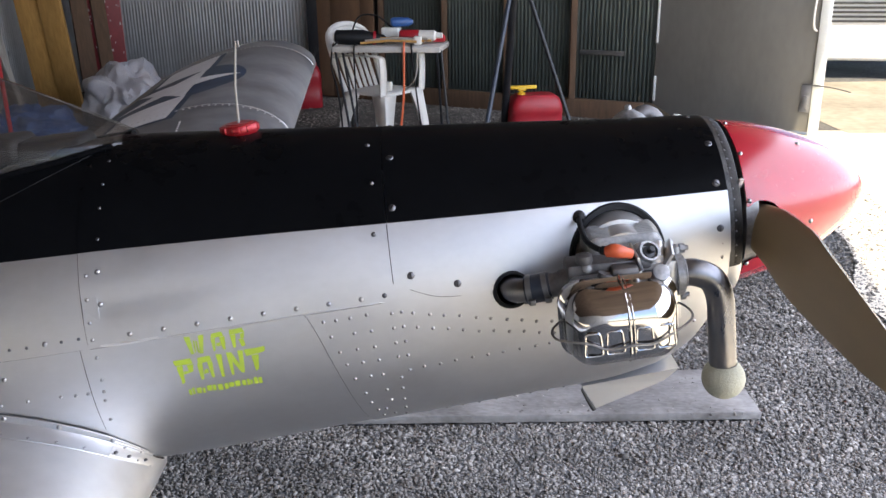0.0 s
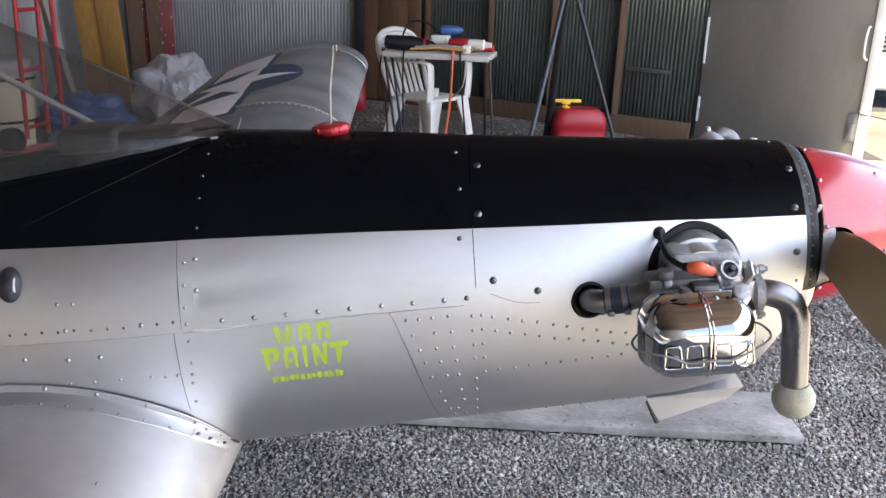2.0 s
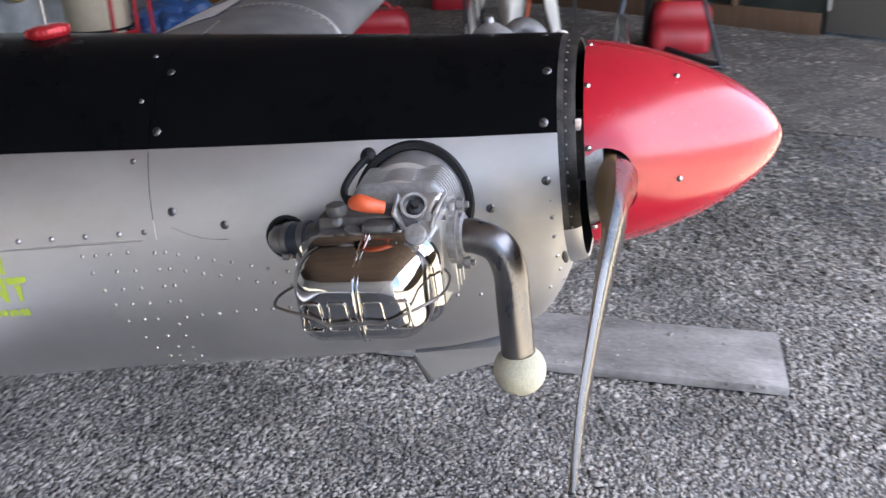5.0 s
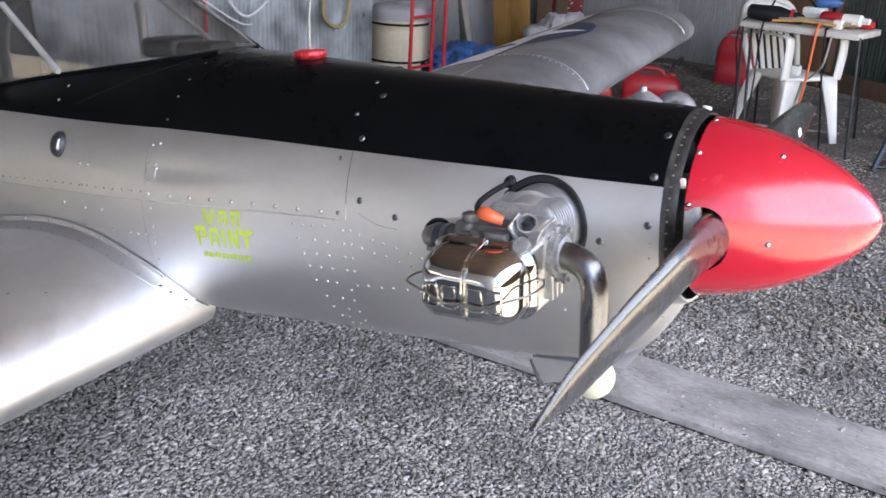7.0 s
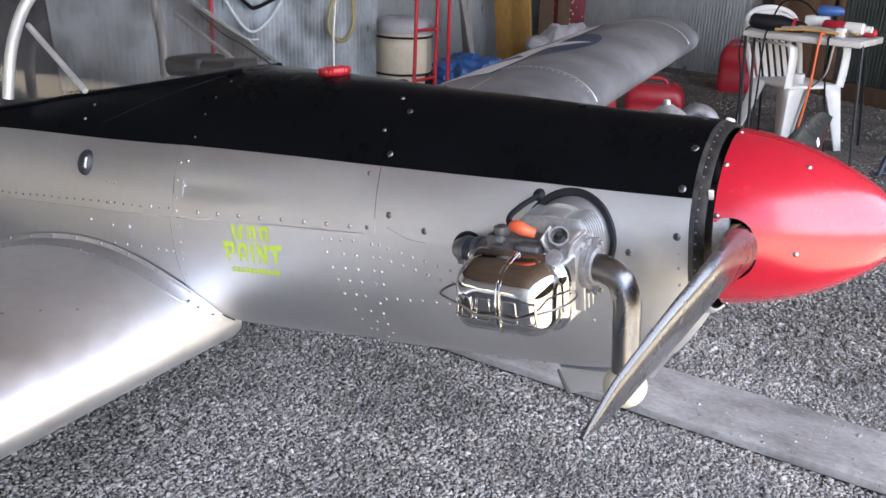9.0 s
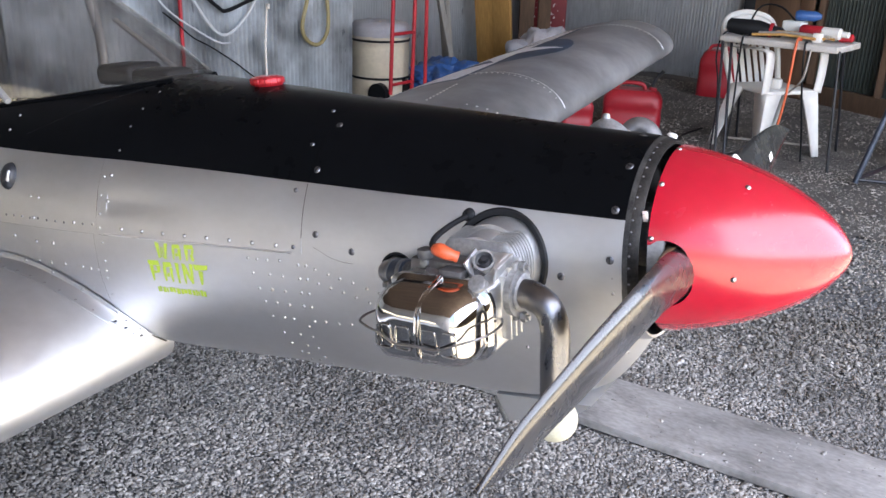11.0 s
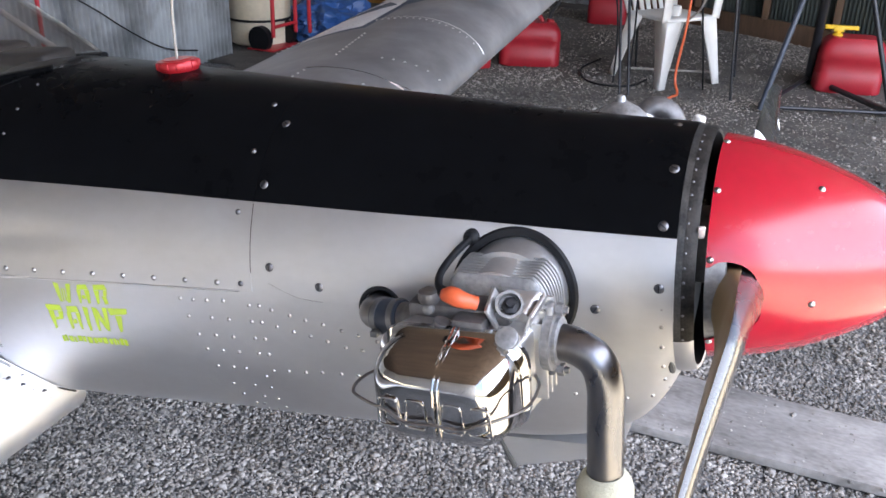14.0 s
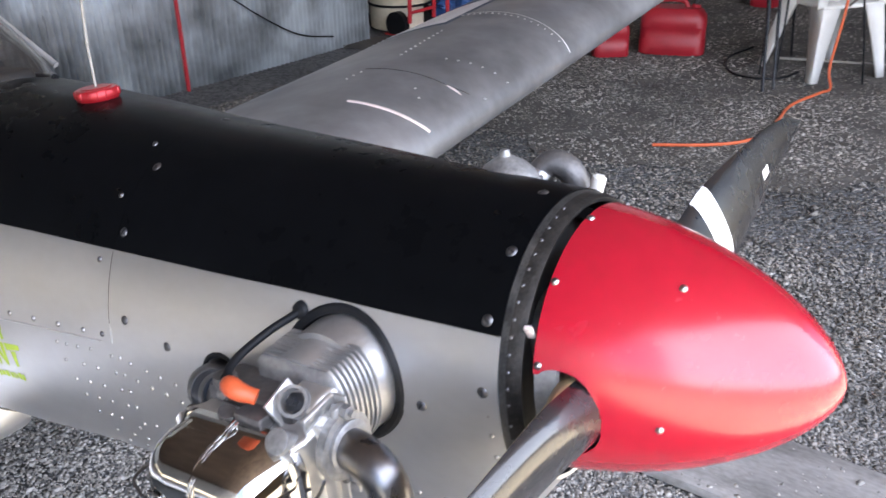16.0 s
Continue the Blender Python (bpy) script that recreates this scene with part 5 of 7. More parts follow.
for y in (1.805, 3.135):
    bm = bmesh.new()
    rows = []
    for k in range(30):
        s = (y - ROOT_LE.y) / (TIP_LE.y - ROOT_LE.y)
        le = ROOT_LE.lerp(TIP_LE, s)
        x = le.x - (0.004 + 0.93 * (k / 29) ** 1.5) * (0.95 - 0.12 * s)
        rows.append([wing_top(x, y, 0.0014), wing_top(x, y + 0.045, 0.0016), wing_top(x, y + 0.046, 0.0002)])
    grid(bm, rows)
    bmesh.ops.recalc_face_normals(bm, faces=bm.faces)
    flat = len(bm.faces)
    # A tapering bead of paler metal paints the highlight along the lap's edge.
    tube(bm, [r[1] for r in rows][:22], [0.0006 + 0.0016 * max(0.0, 1 - k / 21) for k in range(22)], 6)
    bm.faces.ensure_lookup_table()
    for f in bm.faces[flat:]:
        f.material_index = 1
    part("lap_joint", bm, [ALU_DULL, ALU_WING], left_wing, "overlapping riveted skin edge with a paler bead for its highlight")

# the inboard lap, a creased skin edge and a flake of bare metal
bm = bmesh.new()
path = smooth_path([(-1.133, 0.941, 0), (-1.095, 0.957, 0), (-1.059, 0.972, 0), (-1.02, 0.991, 0), (-0.98, 1.012, 0), (-0.953, 1.034, 0)], 5)
grid(bm, [[wing_top(q.x, q.y - 0.006, 0.0002), wing_top(q.x, q.y - 0.004, 0.0032), wing_top(q.x, q.y + 0.003, 0.0036), wing_top(q.x, q.y + 0.007, 0.0002)] for q in path])
bmesh.ops.recalc_face_normals(bm, faces=bm.faces)
part("lap_joint", bm, CHIP, left_wing, "pale raised edge of the inboard skin")
bm = bmesh.new()
tube(bm, [wing_top(q.x, q.y, 0.0002) for q in smooth_path([(-1.272, 1.182, 0), (-1.148, 1.202, 0), (-1.034, 1.228, 0), (-0.985, 1.265, 0)], 8)], 0.0012, 6)
part("joint_line", bm, SEAM_DARK, left_wing, "dark crease across the wing skin")
bm = bmesh.new()
rows = []
for k in range(6):
    x = -1.03 + 0.04 * k / 5
    w = 0.006 * math.sin(math.pi * (k + 0.4) / 5.8)
    rows.append([wing_top(x, 1.226 + 0.01 * k / 5 - w, 0.0012), wing_top(x, 1.226 + 0.01 * k / 5 + w, 0.0014)])
grid(bm, rows)
part("bare_flake", bm, CHIP, left_wing, "pale flake where the finish is chipped")

# root fairing strip where the right wing meets the side, with rivets
def near_top(x, y, out=0.0):
    """A point on top of the right wing, by local x and the distance y from the centre."""
    s = (y - NEAR_ROOT.y) / (NEAR_TIP.y - NEAR_ROOT.y)
    le = NEAR_ROOT.lerp(NEAR_TIP, s)
    chord = 0.95 - 0.12 * s
    c = min(0.98, max(0.0, (le.x - x) / chord))
    yt = THICK / 0.2 * (0.2969 * math.sqrt(c) - 0.126 * c - 0.3516 * c**2 + 0.2843 * c**3 - 0.1036 * c**4)
    m, p = CAMBER, 0.35
    yc = m / p**2 * (2 * p * c - c * c) if c < p else m / (1 - p) ** 2 * (1 - 2 * p + 2 * p * c - c * c)
    return Vector((x, -y, le.z + (yc + yt) * chord + out))


bm = bmesh.new()
rows = []
for i in range(40):
    x = -0.898 - 0.62 * (i / 39) ** 1.3
    side_y = -on_side(x, near_top(x, 0.2).z, 0).y
    z = near_top(x, side_y).z
    rows.append([on_side(x, z + 0.020, -0.0005), on_side(x, z + 0.0195, 0.0008), on_side(x, z + 0.009, 0.0018), near_top(x, side_y + 0.010, 0.0028), near_top(x, side_y + 0.028, 0.0012), near_top(x, side_y + 0.0285, 0.0)])
grid(bm, rows)
bmesh.ops.recalc_face_normals(bm, faces=bm.faces)
fairing = part("root_fairing", bm, ALU, plane, "bent aluminium wing root fairing strip")
# a bright patch plate over the front end of the strip, and the dark slit ahead of it
bm = bmesh.new()
rows = []
for i in range(13):
    x = -0.897 - 0.036 * i / 12
    side_y = -on_side(x, near_top(x, 0.2).z, 0).y
    z = near_top(x, side_y).z
    k = 0.0012 * noise.noise((x * 60, 0.3, 0.7))
    rows.append([on_side(x, z + 0.015, 0.0005), on_side(x, z + 0.0145, 0.0026 + k), near_top(x, side_y + 0.006, 0.0062 + k), near_top(x, side_y + 0.015, 0.0048 - k), near_top(x, side_y + 0.0265, 0.0034 + k), near_top(x, side_y + 0.027, 0.0002)])
grid(bm, rows)
bmesh.ops.recalc_face_normals(bm, faces=bm.faces)
patch = part("fairing_patch", bm, ALU_WING, fairing, "bright crumpled patch plate")
for x, d in ((-0.902, 0.021), (-0.915, 0.022), (-0.928, 0.021), (-0.908, 0.005), (-0.923, 0.005)):
    side_y = -on_side(x, near_top(x, 0.2).z, 0).y
    ob = new("rivet", PIN)
    ob.parent = fairing
    ob.location = near_top(x, side_y + d, 0.0045)
for x0, x1 in ((-0.905, -0.893), (-0.940, -0.932)):
    bm = bmesh.new()
    tube(bm, [on_side(x, near_top(x, -on_side(x, near_top(x, 0.2).z, 0).y).z + (0.003 if x0 > -1 else 0.019), 0.001) for x in band(x0, x1, 8)], [0.0006] + [0.0016] * 7 + [0.0006], 8)
    part("joint_line", bm, SEAM_DARK, fairing, "dark open slit beside the strip")
for i in range(17):
    x = -0.908 - 0.58 * (i / 16) ** 1.15
    side_y = -on_side(x, near_top(x, 0.2).z, 0).y
    ob = new("rivet", RIVET)
    ob.parent = fairing
    ob.location = near_top(x, side_y + 0.023, 0.0016)
    if i % 2:
        stud(RIVET_BIG, "rivet", x, near_top(x, side_y).z + 0.0145, fairing, 0.0012)
for x0, y0, n in ((-1.0, 0.42, 3), (-1.12, 0.6, 3), (-1.25, 0.5, 4), (-1.05, 0.85, 3)):
    for k in range(n):
        ob = new("rivet", RIVET)
        ob.parent = right_wing
        ob.location = near_top(x0 - 0.03 * k, y0 + 0.05 * k, 0.0003)

# main wheels, legs and tail, mostly hidden under the body
for s in (-1, 1):
    bm = bmesh.new()
    tube(bm, [(-1.78, s * 0.2, -0.18), (-1.8, s * 0.22, -0.52)], 0.018, 10)
    leg = part("gear_leg", bm, TUBE_GREY, plane, "steel main gear leg")
    bm = bmesh.new()
    lathe(bm, [(-0.045, 0.06), (-0.05, 0.1), (-0.03, 0.128), (0.03, 0.128), (0.05, 0.1), (0.045, 0.06)], Matrix.Translation((-1.8, s * 0.22, -0.545)) @ pose(0, 0, 0, 0, 0, 90), 28)
    part("tyre", bm, RUBBER, leg, "black main wheel tyre")


# rear body, fin and tailplane behind the cockpit
bm = bmesh.new()
rows = []
for i in range(13):
    t = i / 12
    x = -2.38 - 1.35 * t
    w, h, c = 0.215 * (1 - t) + 0.03 * t, 0.20 * (1 - t) + 0.06 * t, 0.02 + 0.05 * t
    rows.append([(x, w * math.sin(a), c + h * math.cos(a)) for a in band(0, 2 * math.pi, 32)[:-1]])
vs = grid(bm, rows, close_v=True)
bm.faces.new(vs[-1])
bmesh.ops.recalc_face_normals(bm, faces=bm.faces)
part("tail_cone", bm, ALU, plane, "tapering bare aluminium rear body")


def tail_surface(name, root, tip, chords, thick, label):
    bm = bmesh.new()
    rows = []
    for s in (0.0, 0.25, 0.5, 0.75, 0.95, 1.0):
        le, ch = Vector(root).lerp(Vector(tip), s), chords[0] + (chords[1] - chords[0]) * s
        up = (Vector(tip) - Vector(root)).normalized().cross(Vector((1, 0, 0))).normalized()
        rows.append([le - Vector((a, 0, 0)) + up * b for a, b in section(ch, thick * (1 if s < 0.96 else 0.3), 0.0)])
    vs = grid(bm, rows, close_v=True)
    bm.faces.new(vs[-1])
    bm.faces.new(list(reversed(vs[0])))
    bmesh.ops.recalc_face_normals(bm, faces=bm.faces)
    part(name, bm, ALU, plane, label)


tail_surface("tail_fin", (-3.1, 0, 0.1), (-3.4, 0, 0.72), (0.62, 0.4), 0.1, "upright aluminium tail fin")
for s in (-1, 1):
    tail_surface("tailplane", (-3.12, s * 0.03, 0.1), (-3.25, s * 0.85, 0.1), (0.55, 0.4), 0.1, "aluminium tailplane")


# ---- the hangar ----
def polyline_wall(name, pts, height, mat, label, pitch=0.033, depth=0.008, base=0.0):
    """Corrugated sheet along points of the plan, with thickness."""
    bm = bmesh.new()
    for (x0, y0), (x1, y1) in zip(pts, pts[1:]):
        L = math.hypot(x1 - x0, y1 - y0)
        tx, ty = (x1 - x0) / L, (y1 - y0) / L
        n = int(L / pitch * 6)
        rows = []
        for i in range(n + 1):
            s = L * i / n
            d = depth * math.sin(2 * math.pi * s / pitch)
            x, y = x0 + tx * s - ty * d, y0 + ty * s + tx * d
            rows.append([(x, y, base - 0.06), (x, y, height)])
        grid(bm, rows)
    bmesh.ops.recalc_face_normals(bm, faces=bm.faces)
    ob = solid(name, bm, mat, label, "wall", kind="structure")
    sol = ob.modifiers.new("sheet", "SOLIDIFY")
    sol.thickness, sol.offset = 0.002, 0
    return ob


CORNER_A, CORNER_B, DOOR_L, DOOR_R = (-3.95, 8.9), (-1.42, 8.5), (1.46, 6.93), (2.50, 6.30)
polyline_wall("wall_west", [(-3.95, 1.5), CORNER_A], 3.4, WALL_TIN, "galvanised corrugated sheet wall")
polyline_wall("wall_partition", [(-3.29, 2.62), (-3.29, 5.18)], 3.0, TIN_PART, "stained galvanised corrugated sheet partition with a free edge", 0.037, 0.011)
polyline_wall("wall_north", [CORNER_A, CORNER_B], 3.4, WALL_TIN, "galvanised corrugated sheet wall")
polyline_wall("wall_east", [CORNER_B, DOOR_L], 3.4, TIN_DARK, "weathered corrugated sheet wall")
bm = bmesh.new()
box(bm, (-9.2, -3.7, 0), (-9, 1.5, 3.4))
box(bm, (-9.2, 1.5, 0), (-3.95, 1.6, 3.4))
solid("wall_south", bm, WALL_TIN, "galvanised sheet wall beside the tail", "wall", kind="structure", smooth=False)
# Unseen wall, added with its gap to steer light and reflections on the fuselage.
bm = bmesh.new()
box(bm, (-9.4, -3.8, 0.5), (-1.2, -3.7, 3.0))
box(bm, (-1.2, -3.8, 0.0), (1.43, -3.7, 3.0))
solid("unseen_front_wall", bm, WALL_TIN, "unseen pale front wall with a low gap, added to shape light and reflections", "wall", kind="structure", smooth=False)
bm = bmesh.new()
# the roof's edge runs askew past the nose and over the open door leaf
plan = [(-9.4, -3.8), (1.45, -3.8), (1.45, -0.6), (1.90, 1.6), (2.50, 4.4), (2.95, 5.6), (2.95, 9.4), (-9.4, 9.4)]
low, high = [bm.verts.new((x, y, 3.0)) for x, y in plan], [bm.verts.new((x, y, 3.1)) for x, y in plan]
bm.faces.new(low)
bm.faces.new(list(reversed(high)))
for k in range(len(plan)):
    n = (k + 1) % len(plan)
    bm.faces.new((low[k], low[n], high[n], high[k]))
bmesh.ops.recalc_face_normals(bm, faces=bm.faces)
solid("ceiling", bm, ROOF_BROWN, "sheet metal roof", "ceiling", kind="structure", smooth=False)


def beam(p, q, w, d, mat, name, label, category, up=(0, 0, 1), bevel=0.004, kind=""):
    """A squared timber from p to q."""
    bm = bmesh.new()
    L = (Vector(q) - Vector(p)).length
    box(bm, (0, -w / 2, -d / 2), (L, w / 2, d / 2), bevel, along(p, q))
    return solid(name, bm, mat, label, category, kind=kind)


def on_line(a, b, t, off=0.0):
    """A point of the plan on the line a-b, moved off to the room's side."""
    dx, dy = b[0] - a[0], b[1] - a[1]
    L = math.hypot(dx, dy)
    return (a[0] + dx * t + off * dy / L, a[1] + dy * t - off * dx / L)


# timber frame on the far wall: sill, posts and a plywood sheet
p, q = on_line(CORNER_B, DOOR_L, 0.02, 0.05), on_line(CORNER_B, DOOR_L, 0.99, 0.05)
beam((*p, 0.075), (*q, 0.075), 0.05, 0.15, WOOD_RAW, "sill_board", "reddish-brown timber sill board along the wall base", "timber", kind="structure")
for t in (0.235, 0.435, 0.617, 0.797):
    p = on_line(CORNER_B, DOOR_L, t, 0.05)
    beam((*p, 0.15), (*p, 3.35), 0.09, 0.05, WOOD_RAW, "wall_post", "rough brown timber wall post", "timber", kind="structure")
p = on_line(CORNER_B, DOOR_L, 0.005, 0.06)
beam((*p, 0.0), (*p, 3.35), 0.12, 0.12, TUBE_BLACK, "corner_post", "dark timber corner post", "timber", kind="structure")
bm = bmesh.new()
for lo, hi in ((0.012, 0.07), (0.0715, 0.173), (0.1745, 0.218)):
    a, b = on_line(CORNER_B, DOOR_L, lo, 0.085), on_line(CORNER_B, DOOR_L, hi, 0.085)
    bm = bmesh.new()
    box(bm, (0, -0.009, 0.0), (math.hypot(b[0] - a[0], b[1] - a[1]), 0.009, 2.4), 0.003, along((*a, 0.02), (*b, 0.02)))
    solid("plywood_sheet", bm, PLYWOOD, "stained brown plywood sheet leaning on the wall", "plywood", "plywood sheets")
p, q = on_line(CORNER_B, DOOR_L, 0.82, 0.07), on_line(CORNER_B, DOOR_L, 0.93, 0.07)
beam((*p, 0.52), (*q, 0.52), 0.03, 0.035, TUBE_GREY, "wall_rail", "grey metal rail on the wall", "rail")
# the door leaf and its post at the opening
door = thing("door_1", Matrix.Identity(4), "grey-green sheet metal hangar door leaf standing open", "door")
tagged(door, kind="structure")
bm = bmesh.new()
L = math.hypot(DOOR_R[0] - DOOR_L[0], DOOR_R[1] - DOOR_L[1])
DM = along((*DOOR_L, 0.0), (*DOOR_R, 0.0))
box(bm, (0.0, -0.02, 0.03), (L - 0.06, 0.02, 2.9), 0.004, DM)
part("door_leaf", bm, DOOR, door, "flat grey-green leaf")
bm = bmesh.new()
box(bm, (L - 0.062, -0.035, 0.0), (L - 0.0, 0.035, 2.95), 0.005, DM)
part("door_stile", bm, PLATE, door, "pale painted edge with flaking paint")
# Solid pale strips paint the daylight that shows through the hinge gap.
for z0, z1 in ((0.61, 0.95), (0.17, 0.36)):
    bm = bmesh.new()
    box(bm, (0.0, -0.030, z0), (0.018, -0.0205, z1), 0.002, DM)
    part("daylight_strip", bm, PLATE, door, "pale strip painted as daylight through the hinge gap")
bm = bmesh.new()
tube(bm, [DM @ v for v in smooth_path([Vector((L - 0.09, -0.02, 0.95)), Vector((L - 0.092, -0.06, 0.94)), Vector((L - 0.097, -0.066, 0.85)), Vector((L - 0.092, -0.06, 0.76)), Vector((L - 0.078, -0.02, 0.73))], 6)], 0.008, 10)
part("door_handle", bm, PLASTIC, door, "white bent pull handle")
bm = bmesh.new()
box(bm, (L - 0.135, -0.028, 0.17), (L - 0.065, -0.0205, 0.36), 0.002, DM)
lathe(bm, [(0, 0.012), (0.02, 0.012)], DM @ Matrix.Translation((L - 0.1, -0.028, 0.28)) @ pose(0, 0, 0, 0, 0, -90), 14)
box(bm, (L - 0.115, -0.045, 0.2), (L - 0.08, -0.035, 0.29), 0.003, DM)
part("latch_plate", bm, ALU_DULL, door, "worn metal latch plate with a hasp")
bm = bmesh.new()
tube(bm, [DM @ Vector((L - 0.12, -0.035, 0.37)), DM @ Vector((L + 0.08, -0.05, 0.355)), DM @ Vector((L + 0.2, -0.1, 0.34))], 0.004, 8)
part("hasp_bar", bm, TUBE_GREY, door, "thin dark hasp bar")

# ---- ground: one sheet to the horizon ----
bm = bmesh.new()
xs = [-900, -60, -12] + band(-4, 3, 70) + [12, 60, 900]
ys = [-900, -60, -12] + band(0.0, 9, 90) + [16, 60, 900]
rows = []
for x in xs:
    rows.append([(x, y, 0.006 * noise.noise((x * 1.3, y * 1.3, 0)) - 0.006 if abs(x) < 5 else -0.006) for y in ys])
grid(bm, rows)
bmesh.ops.recalc_face_normals(bm, faces=bm.faces)
solid("ground", bm, GROUND, "grey crushed stone ground", "ground", kind="structure")
# dark earth strip showing through the stones near the far wall, and dry grass outside
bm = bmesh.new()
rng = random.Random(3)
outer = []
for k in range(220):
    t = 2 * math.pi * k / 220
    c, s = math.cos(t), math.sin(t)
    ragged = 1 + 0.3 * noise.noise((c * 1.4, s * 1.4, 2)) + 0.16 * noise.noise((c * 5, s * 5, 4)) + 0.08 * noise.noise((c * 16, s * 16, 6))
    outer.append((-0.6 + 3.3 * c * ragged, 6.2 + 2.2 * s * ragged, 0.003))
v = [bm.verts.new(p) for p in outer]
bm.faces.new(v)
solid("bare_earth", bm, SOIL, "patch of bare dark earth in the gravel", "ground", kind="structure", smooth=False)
bm = bmesh.new()
v = [bm.verts.new(p) for p in ((2.75, 6.4, 0.006), (12, 6.0, 0.006), (12, 9.6, 0.006), (2.7, 9.0, 0.006))]
bm.faces.new(v)
solid("dry_verge", bm, GRASS_DRY, "dry dirt verge outside the door", "ground", kind="structure", smooth=False)

# Yard sheet cut along the sun's edge; its whitened colour adds to the sunlight.
bm = bmesh.new()
edge = [(1.60 + 0.2 * (max(y, 1.2) - 3.3) + 0.10 * noise.noise((0.0, y * 1.7, 1)) + 0.04 * noise.noise((0.0, y * 7, 3)), y, 0.004) for y in band(-14, 6.5, 120)]
far = [(30, y, 0.004) for y in band(-14, 6.5, 120)]
grid(bm, [edge, far])
front = [(x, -4.1 + 0.15 * noise.noise((x * 1.3, 0.0, 7)), 0.004) for x in band(-14, 1.5, 60)]
grid(bm, [front, [(x, -14, 0.004) for x, _, _ in front]])
bmesh.ops.recalc_face_normals(bm, faces=bm.faces)
solid("dirt_yard", bm, YARD, "sandy dirt yard, whitened in colour where the sun falls", "ground", kind="structure", smooth=False)

# plank on the ground beside the nose
bm = bmesh.new()
PM = along((-0.62, 2.34, 0.0), (0.884, 2.40, 0.0))
box(bm, (0, -0.135, 0.002), (1.505, 0.135, 0.026), 0.003, PM)
bmesh.ops.subdivide_edges(bm, edges=[e for e in bm.edges if e.calc_length() > 0.5], cuts=20)
for vv in bm.verts:
    vv.co.z += 0.002 * noise.noise(vv.co * 7)
solid("ground_plank", bm, BOARD, "dirty whitish plank lying on the gravel", "plank")

# ---- things at the far wall ----
# table with a folding frame
TM = along((-0.90, 5.72, 0.0), (-0.105, 5.64, 0.0)) @ Matrix.Diagonal((1, 1, 0.97, 1))
table = thing("folding_table", TM, "white plastic folding table with thin dark legs, cluttered with tools", "table")
bm = bmesh.new()
box(bm, (0.065, 0.0, 0.695), (0.765, 0.42, 0.735), 0.010, seg=3)
part("tabletop", bm, TABLE_WHITE, table, "white moulded top")
INV = TM.inverted()
for top, foot in (((-0.815, 5.725, 0.69), (-0.655, 5.37, 0.0)), ((-0.775, 5.77, 0.69), (-0.625, 5.45, 0.0)), ((-0.135, 5.665, 0.69), (-0.075, 5.63, 0.0)), ((-0.18, 6.04, 0.69), (-0.157, 6.27, 0.0)), ((-0.80, 6.10, 0.69), (-0.79, 6.24, 0.0))):
    bm = bmesh.new()
    tube(bm, [INV @ Vector(top), INV @ Vector(foot)], 0.0085, 10)
    part("leg", bm, TUBE_BLACK, table, "thin black splayed leg")
bm = bmesh.new()
tube(bm, [INV @ Vector((-0.78, 5.95, 0.05)), INV @ Vector((-0.22, 6.11, 0.053))], 0.0075, 8)
part("crossbar", bm, WOOD_GREY, table, "pale bar near the ground")
bm = bmesh.new()
tube(bm, [INV @ Vector((-0.80, 6.06, 0.66)), INV @ Vector((-0.18, 6.0, 0.66))], 0.007, 8)
part("crossbar", bm, TUBE_BLACK, table)


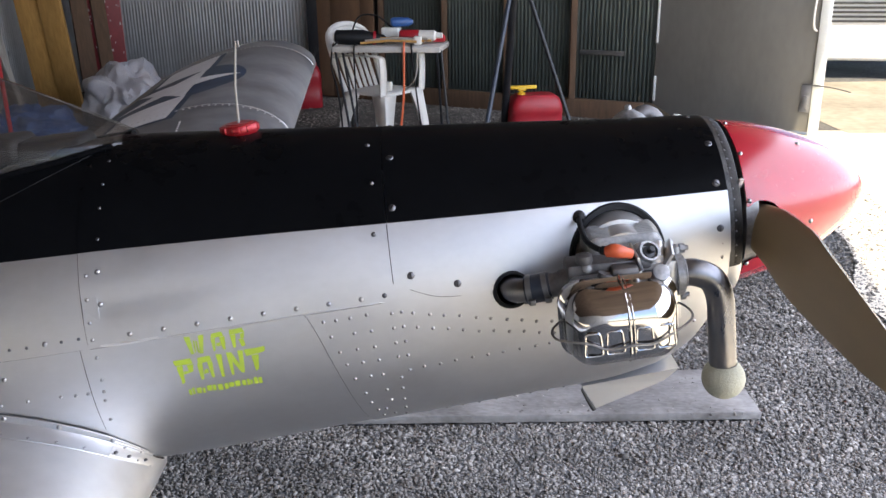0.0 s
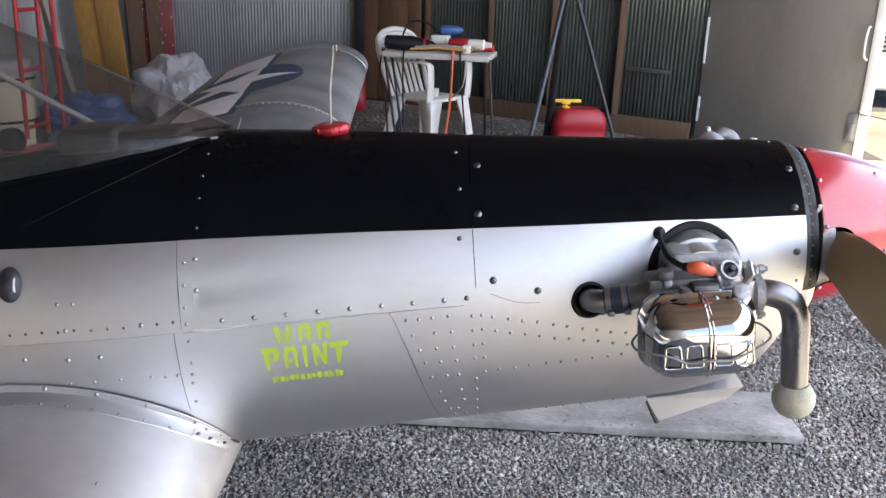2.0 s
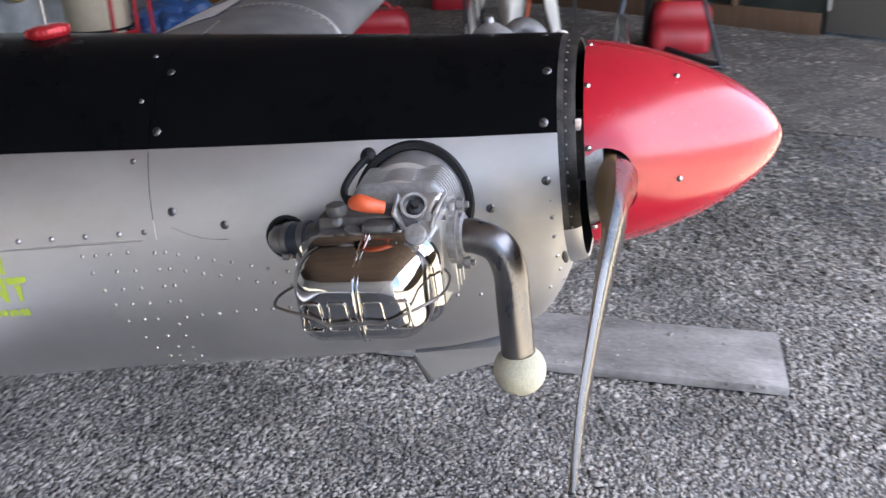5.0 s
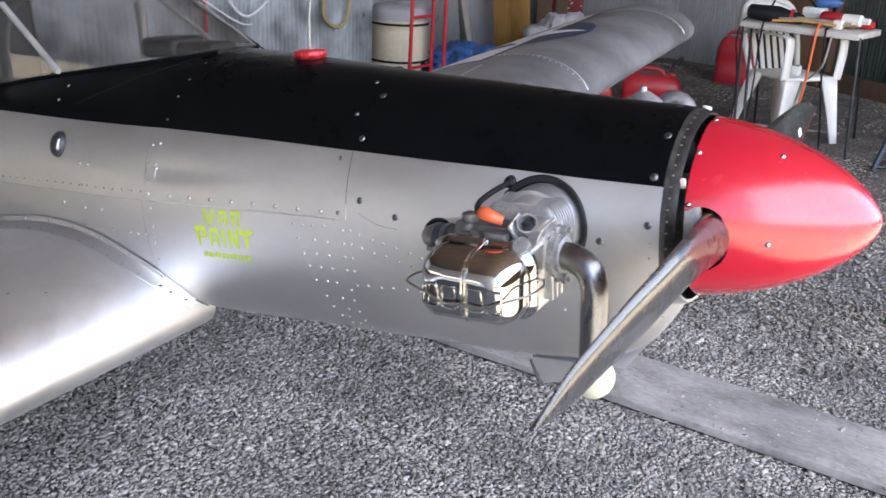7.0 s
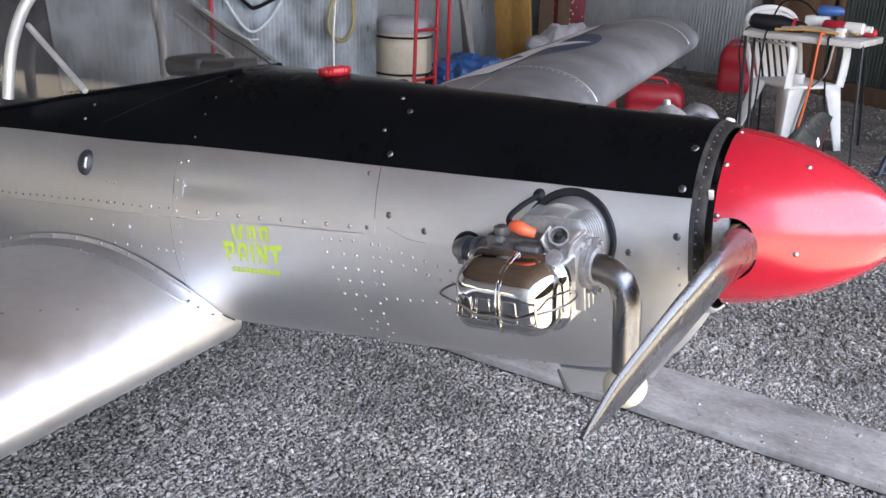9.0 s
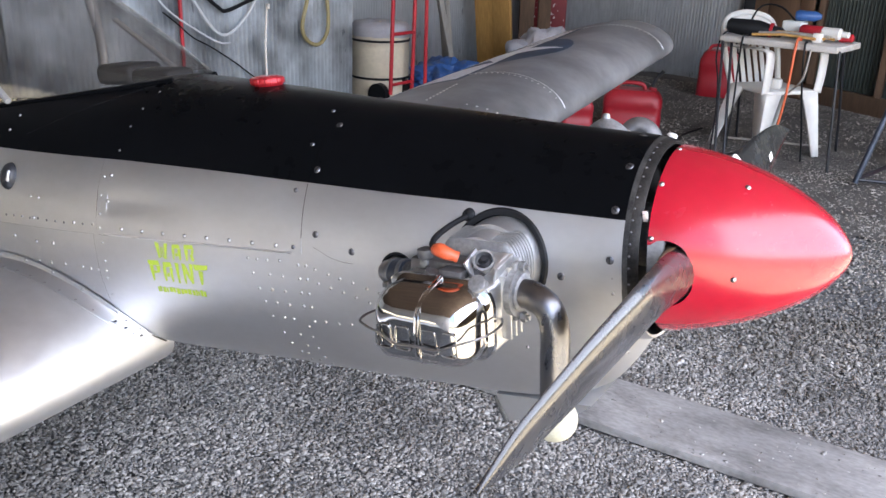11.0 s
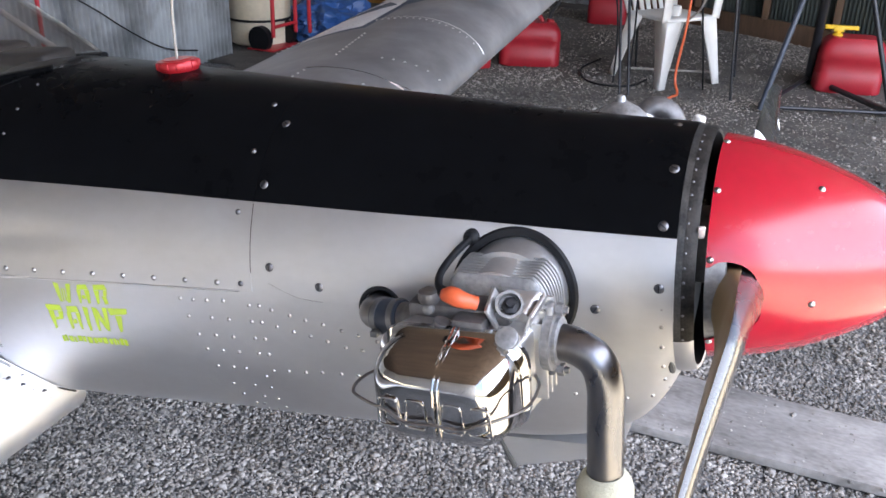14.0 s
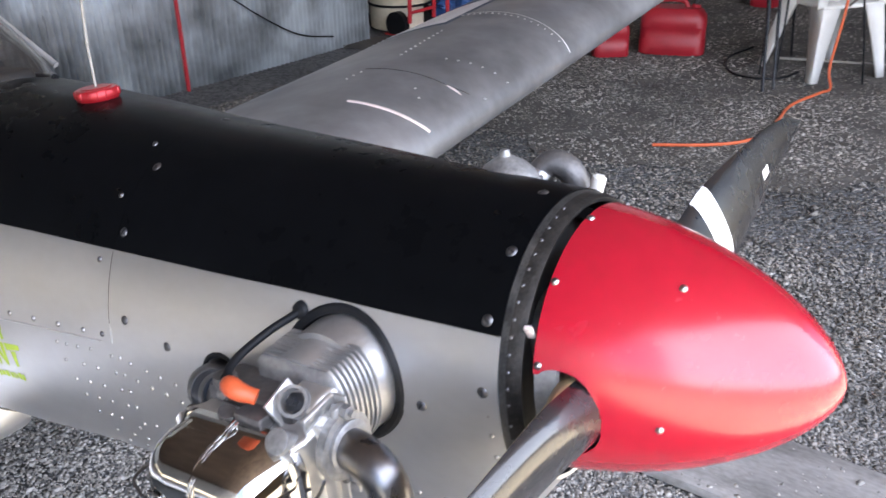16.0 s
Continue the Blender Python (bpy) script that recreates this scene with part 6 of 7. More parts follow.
def garden_chair(m):
    """A one-piece plastic chair: seat, slatted back, arms and four channel legs, facing +x."""
    ch = thing("garden_chair", m, "white one-piece plastic garden chair with slatted back beside the table", "chair")
    bm = bmesh.new()
    box(bm, (-0.17, -0.19, 0.385), (0.185, 0.19, 0.41), 0.012, seg=3)
    part("seat", bm, PLASTIC, ch)
    back = new("backrest")
    back.parent = ch
    bm = bmesh.new()
    tube(bm, smooth_path([(-0.165, -0.185, 0.4), (-0.25, -0.205, 0.62), (-0.31, -0.175, 0.775), (-0.335, 0.0, 0.825), (-0.31, 0.175, 0.775), (-0.25, 0.205, 0.62), (-0.165, 0.185, 0.4)], 6), 0.018, 8)
    part("back_frame", bm, PLASTIC, back)
    for k in range(6):
        y = -0.13 + 0.052 * k
        bm = bmesh.new()
        box(bm, (0, -0.016, -0.004), (0.37, 0.016, 0.004), 0.003, along((-0.168, y, 0.4), (-0.305, y, 0.745)))
        part("slat", bm, PLASTIC, back)
    bm = bmesh.new()
    crest = smooth_path([(-0.29, -0.18, 0.735), (-0.318, -0.1, 0.77), (-0.325, 0.0, 0.78), (-0.318, 0.1, 0.77), (-0.29, 0.18, 0.735)], 5)
    grid(bm, [[q + Vector((0.012, 0, -0.035)), q + Vector((-0.002, 0, 0.0)), q + Vector((-0.012, 0, 0.035))] for q in crest])
    crest_rail = part("crest_rail", bm, PLASTIC, back)
    sol = crest_rail.modifiers.new("wall", "SOLIDIFY")
    sol.thickness = 0.012
    for y in (-0.195, 0.195):
        bm = bmesh.new()
        rows = smooth_path([(-0.25, y, 0.625), (-0.1, y * 1.05, 0.645), (0.1, y * 1.05, 0.65), (0.165, y * 1.04, 0.643), (0.185, y * 1.03, 0.61), (0.187, y * 1.02, 0.5), (0.18, y, 0.39)], 6)
        grid(bm, [[p + Vector((0, -0.030, 0)), p + Vector((0, 0.0, 0.006)), p + Vector((0, 0.030, 0))] for p in rows])
        arm = part("armrest", bm, PLASTIC, ch)
        sol = arm.modifiers.new("wall", "SOLIDIFY")
        sol.thickness = 0.008
    for x, y, fx, fy in ((0.18, -0.185, 0.228, -0.235), (0.18, 0.185, 0.228, 0.235), (-0.155, -0.18, -0.235, -0.23), (-0.155, 0.18, -0.235, 0.23)):
        bm = bmesh.new()
        rows = []
        for k in range(6):
            t = k / 5
            w = 0.115 - 0.095 * t + 0.025 * t * t
            c = Vector((x + (fx - x) * t, y + (fy - y) * t, 0.40 * (1 - t)))
            sx, sy = (1 if x > 0 else -1), (1 if y > 0 else -1)
            rows.append([c + Vector((-sx * w, 0, 0)), c, c + Vector((0, -sy * w, 0))])
        grid(bm, rows)
        leg = part("leg", bm, PLASTIC, ch)
        sol = leg.modifiers.new("wall", "SOLIDIFY")
        sol.thickness = 0.012
    return ch


garden_chair(pose(-0.545, 5.97, 0.0, 0, 0, -35))

# tools on the table
def on_table(x, y):
    return TM @ Vector((x, y, 0.736))


def tool_case():
    bm = bmesh.new()
    lathe(bm, [(0, 0.02), (0.02, 0.045), (0.22, 0.055), (0.30, 0.04), (0.38, 0.03), (0.40, 0.018)], TM @ Matrix.Translation((0.05, 0.12, 0.79)) @ pose(0, 0, 0, 0, 4, 12) @ Matrix.Diagonal((0.85, 1, 1, 1)), 20)
    t = solid("leaf_blower", bm, RUBBER, "black tapered power tool lying on the table", "tool")
    bm = bmesh.new()
    lathe(bm, [(0, 0.026), (0.02, 0.028), (0.021, 0.018)], TM @ Matrix.Translation((0.045, 0.118, 0.79)) @ pose(0, 0, 0, 0, 4, 12), 16)
    part("nozzle", bm, PLASTIC, t, "white tip")
    bm = bmesh.new()
    lathe(bm, [(0, 0.05), (0.018, 0.05)], TM @ Matrix.Translation((0.30, 0.175, 0.772)) @ pose(0, 0, 0, 0, 4, 12), 20)
    part("band", bm, RED_PLASTIC, t, "red band")


tool_case()
bm = bmesh.new()
lathe(bm, [(0, 0.03), (0.01, 0.036), (0.12, 0.036), (0.13, 0.03)], TM @ Matrix.Translation((0.47, 0.22, 0.79)) @ pose(0, 0, 0, 0, 0, -5), 20)
can = solid("spray_can", bm, RED_PLASTIC, "red and white aerosol can lying on the table", "can")
bm = bmesh.new()
lathe(bm, [(0, 0.034), (0.1, 0.034), (0.11, 0.02), (0.15, 0.018)], TM @ Matrix.Translation((0.602, 0.208, 0.79)) @ pose(0, 0, 0, 0, 0, -5), 20)
part("white_end", bm, PLASTIC, can, "white end").matrix_parent_inverse = Matrix.Identity(4)
bm = bmesh.new()
lathe(bm, [(0, 0.025), (0.07, 0.025), (0.08, 0.012)], TM @ Matrix.Translation((0.68, 0.27, 0.765)) @ pose(0, 0, 0, 0, 0, 5), 16)
solid("small_bottle", bm, RED_TUBE, "small red bottle on the table", "bottle")
bm = bmesh.new()
box(bm, (0.575, 0.11, 0.736), (0.625, 0.16, 0.79), 0.006, TM)
solid("plug_adapter", bm, PLASTIC, "white plug adapter on the table", "adapter")
bm = bmesh.new()
box(bm, (0.33, 0.27, 0.736), (0.45, 0.39, 0.835), 0.012, TM, 3)
solid("cardboard_box", bm, PLATE, "small white box on the table", "box")
bm = bmesh.new()
lathe(bm, [(0, 0.024), (0.02, 0.034), (0.12, 0.03), (0.15, 0.014)], TM @ Matrix.Translation((0.39, 0.31, 0.868)) @ pose(0, 0, 0, 0, 0, 20), 16)
solid("blue_drill", bm, TARP, "blue power tool on the table", "tool")
for k in range(5):
    bm = bmesh.new()
    a = TM @ Vector((0.24 + 0.02 * k, 0.06 + 0.05 * k, 0.752 + 0.01 * (k % 3)))
    b = TM @ Vector((0.60 + 0.02 * k, 0.10 + 0.02 * k, 0.758 + 0.012 * (k % 2)))
    tube(bm, [a, a.lerp(b, 0.5) + Vector((0, 0, 0.012)), b], 0.008, 8)
    solid("wooden_stick", bm, WOOD_GREY if k % 2 else WOOD, "thin pale wooden stick among the tools", "stick", "sticks on the table")
bm = bmesh.new()
tube(bm, smooth_path([on_table(0.12, 0.25), on_table(0.18, 0.28) + Vector((0, 0, 0.16)), on_table(0.3, 0.3) + Vector((0, 0, 0.17)), on_table(0.42, 0.3) + Vector((0, 0, 0.08))], 7), 0.006, 8)
solid("black_cable", bm, RUBBER, "looped black cable on the table", "cable")
bm = bmesh.new()
tube(bm, smooth_path([on_table(0.52, 0.1) + Vector((0, 0, 0.01)), on_table(0.535, -0.012) + Vector((0, 0, 0.0)), on_table(0.53, -0.03) - Vector((0, 0, 0.3)), on_table(0.50, -0.03) - Vector((0, 0, 0.6)), (-0.372, 5.59, 0.016), (-0.39, 5.48, 0.014), (-0.44, 5.18, 0.014), (-0.405, 4.87, 0.014), (-0.385, 4.67, 0.014), (-0.44, 4.49, 0.014), (-0.56, 4.36, 0.014), (-0.74, 4.24, 0.014)], 8), 0.0075, 8)
solid("extension_cord", bm, ORANGE_CORD, "orange extension cord hanging from the table to the ground", "cord")
bm = bmesh.new()
tube(bm, smooth_path([on_table(0.6, 0.05), on_table(0.62, -0.015) - Vector((0, 0, 0.06)), on_table(0.6, -0.01) - Vector((0, 0, 0.2)), on_table(0.5, 0.1) - Vector((0, 0, 0.3))], 6), 0.006, 8)
solid("grey_cable", bm, WOOD_GREY, "grey cable hanging under the table", "cable")
for pts in (
    [(0.57, 0.06, 0.74), (0.582, -0.006, 0.735), (0.59, -0.012, 0.62), (0.605, 0.02, 0.42), (0.62, 0.08, 0.2), (0.63, 0.12, 0.012)],
    [(0.085, 0.08, 0.76), (0.058, 0.05, 0.72), (0.05, 0.03, 0.6), (0.085, 0.02, 0.45), (0.11, 0.0, 0.25), (0.12, -0.03, 0.012)],
    [(0.22, 0.05, 0.745), (0.215, -0.008, 0.735), (0.212, -0.012, 0.6), (0.218, -0.015, 0.35), (0.226, -0.06, 0.012)],
):
    bm = bmesh.new()
    tube(bm, smooth_path([TM @ Vector(q) for q in pts], 7), 0.0055, 8)
    solid("black_cable", bm, RUBBER, "thin black cable hanging from the table to the ground", "cable")
bm = bmesh.new()
box(bm, (-0.03, -0.03, 0.411), (0.03, 0.03, 0.47), 0.008, Matrix.Translation((-0.50, 5.88, 0)))
solid("plug_socket", bm, PLASTIC, "small white socket on the chair seat", "socket")
bm = bmesh.new()
tube(bm, smooth_path([(-1.05, 6.3, 0.012), (-1.07, 5.95, 0.012), (-0.95, 5.66, 0.012), (-0.80, 5.58, 0.012), (-0.66, 5.66, 0.012), (-0.62, 5.85, 0.012)], 7), 0.006, 8)
solid("black_cable", bm, RUBBER, "black cable lying on the gravel", "cable")


def fuel_can(m, label, w=0.36, d=0.2, h=0.33, cap=RED_PLASTIC, spout=True, arched=False):
    """A moulded jerry can: waisted body, handle, cap and spout."""
    c = thing("fuel_can", m, label, "fuel can", "fuel cans")
    bm = bmesh.new()
    rows = []
    for z, f in ((0.0, 0.93), (0.012, 1.0), (h * 0.35, 1.0), (h * 0.36, 0.985), (h * 0.6, 0.985), (h * 0.61, 1.0), (h * 0.8, 0.98), (h * 0.93, 0.86), (h, 0.7)):
        row = []
        for k in range(24):
            t = 2 * math.pi * k / 24
            e = 0.35
            row.append((w / 2 * f * math.copysign(abs(math.cos(t)) ** e, math.cos(t)), d / 2 * f * math.copysign(abs(math.sin(t)) ** e, math.sin(t)), z))
        rows.append(row)
    vs = grid(bm, rows, close_v=True)
    bm.faces.new(vs[-1])
    bm.faces.new(list(reversed(vs[0])))
    part("body", bm, RED_PLASTIC, c)
    if arched:
        # A flat black disc paints the shade in the grip's hollow.
        bm = bmesh.new()
        lathe(bm, [(0, 0.002), (0.001, 0.05), (0.006, 0.055), (0.008, 0.05)], Matrix.Translation((0.02, -0.02, h * 0.965)) @ Matrix.Diagonal((1.1, 0.7, 1, 1)) @ pose(0, 0, 0, 0, -90, 0), 20)
        part("grip_shade_disc", bm, RUBBER, c, "black disc painted for the shade under the moulded grip")
        bm = bmesh.new()
        lathe(bm, [(0, 0.03), (0.022, 0.03), (0.026, 0.016), (0.05, 0.015)], Matrix.Translation((-w * 0.26, 0, h * 0.965)) @ pose(0, 0, 0, 0, -90, 0), 18)
        part("cap", bm, cap, c, "yellow screw cap")
        bm = bmesh.new()
        box(bm, (-0.08, -0.016, 0), (0.11, 0.016, 0.024), 0.006, pose(-w * 0.26, 0, h + 0.036, 0, 0, 0), 3)
        box(bm, (-0.03, -0.022, -0.012), (0.03, 0.022, 0.012), 0.005, pose(-w * 0.26, 0, h + 0.036, 0, 0, 0), 2)
        part("spout", bm, cap, c, "yellow pouring spout lying across the cap")
        return c
    bm = bmesh.new()
    tube(bm, smooth_path([(-w * 0.3, 0, h * 0.95), (-w * 0.22, 0, h + 0.035), (w * 0.12, 0, h + 0.035), (w * 0.2, 0, h * 0.95)], 5), 0.014, 10)
    part("handle", bm, RED_PLASTIC, c)
    bm = bmesh.new()
    lathe(bm, [(0, 0.024), (0.03, 0.026), (0.045, 0.026), (0.046, 0.015)], Matrix.Translation((w * 0.3, 0, h * 0.9)) @ pose(0, 0, 0, 0, -80, 0), 18)
    part("cap", bm, cap, c)
    if spout:
        bm = bmesh.new()
        tube(bm, smooth_path([(w * 0.3, 0, h + 0.02), (w * 0.34, 0, h + 0.07), (w * 0.46, 0, h + 0.13)], 4), 0.012, 10)
        part("spout", bm, TUBE_BLACK if cap is RED_PLASTIC else cap, c)
    return c


fuel_can(pose(0.495, 6.27, 0, 0, 0, 12), "red plastic fuel can with yellow spout beside the tripod", 0.375, 0.24, 0.325, YELLOW, False, True)
fuel_can(pose(-1.44, 5.95, 0, 0, 0, 22), "bright red fuel can on the gravel under the wing tip", 0.40, 0.24, 0.28)
fuel_can(pose(-1.72, 5.66, 0, 0, 0, 40), "small red fuel can on the gravel under the wing", 0.22, 0.16, 0.22)
fuel_can(pose(-1.44, 7.75, 0, 0, 0, 15), "dark red fuel can with black spout by the wall", 0.32, 0.22, 0.38)

# tripod stand: two dark legs and a blue-grey one under a head, with a base bar
tri = thing("tripod_stand", pose(0.35, 5.82, 0), "steel tripod stand with black and slate-blue legs and base bars", "stand")
FEET = [(-0.24, -0.36, 0.015), (-0.071, 0.517, 0.02), (0.413, -0.127, 0.012)]
for foot, mat, r in zip(FEET, (TUBE_BLUE, TUBE_BLACK, TUBE_BLACK), (0.0165, 0.027, 0.014)):
    bm = bmesh.new()
    tube(bm, [foot, (foot[0] * 0.06 - 0.01, foot[1] * 0.06, 1.17)], r, 10)
    part("leg", bm, mat, tri)
for a, b, r in ((0, 1, 0.013), (1, 2, 0.017), (0, 2, 0.011)):
    bm = bmesh.new()
    tube(bm, [Vector(FEET[a]) + Vector((0, 0, 0.02)), Vector(FEET[b]) + Vector((0, 0, 0.02))], r, 8)
    part("base_bar", bm, TUBE_BLACK, tri)
bm = bmesh.new()
lathe(bm, [(0, 0.05), (0.08, 0.05), (0.1, 0.03)], Matrix.Translation((0.01, 0, 1.2)) @ pose(0, 0, 0, 0, -90, 0), 16)
part("head", bm, TUBE_BLACK, tri)

# drum on a red hand truck, by the left wall
drum = thing("plastic_drum", pose(-3.37, 5.60, 0.004) @ Matrix.Diagonal((1.10, 1.10, 0.93, 1)), "cream plastic drum with black straps beside a hand truck", "drum")
bm = bmesh.new()
lathe(bm, [(0.0, 0.175), (0.015, 0.195), (0.16, 0.2), (0.18, 0.194), (0.2, 0.2), (0.42, 0.2), (0.44, 0.194), (0.46, 0.2), (0.56, 0.197), (0.60, 0.185), (0.615, 0.17), (0.605, 0.15)], pose(0, 0, 0, 0, -90, 0), 40)
part("body", bm, DRUM, drum)
for z in (0.475, 0.18):
    bm = bmesh.new()
    lathe(bm, [(z, 0.198), (z, 0.205), (z + 0.018, 0.205), (z + 0.018, 0.198)], pose(0, 0, 0, 0, -90, 0), 40, cap=False)
    part("strap", bm, RUBBER, drum, "black strap")
bm = bmesh.new()
rows = []
for z, r in ((0.515, 0.203), (0.57, 0.204), (0.6, 0.197), (0.622, 0.17), (0.625, 0.1), (0.62, 0.02)):
    rows.append([(r * math.cos(t) * (1 + 0.02 * noise.noise((3 * math.cos(t), 3 * math.sin(t), z * 9))), r * math.sin(t), z + 0.012 * noise.noise((4 * math.cos(t), 4 * math.sin(t), z * 5))) for t in (2 * math.pi * k / 40 for k in range(40))])
grid(bm, rows, close_v=True)
bmesh.ops.recalc_face_normals(bm, faces=bm.faces)
part("bag_cover", bm, SACK, drum, "crumpled pale plastic bag over the top")
truck = thing("hand_truck", pose(-3.07, 5.48, 0, 0, 0, 0), "red tubular steel hand truck standing by the drum", "hand truck")
for y in (-0.13, 0.13):
    bm = bmesh.new()
    tube(bm, [(0, y, 0.1), (0.02, y, 1.25)], 0.015, 10)
    part("rail", bm, RED_TUBE, truck)
    bm = bmesh.new()
    lathe(bm, [(-0.025, 0.05), (-0.025, 0.085), (0.025, 0.085), (0.025, 0.05)], Matrix.Translation((-0.1, y * 1.1, 0.085)) @ pose(0, 0, 0, 0, 0, 90), 24)
    part("wheel", bm, RUBBER, truck)
for z in (0.17, 0.53, 0.9, 1.25):
    bm = bmesh.new()
    tube(bm, [(0.01, -0.13, z), (0.01, 0.13, z)], 0.012, 8)
    part("crossbar", bm, RED_TUBE, truck)
bm = bmesh.new()
tube(bm, [(0.10, 0.16, 0.1), (0.09, 0.16, 1.25)], 0.014, 8)
part("rear_rail", bm, RED_TUBE, truck)
bm = bmesh.new()
box(bm, (-0.2, -0.17, 0.01), (0.02, 0.17, 0.018), 0.002)
part("toe_plate", bm, RED_TUBE, truck)

# planks, boards and sacks in the corner
for x0, y0, x1, y1, w, mat, lab in ((-3.65, 7.62, -3.65, 7.22, 0.20, WOOD, "yellow pine plank leaning on the wall"), (-3.45, 7.60, -3.45, 7.20, 0.19, WOOD, "yellow pine plank leaning on the wall"), (-3.50, 6.75, -3.57, 6.4, 0.10, WOOD_GREY, "grey weathered board leaning on the wall"), (-3.34, 6.6, -3.57, 6.05, 0.05, WOOD_GREY, "grey weathered lath leaning on the wall"), (-3.37, 7.85, -3.52, 8.05, 0.14, WOOD_RAW, "dark brown board leaning on the wall"), (-3.25, 7.98, -3.42, 8.2, 0.12, WOOD_RAW, "dark brown board leaning on the wall")):
    beam((x0, y0, 0.0), (x1, y1, 2.3), w, 0.045, mat, "leaning_plank", lab, "plank")
bm = bmesh.new()
RP = along((-3.60, 8.27, 0), (-3.25, 8.42, 0))
box(bm, (0, -0.02, 0.0), (0.38, 0.02, 2.4), 0.004, RP)
rp = solid("red_panel", bm, RED_OLD, "old dark red board with chipped paint against the wall", "board")
bm = bmesh.new()
rng = random.Random(8)
for k in range(110):
    x, z, r = 0.17 + rng.gauss(0, 0.08), rng.uniform(0.35, 1.2), rng.uniform(0.002, 0.011)
    x = min(0.36, max(0.02, x))
    pts = [RP @ Vector((x + r * math.cos(t) * rng.uniform(0.5, 1.1), -0.0225, z + 1.7 * r * math.sin(t) * rng.uniform(0.5, 1.2))) for t in (2 * math.pi * j / 7 for j in range(7))]
    bm.faces.new([bm.verts.new(p) for p in pts])
chips = part("paint_chips", bm, CHIP, rp, "patches where the red paint has chipped off", smooth=False)
tagged(chips, kind="stuff")


def heap(name, centre, size, mat, label, category, seed, rough=0.35):
    """A crumpled heap of sheet."""
    bm = bmesh.new()
    bmesh.ops.create_icosphere(bm, subdivisions=5, radius=1)
    for v in bm.verts:
        d = v.co.normalized()
        n1 = noise.noise(d * 2.2 + Vector((seed, 0, 0)))
        n2 = abs(noise.noise(d * 5 + Vector((0, seed, 0))))
        n3 = abs(noise.noise(d * 11 + Vector((0, 0, seed))))
        fold = abs(noise.noise(Vector((d.x * 3.2 + seed, d.y * 3.2, d.z * 1.1))))
        v.co = d * (1 + rough * n1 - rough * 0.5 * n2 - rough * 0.12 * n3 - rough * 0.7 * fold)
        v.co = Vector((v.co.x * size[0], v.co.y * size[1], max(0.0, v.co.z * size[2] + size[2] * 0.55)))
    bmesh.ops.translate(bm, vec=centre, verts=bm.verts)
    return solid(name, bm, mat, label, category)


heap("blue_tarp", (-3.04, 6.0, 0.0), (0.36, 0.34, 0.20), TARP, "crumpled blue tarpaulin heaped by the wall", "tarpaulin", 3.1)
heap("plastic_sack", (-2.66, 6.9, 0.0), (0.36, 0.30, 0.34), SACK, "crumpled pale grey plastic sack full of scrap", "sack", 7.7, 0.26)

# hoses, cables and a red pipe on the partition
WX = -3.276
bm = bmesh.new()
tube(bm, smooth_path([(WX + 0.03, 4.72, 1.03), (WX + 0.04, 4.67, 0.818), (WX + 0.04, 4.61, 0.613), (WX + 0.04, 4.67, 0.516), (WX + 0.04, 4.78, 0.494), (WX + 0.04, 4.86, 0.591), (WX + 0.04, 4.85, 0.796), (WX + 0.03, 4.79, 1.06)], 7), 0.013, 10)
solid("coiled_hose", bm, HOSE, "yellowed hose loop hanging on the wall", "hose")
for pts, r, mat in (
    ([(3.64, 0.98), (3.75, 0.786), (3.92, 0.613), (4.09, 0.678), (4.24, 0.872), (4.29, 1.2)], 0.010, WHITE_CABLE),
    ([(3.51, 0.764), (3.6, 0.699), (3.71, 0.613), (3.84, 0.548), (4.02, 0.44), (4.18, 0.332), (4.4, 0.202), (4.56, 0.138), (4.78, 0.0944)], 0.0045, RUBBER),
    ([(3.4, 0.958), (3.53, 0.786), (3.75, 0.645), (3.9, 0.57), (3.99, 0.559)], 0.006, WHITE_CABLE),
    ([(3.7, 1.09), (3.77, 0.894), (3.92, 0.764), (3.99, 0.753), (4.14, 0.796), (4.27, 0.829)], 0.012, RUBBER),
):
    bm = bmesh.new()
    tube(bm, smooth_path([(WX + 0.035, y, z) for y, z in pts], 7), r, 8)
    solid("wall_cable", bm, mat, "cable drooping along the wall", "cable")
bm = bmesh.new()
tube(bm, [(WX + 0.025, 3.64, 0.0), (WX + 0.025, 3.64, 2.49)], 0.011, 8)
solid("wall_pipe", bm, RED_TUBE, "thin red pipe on the wall", "pipe")

# ---- outside: the front of a white van with a plate ----
van = thing("van", along((3.2, 9.6, 0), (5.0, 9.2, 0)), "front of a white van parked outside the hangar", "van")
bm = bmesh.new()
box(bm, (-0.3, 0.0, 0.32), (1.7, 2.6, 1.0), 0.08, seg=4)
box(bm, (-0.2, 0.5, 0.95), (1.6, 2.6, 1.9), 0.15, seg=4)
part("body", bm, CAR_WHITE, van)
bm = bmesh.new()
box(bm, (-0.34, -0.1, 0.18), (1.74, 0.12, 0.42), 0.04, seg=3)
part("bumper", bm, CAR_WHITE, van, "white bumper")
for k in range(6):
    bm = bmesh.new()
    box(bm, (0.05, -0.02, 0.56 + 0.045 * k), (1.1, 0.01, 0.583 + 0.045 * k), 0.004)
    part("grille_bar", bm, CAR_DARK, van)
for x in (-0.18, 1.25):
    bm = bmesh.new()
    box(bm, (x, -0.03, 0.56), (x + 0.2, 0.0, 0.78), 0.02)
    part("headlight", bm, CHROME, van)
bm = bmesh.new()
box(bm, (0.2, -0.125, 0.2), (0.53, -0.108, 0.34), 0.004)
plate = part("number_plate", bm, PLATE, van)
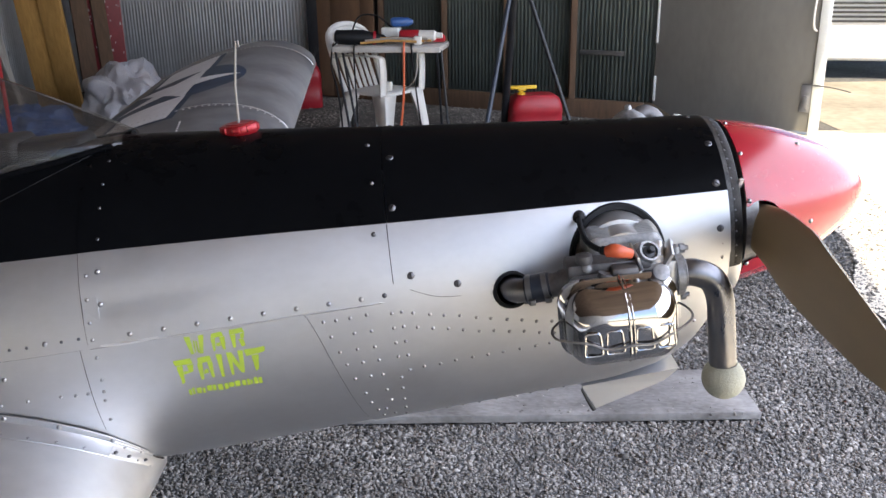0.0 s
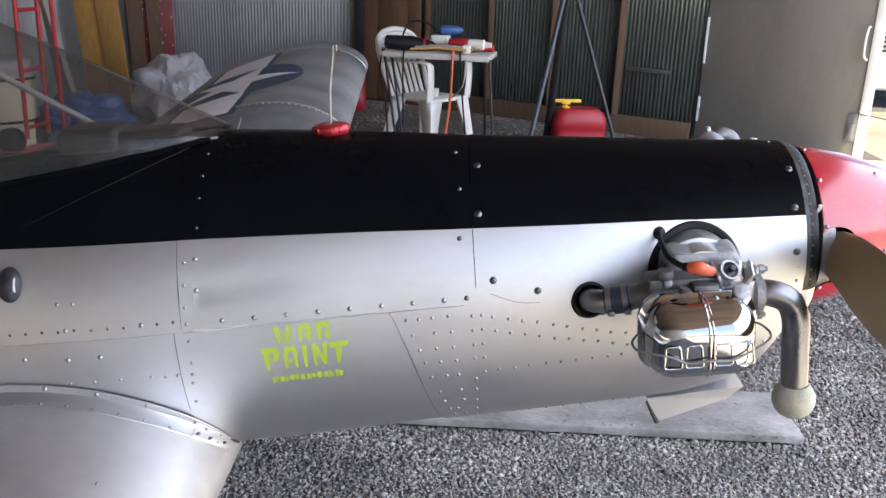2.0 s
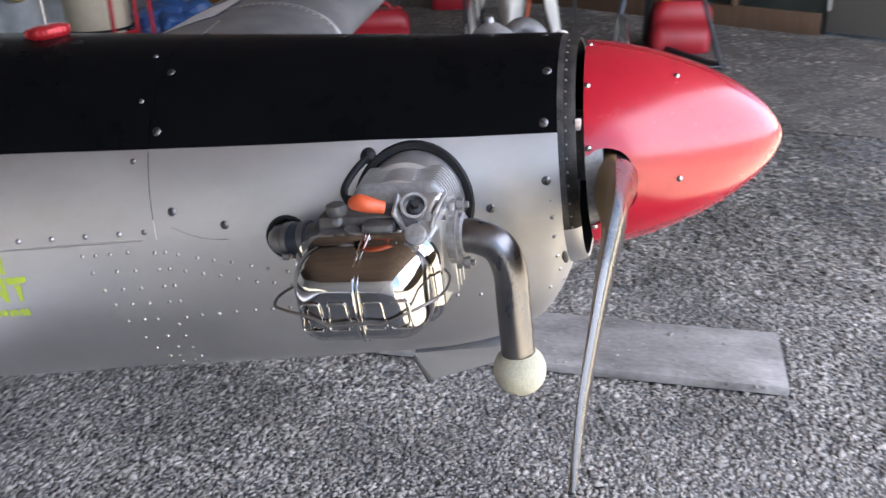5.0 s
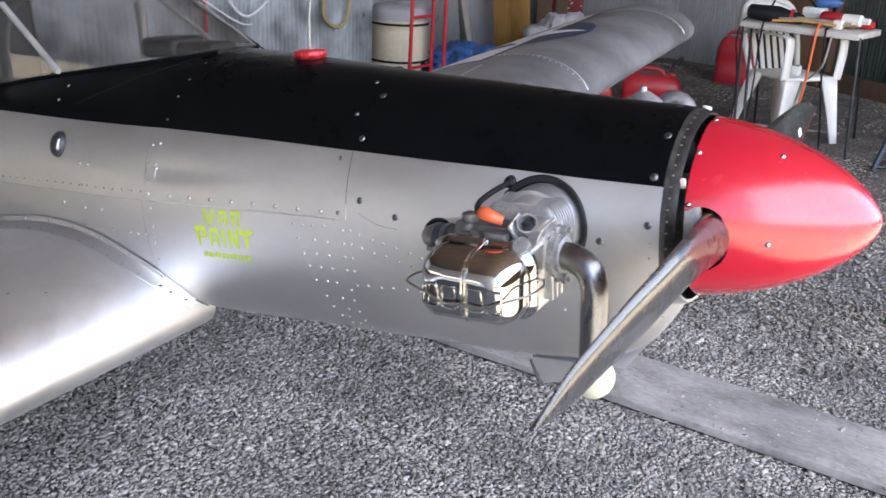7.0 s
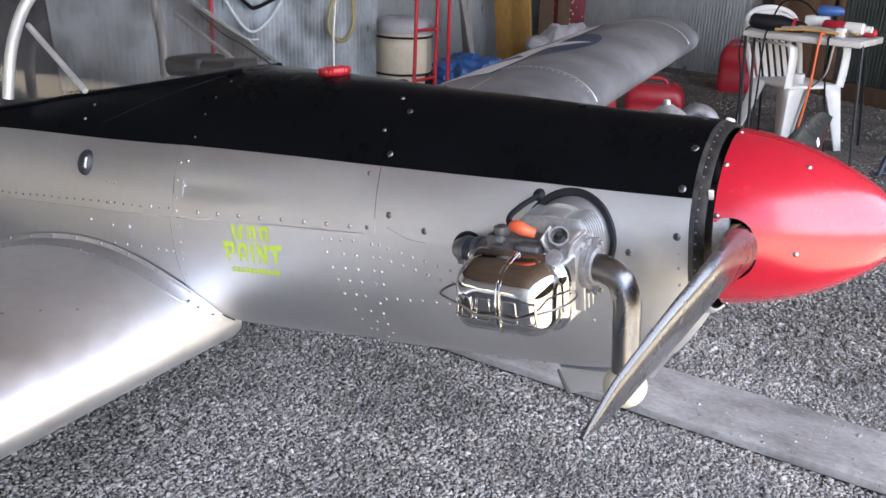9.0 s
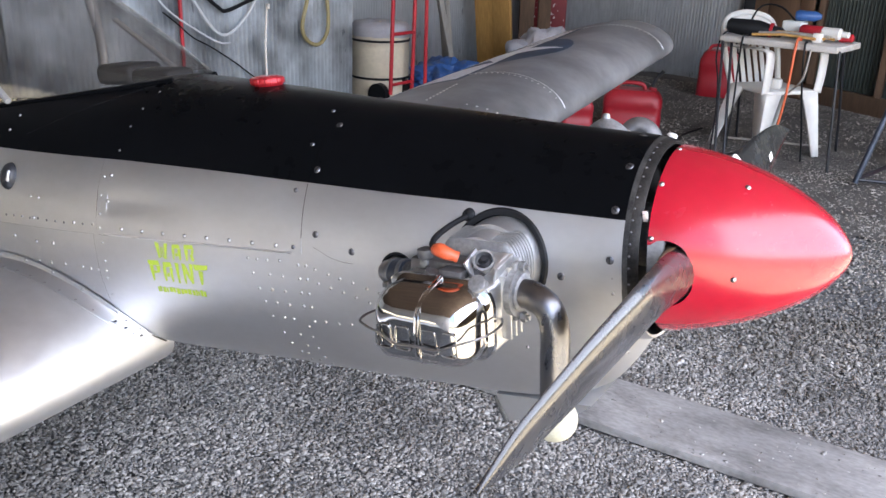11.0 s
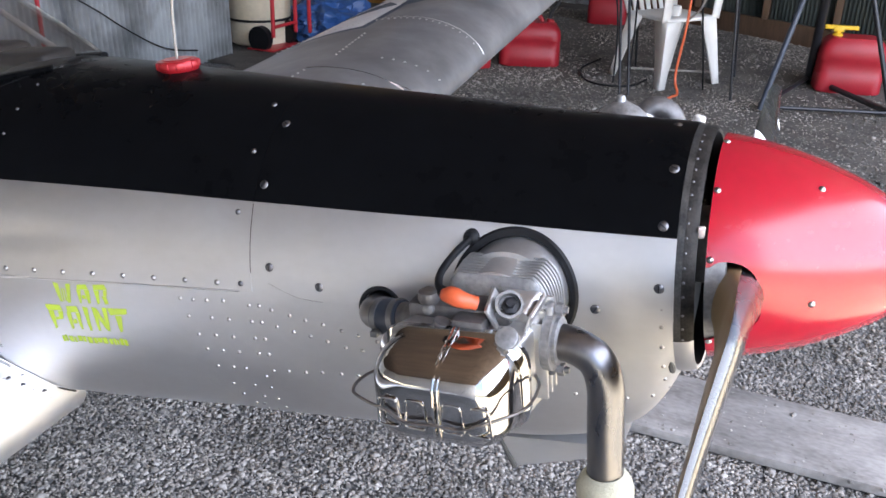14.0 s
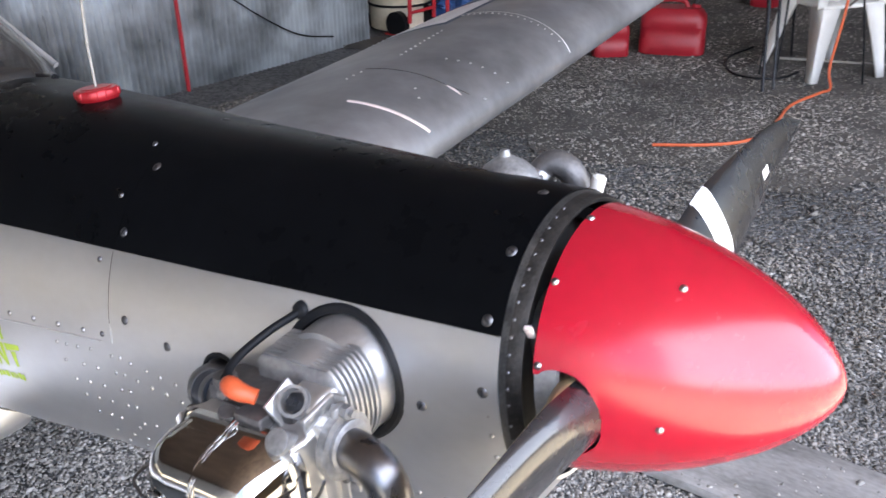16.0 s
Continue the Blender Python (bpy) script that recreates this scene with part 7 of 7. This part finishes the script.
for k in range(6):
    bm = bmesh.new()
    box(bm, (0.225 + 0.05 * k, -0.13, 0.23), (0.26 + 0.05 * k, -0.1255, 0.31))
    part("plate_bar", bm, PLATE_INK, plate)
for x in (-0.1, 1.5):
    bm = bmesh.new()
    lathe(bm, [(-0.1, 0.2), (-0.1, 0.31), (0.1, 0.31), (0.1, 0.2)], Matrix.Translation((x, 0.55, 0.31)), 24)
    part("wheel", bm, RUBBER, van)

# ---- loose stones over the ground that the camera passes ----
def stones(count, xr, yr, size, seed, keep=None, raised=0.0, mat=GRAVEL):
    """Crushed stones as one mesh: lumpy octahedra, each turned and sized at random."""
    g = np.random.default_rng(seed)
    base = np.array([(1, 0, 0), (-1, 0, 0), (0, 1, 0), (0, -1, 0), (0, 0, 1), (0, 0, -1)], float)
    tri = np.array([(0, 2, 4), (2, 1, 4), (1, 3, 4), (3, 0, 4), (2, 0, 5), (1, 2, 5), (3, 1, 5), (0, 3, 5)])
    at = np.stack([g.uniform(*xr, count), g.uniform(*yr, count), g.uniform(0.0, 0.45, count)], 1)
    if keep is not None:
        at = at[keep(at)]
    n = len(at)
    q = g.normal(size=(n, 4))
    q /= np.linalg.norm(q, axis=1)[:, None]
    w, x, y, z = q.T
    R = np.stack([1 - 2 * (y * y + z * z), 2 * (x * y - z * w), 2 * (x * z + y * w), 2 * (x * y + z * w), 1 - 2 * (x * x + z * z), 2 * (y * z - x * w), 2 * (x * z - y * w), 2 * (y * z + x * w), 1 - 2 * (x * x + y * y)], 1).reshape(n, 3, 3)
    r = size * g.lognormal(-0.05, 0.35, n)
    shape = base[None] * g.uniform(0.65, 1.15, (n, 6, 3)) + g.uniform(-0.22, 0.22, (n, 6, 3))
    shape *= g.uniform(0.6, 1.4, (n, 1, 3))
    v = np.einsum("nij,nkj->nki", R, shape * r[:, None, None])
    v[..., 2] *= 0.6
    v += np.stack([at[:, 0], at[:, 1], (at[:, 2] - 0.15) * r - 0.004 + raised], 1)[:, None, :]
    f = (tri[None] + 6 * np.arange(n)[:, None, None]).reshape(-1)
    me = bpy.data.meshes.new("gravel_stones")
    me.vertices.add(6 * n)
    me.vertices.foreach_set("co", v.reshape(-1).astype(np.float32))
    me.loops.add(len(f))
    me.loops.foreach_set("vertex_index", f.astype(np.int32))
    me.polygons.add(8 * n)
    me.polygons.foreach_set("loop_start", np.arange(0, len(f), 3, dtype=np.int32))
    me.polygons.foreach_set("loop_total", np.full(8 * n, 3, dtype=np.int32))
    me.update(calc_edges=True)
    me.materials.append(mat)
    return tagged(new("gravel_stones", me), "loose grey crushed stones", "gravel", kind="stuff")


off_plank = lambda a: ~((a[:, 0] > -0.64) & (a[:, 0] < 0.9) & (abs(a[:, 1] - 2.365 - 0.04 * a[:, 0]) < 0.13))  # noqa: E731
fade = np.random.default_rng(6)
stones(245000, (-1.35, 1.75), (0.75, 3.6), 0.0047, 11, lambda a: off_plank(a) & (fade.random(len(a)) < np.clip((3.75 - a[:, 1]) / 0.9, 0.0, 1.0)))
thin = np.random.default_rng(5)


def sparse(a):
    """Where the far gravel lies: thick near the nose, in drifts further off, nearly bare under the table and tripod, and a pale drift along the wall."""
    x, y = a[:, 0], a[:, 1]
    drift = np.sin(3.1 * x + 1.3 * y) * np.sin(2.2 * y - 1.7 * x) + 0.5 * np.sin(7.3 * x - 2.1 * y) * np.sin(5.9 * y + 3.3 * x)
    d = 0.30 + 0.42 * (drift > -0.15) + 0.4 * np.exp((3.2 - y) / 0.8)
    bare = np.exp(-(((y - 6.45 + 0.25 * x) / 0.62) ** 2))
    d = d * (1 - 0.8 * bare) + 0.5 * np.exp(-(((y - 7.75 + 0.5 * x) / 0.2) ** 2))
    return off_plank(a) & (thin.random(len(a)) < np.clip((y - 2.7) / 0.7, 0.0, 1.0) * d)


stones(225000, (-2.9, 2.2), (2.7, 8.3), 0.0058, 12, sparse, raised=0.007, mat=GRAVEL_DARK)
stones(900, (-0.6, 0.85), (2.25, 2.5), 0.0036, 14, raised=0.028)
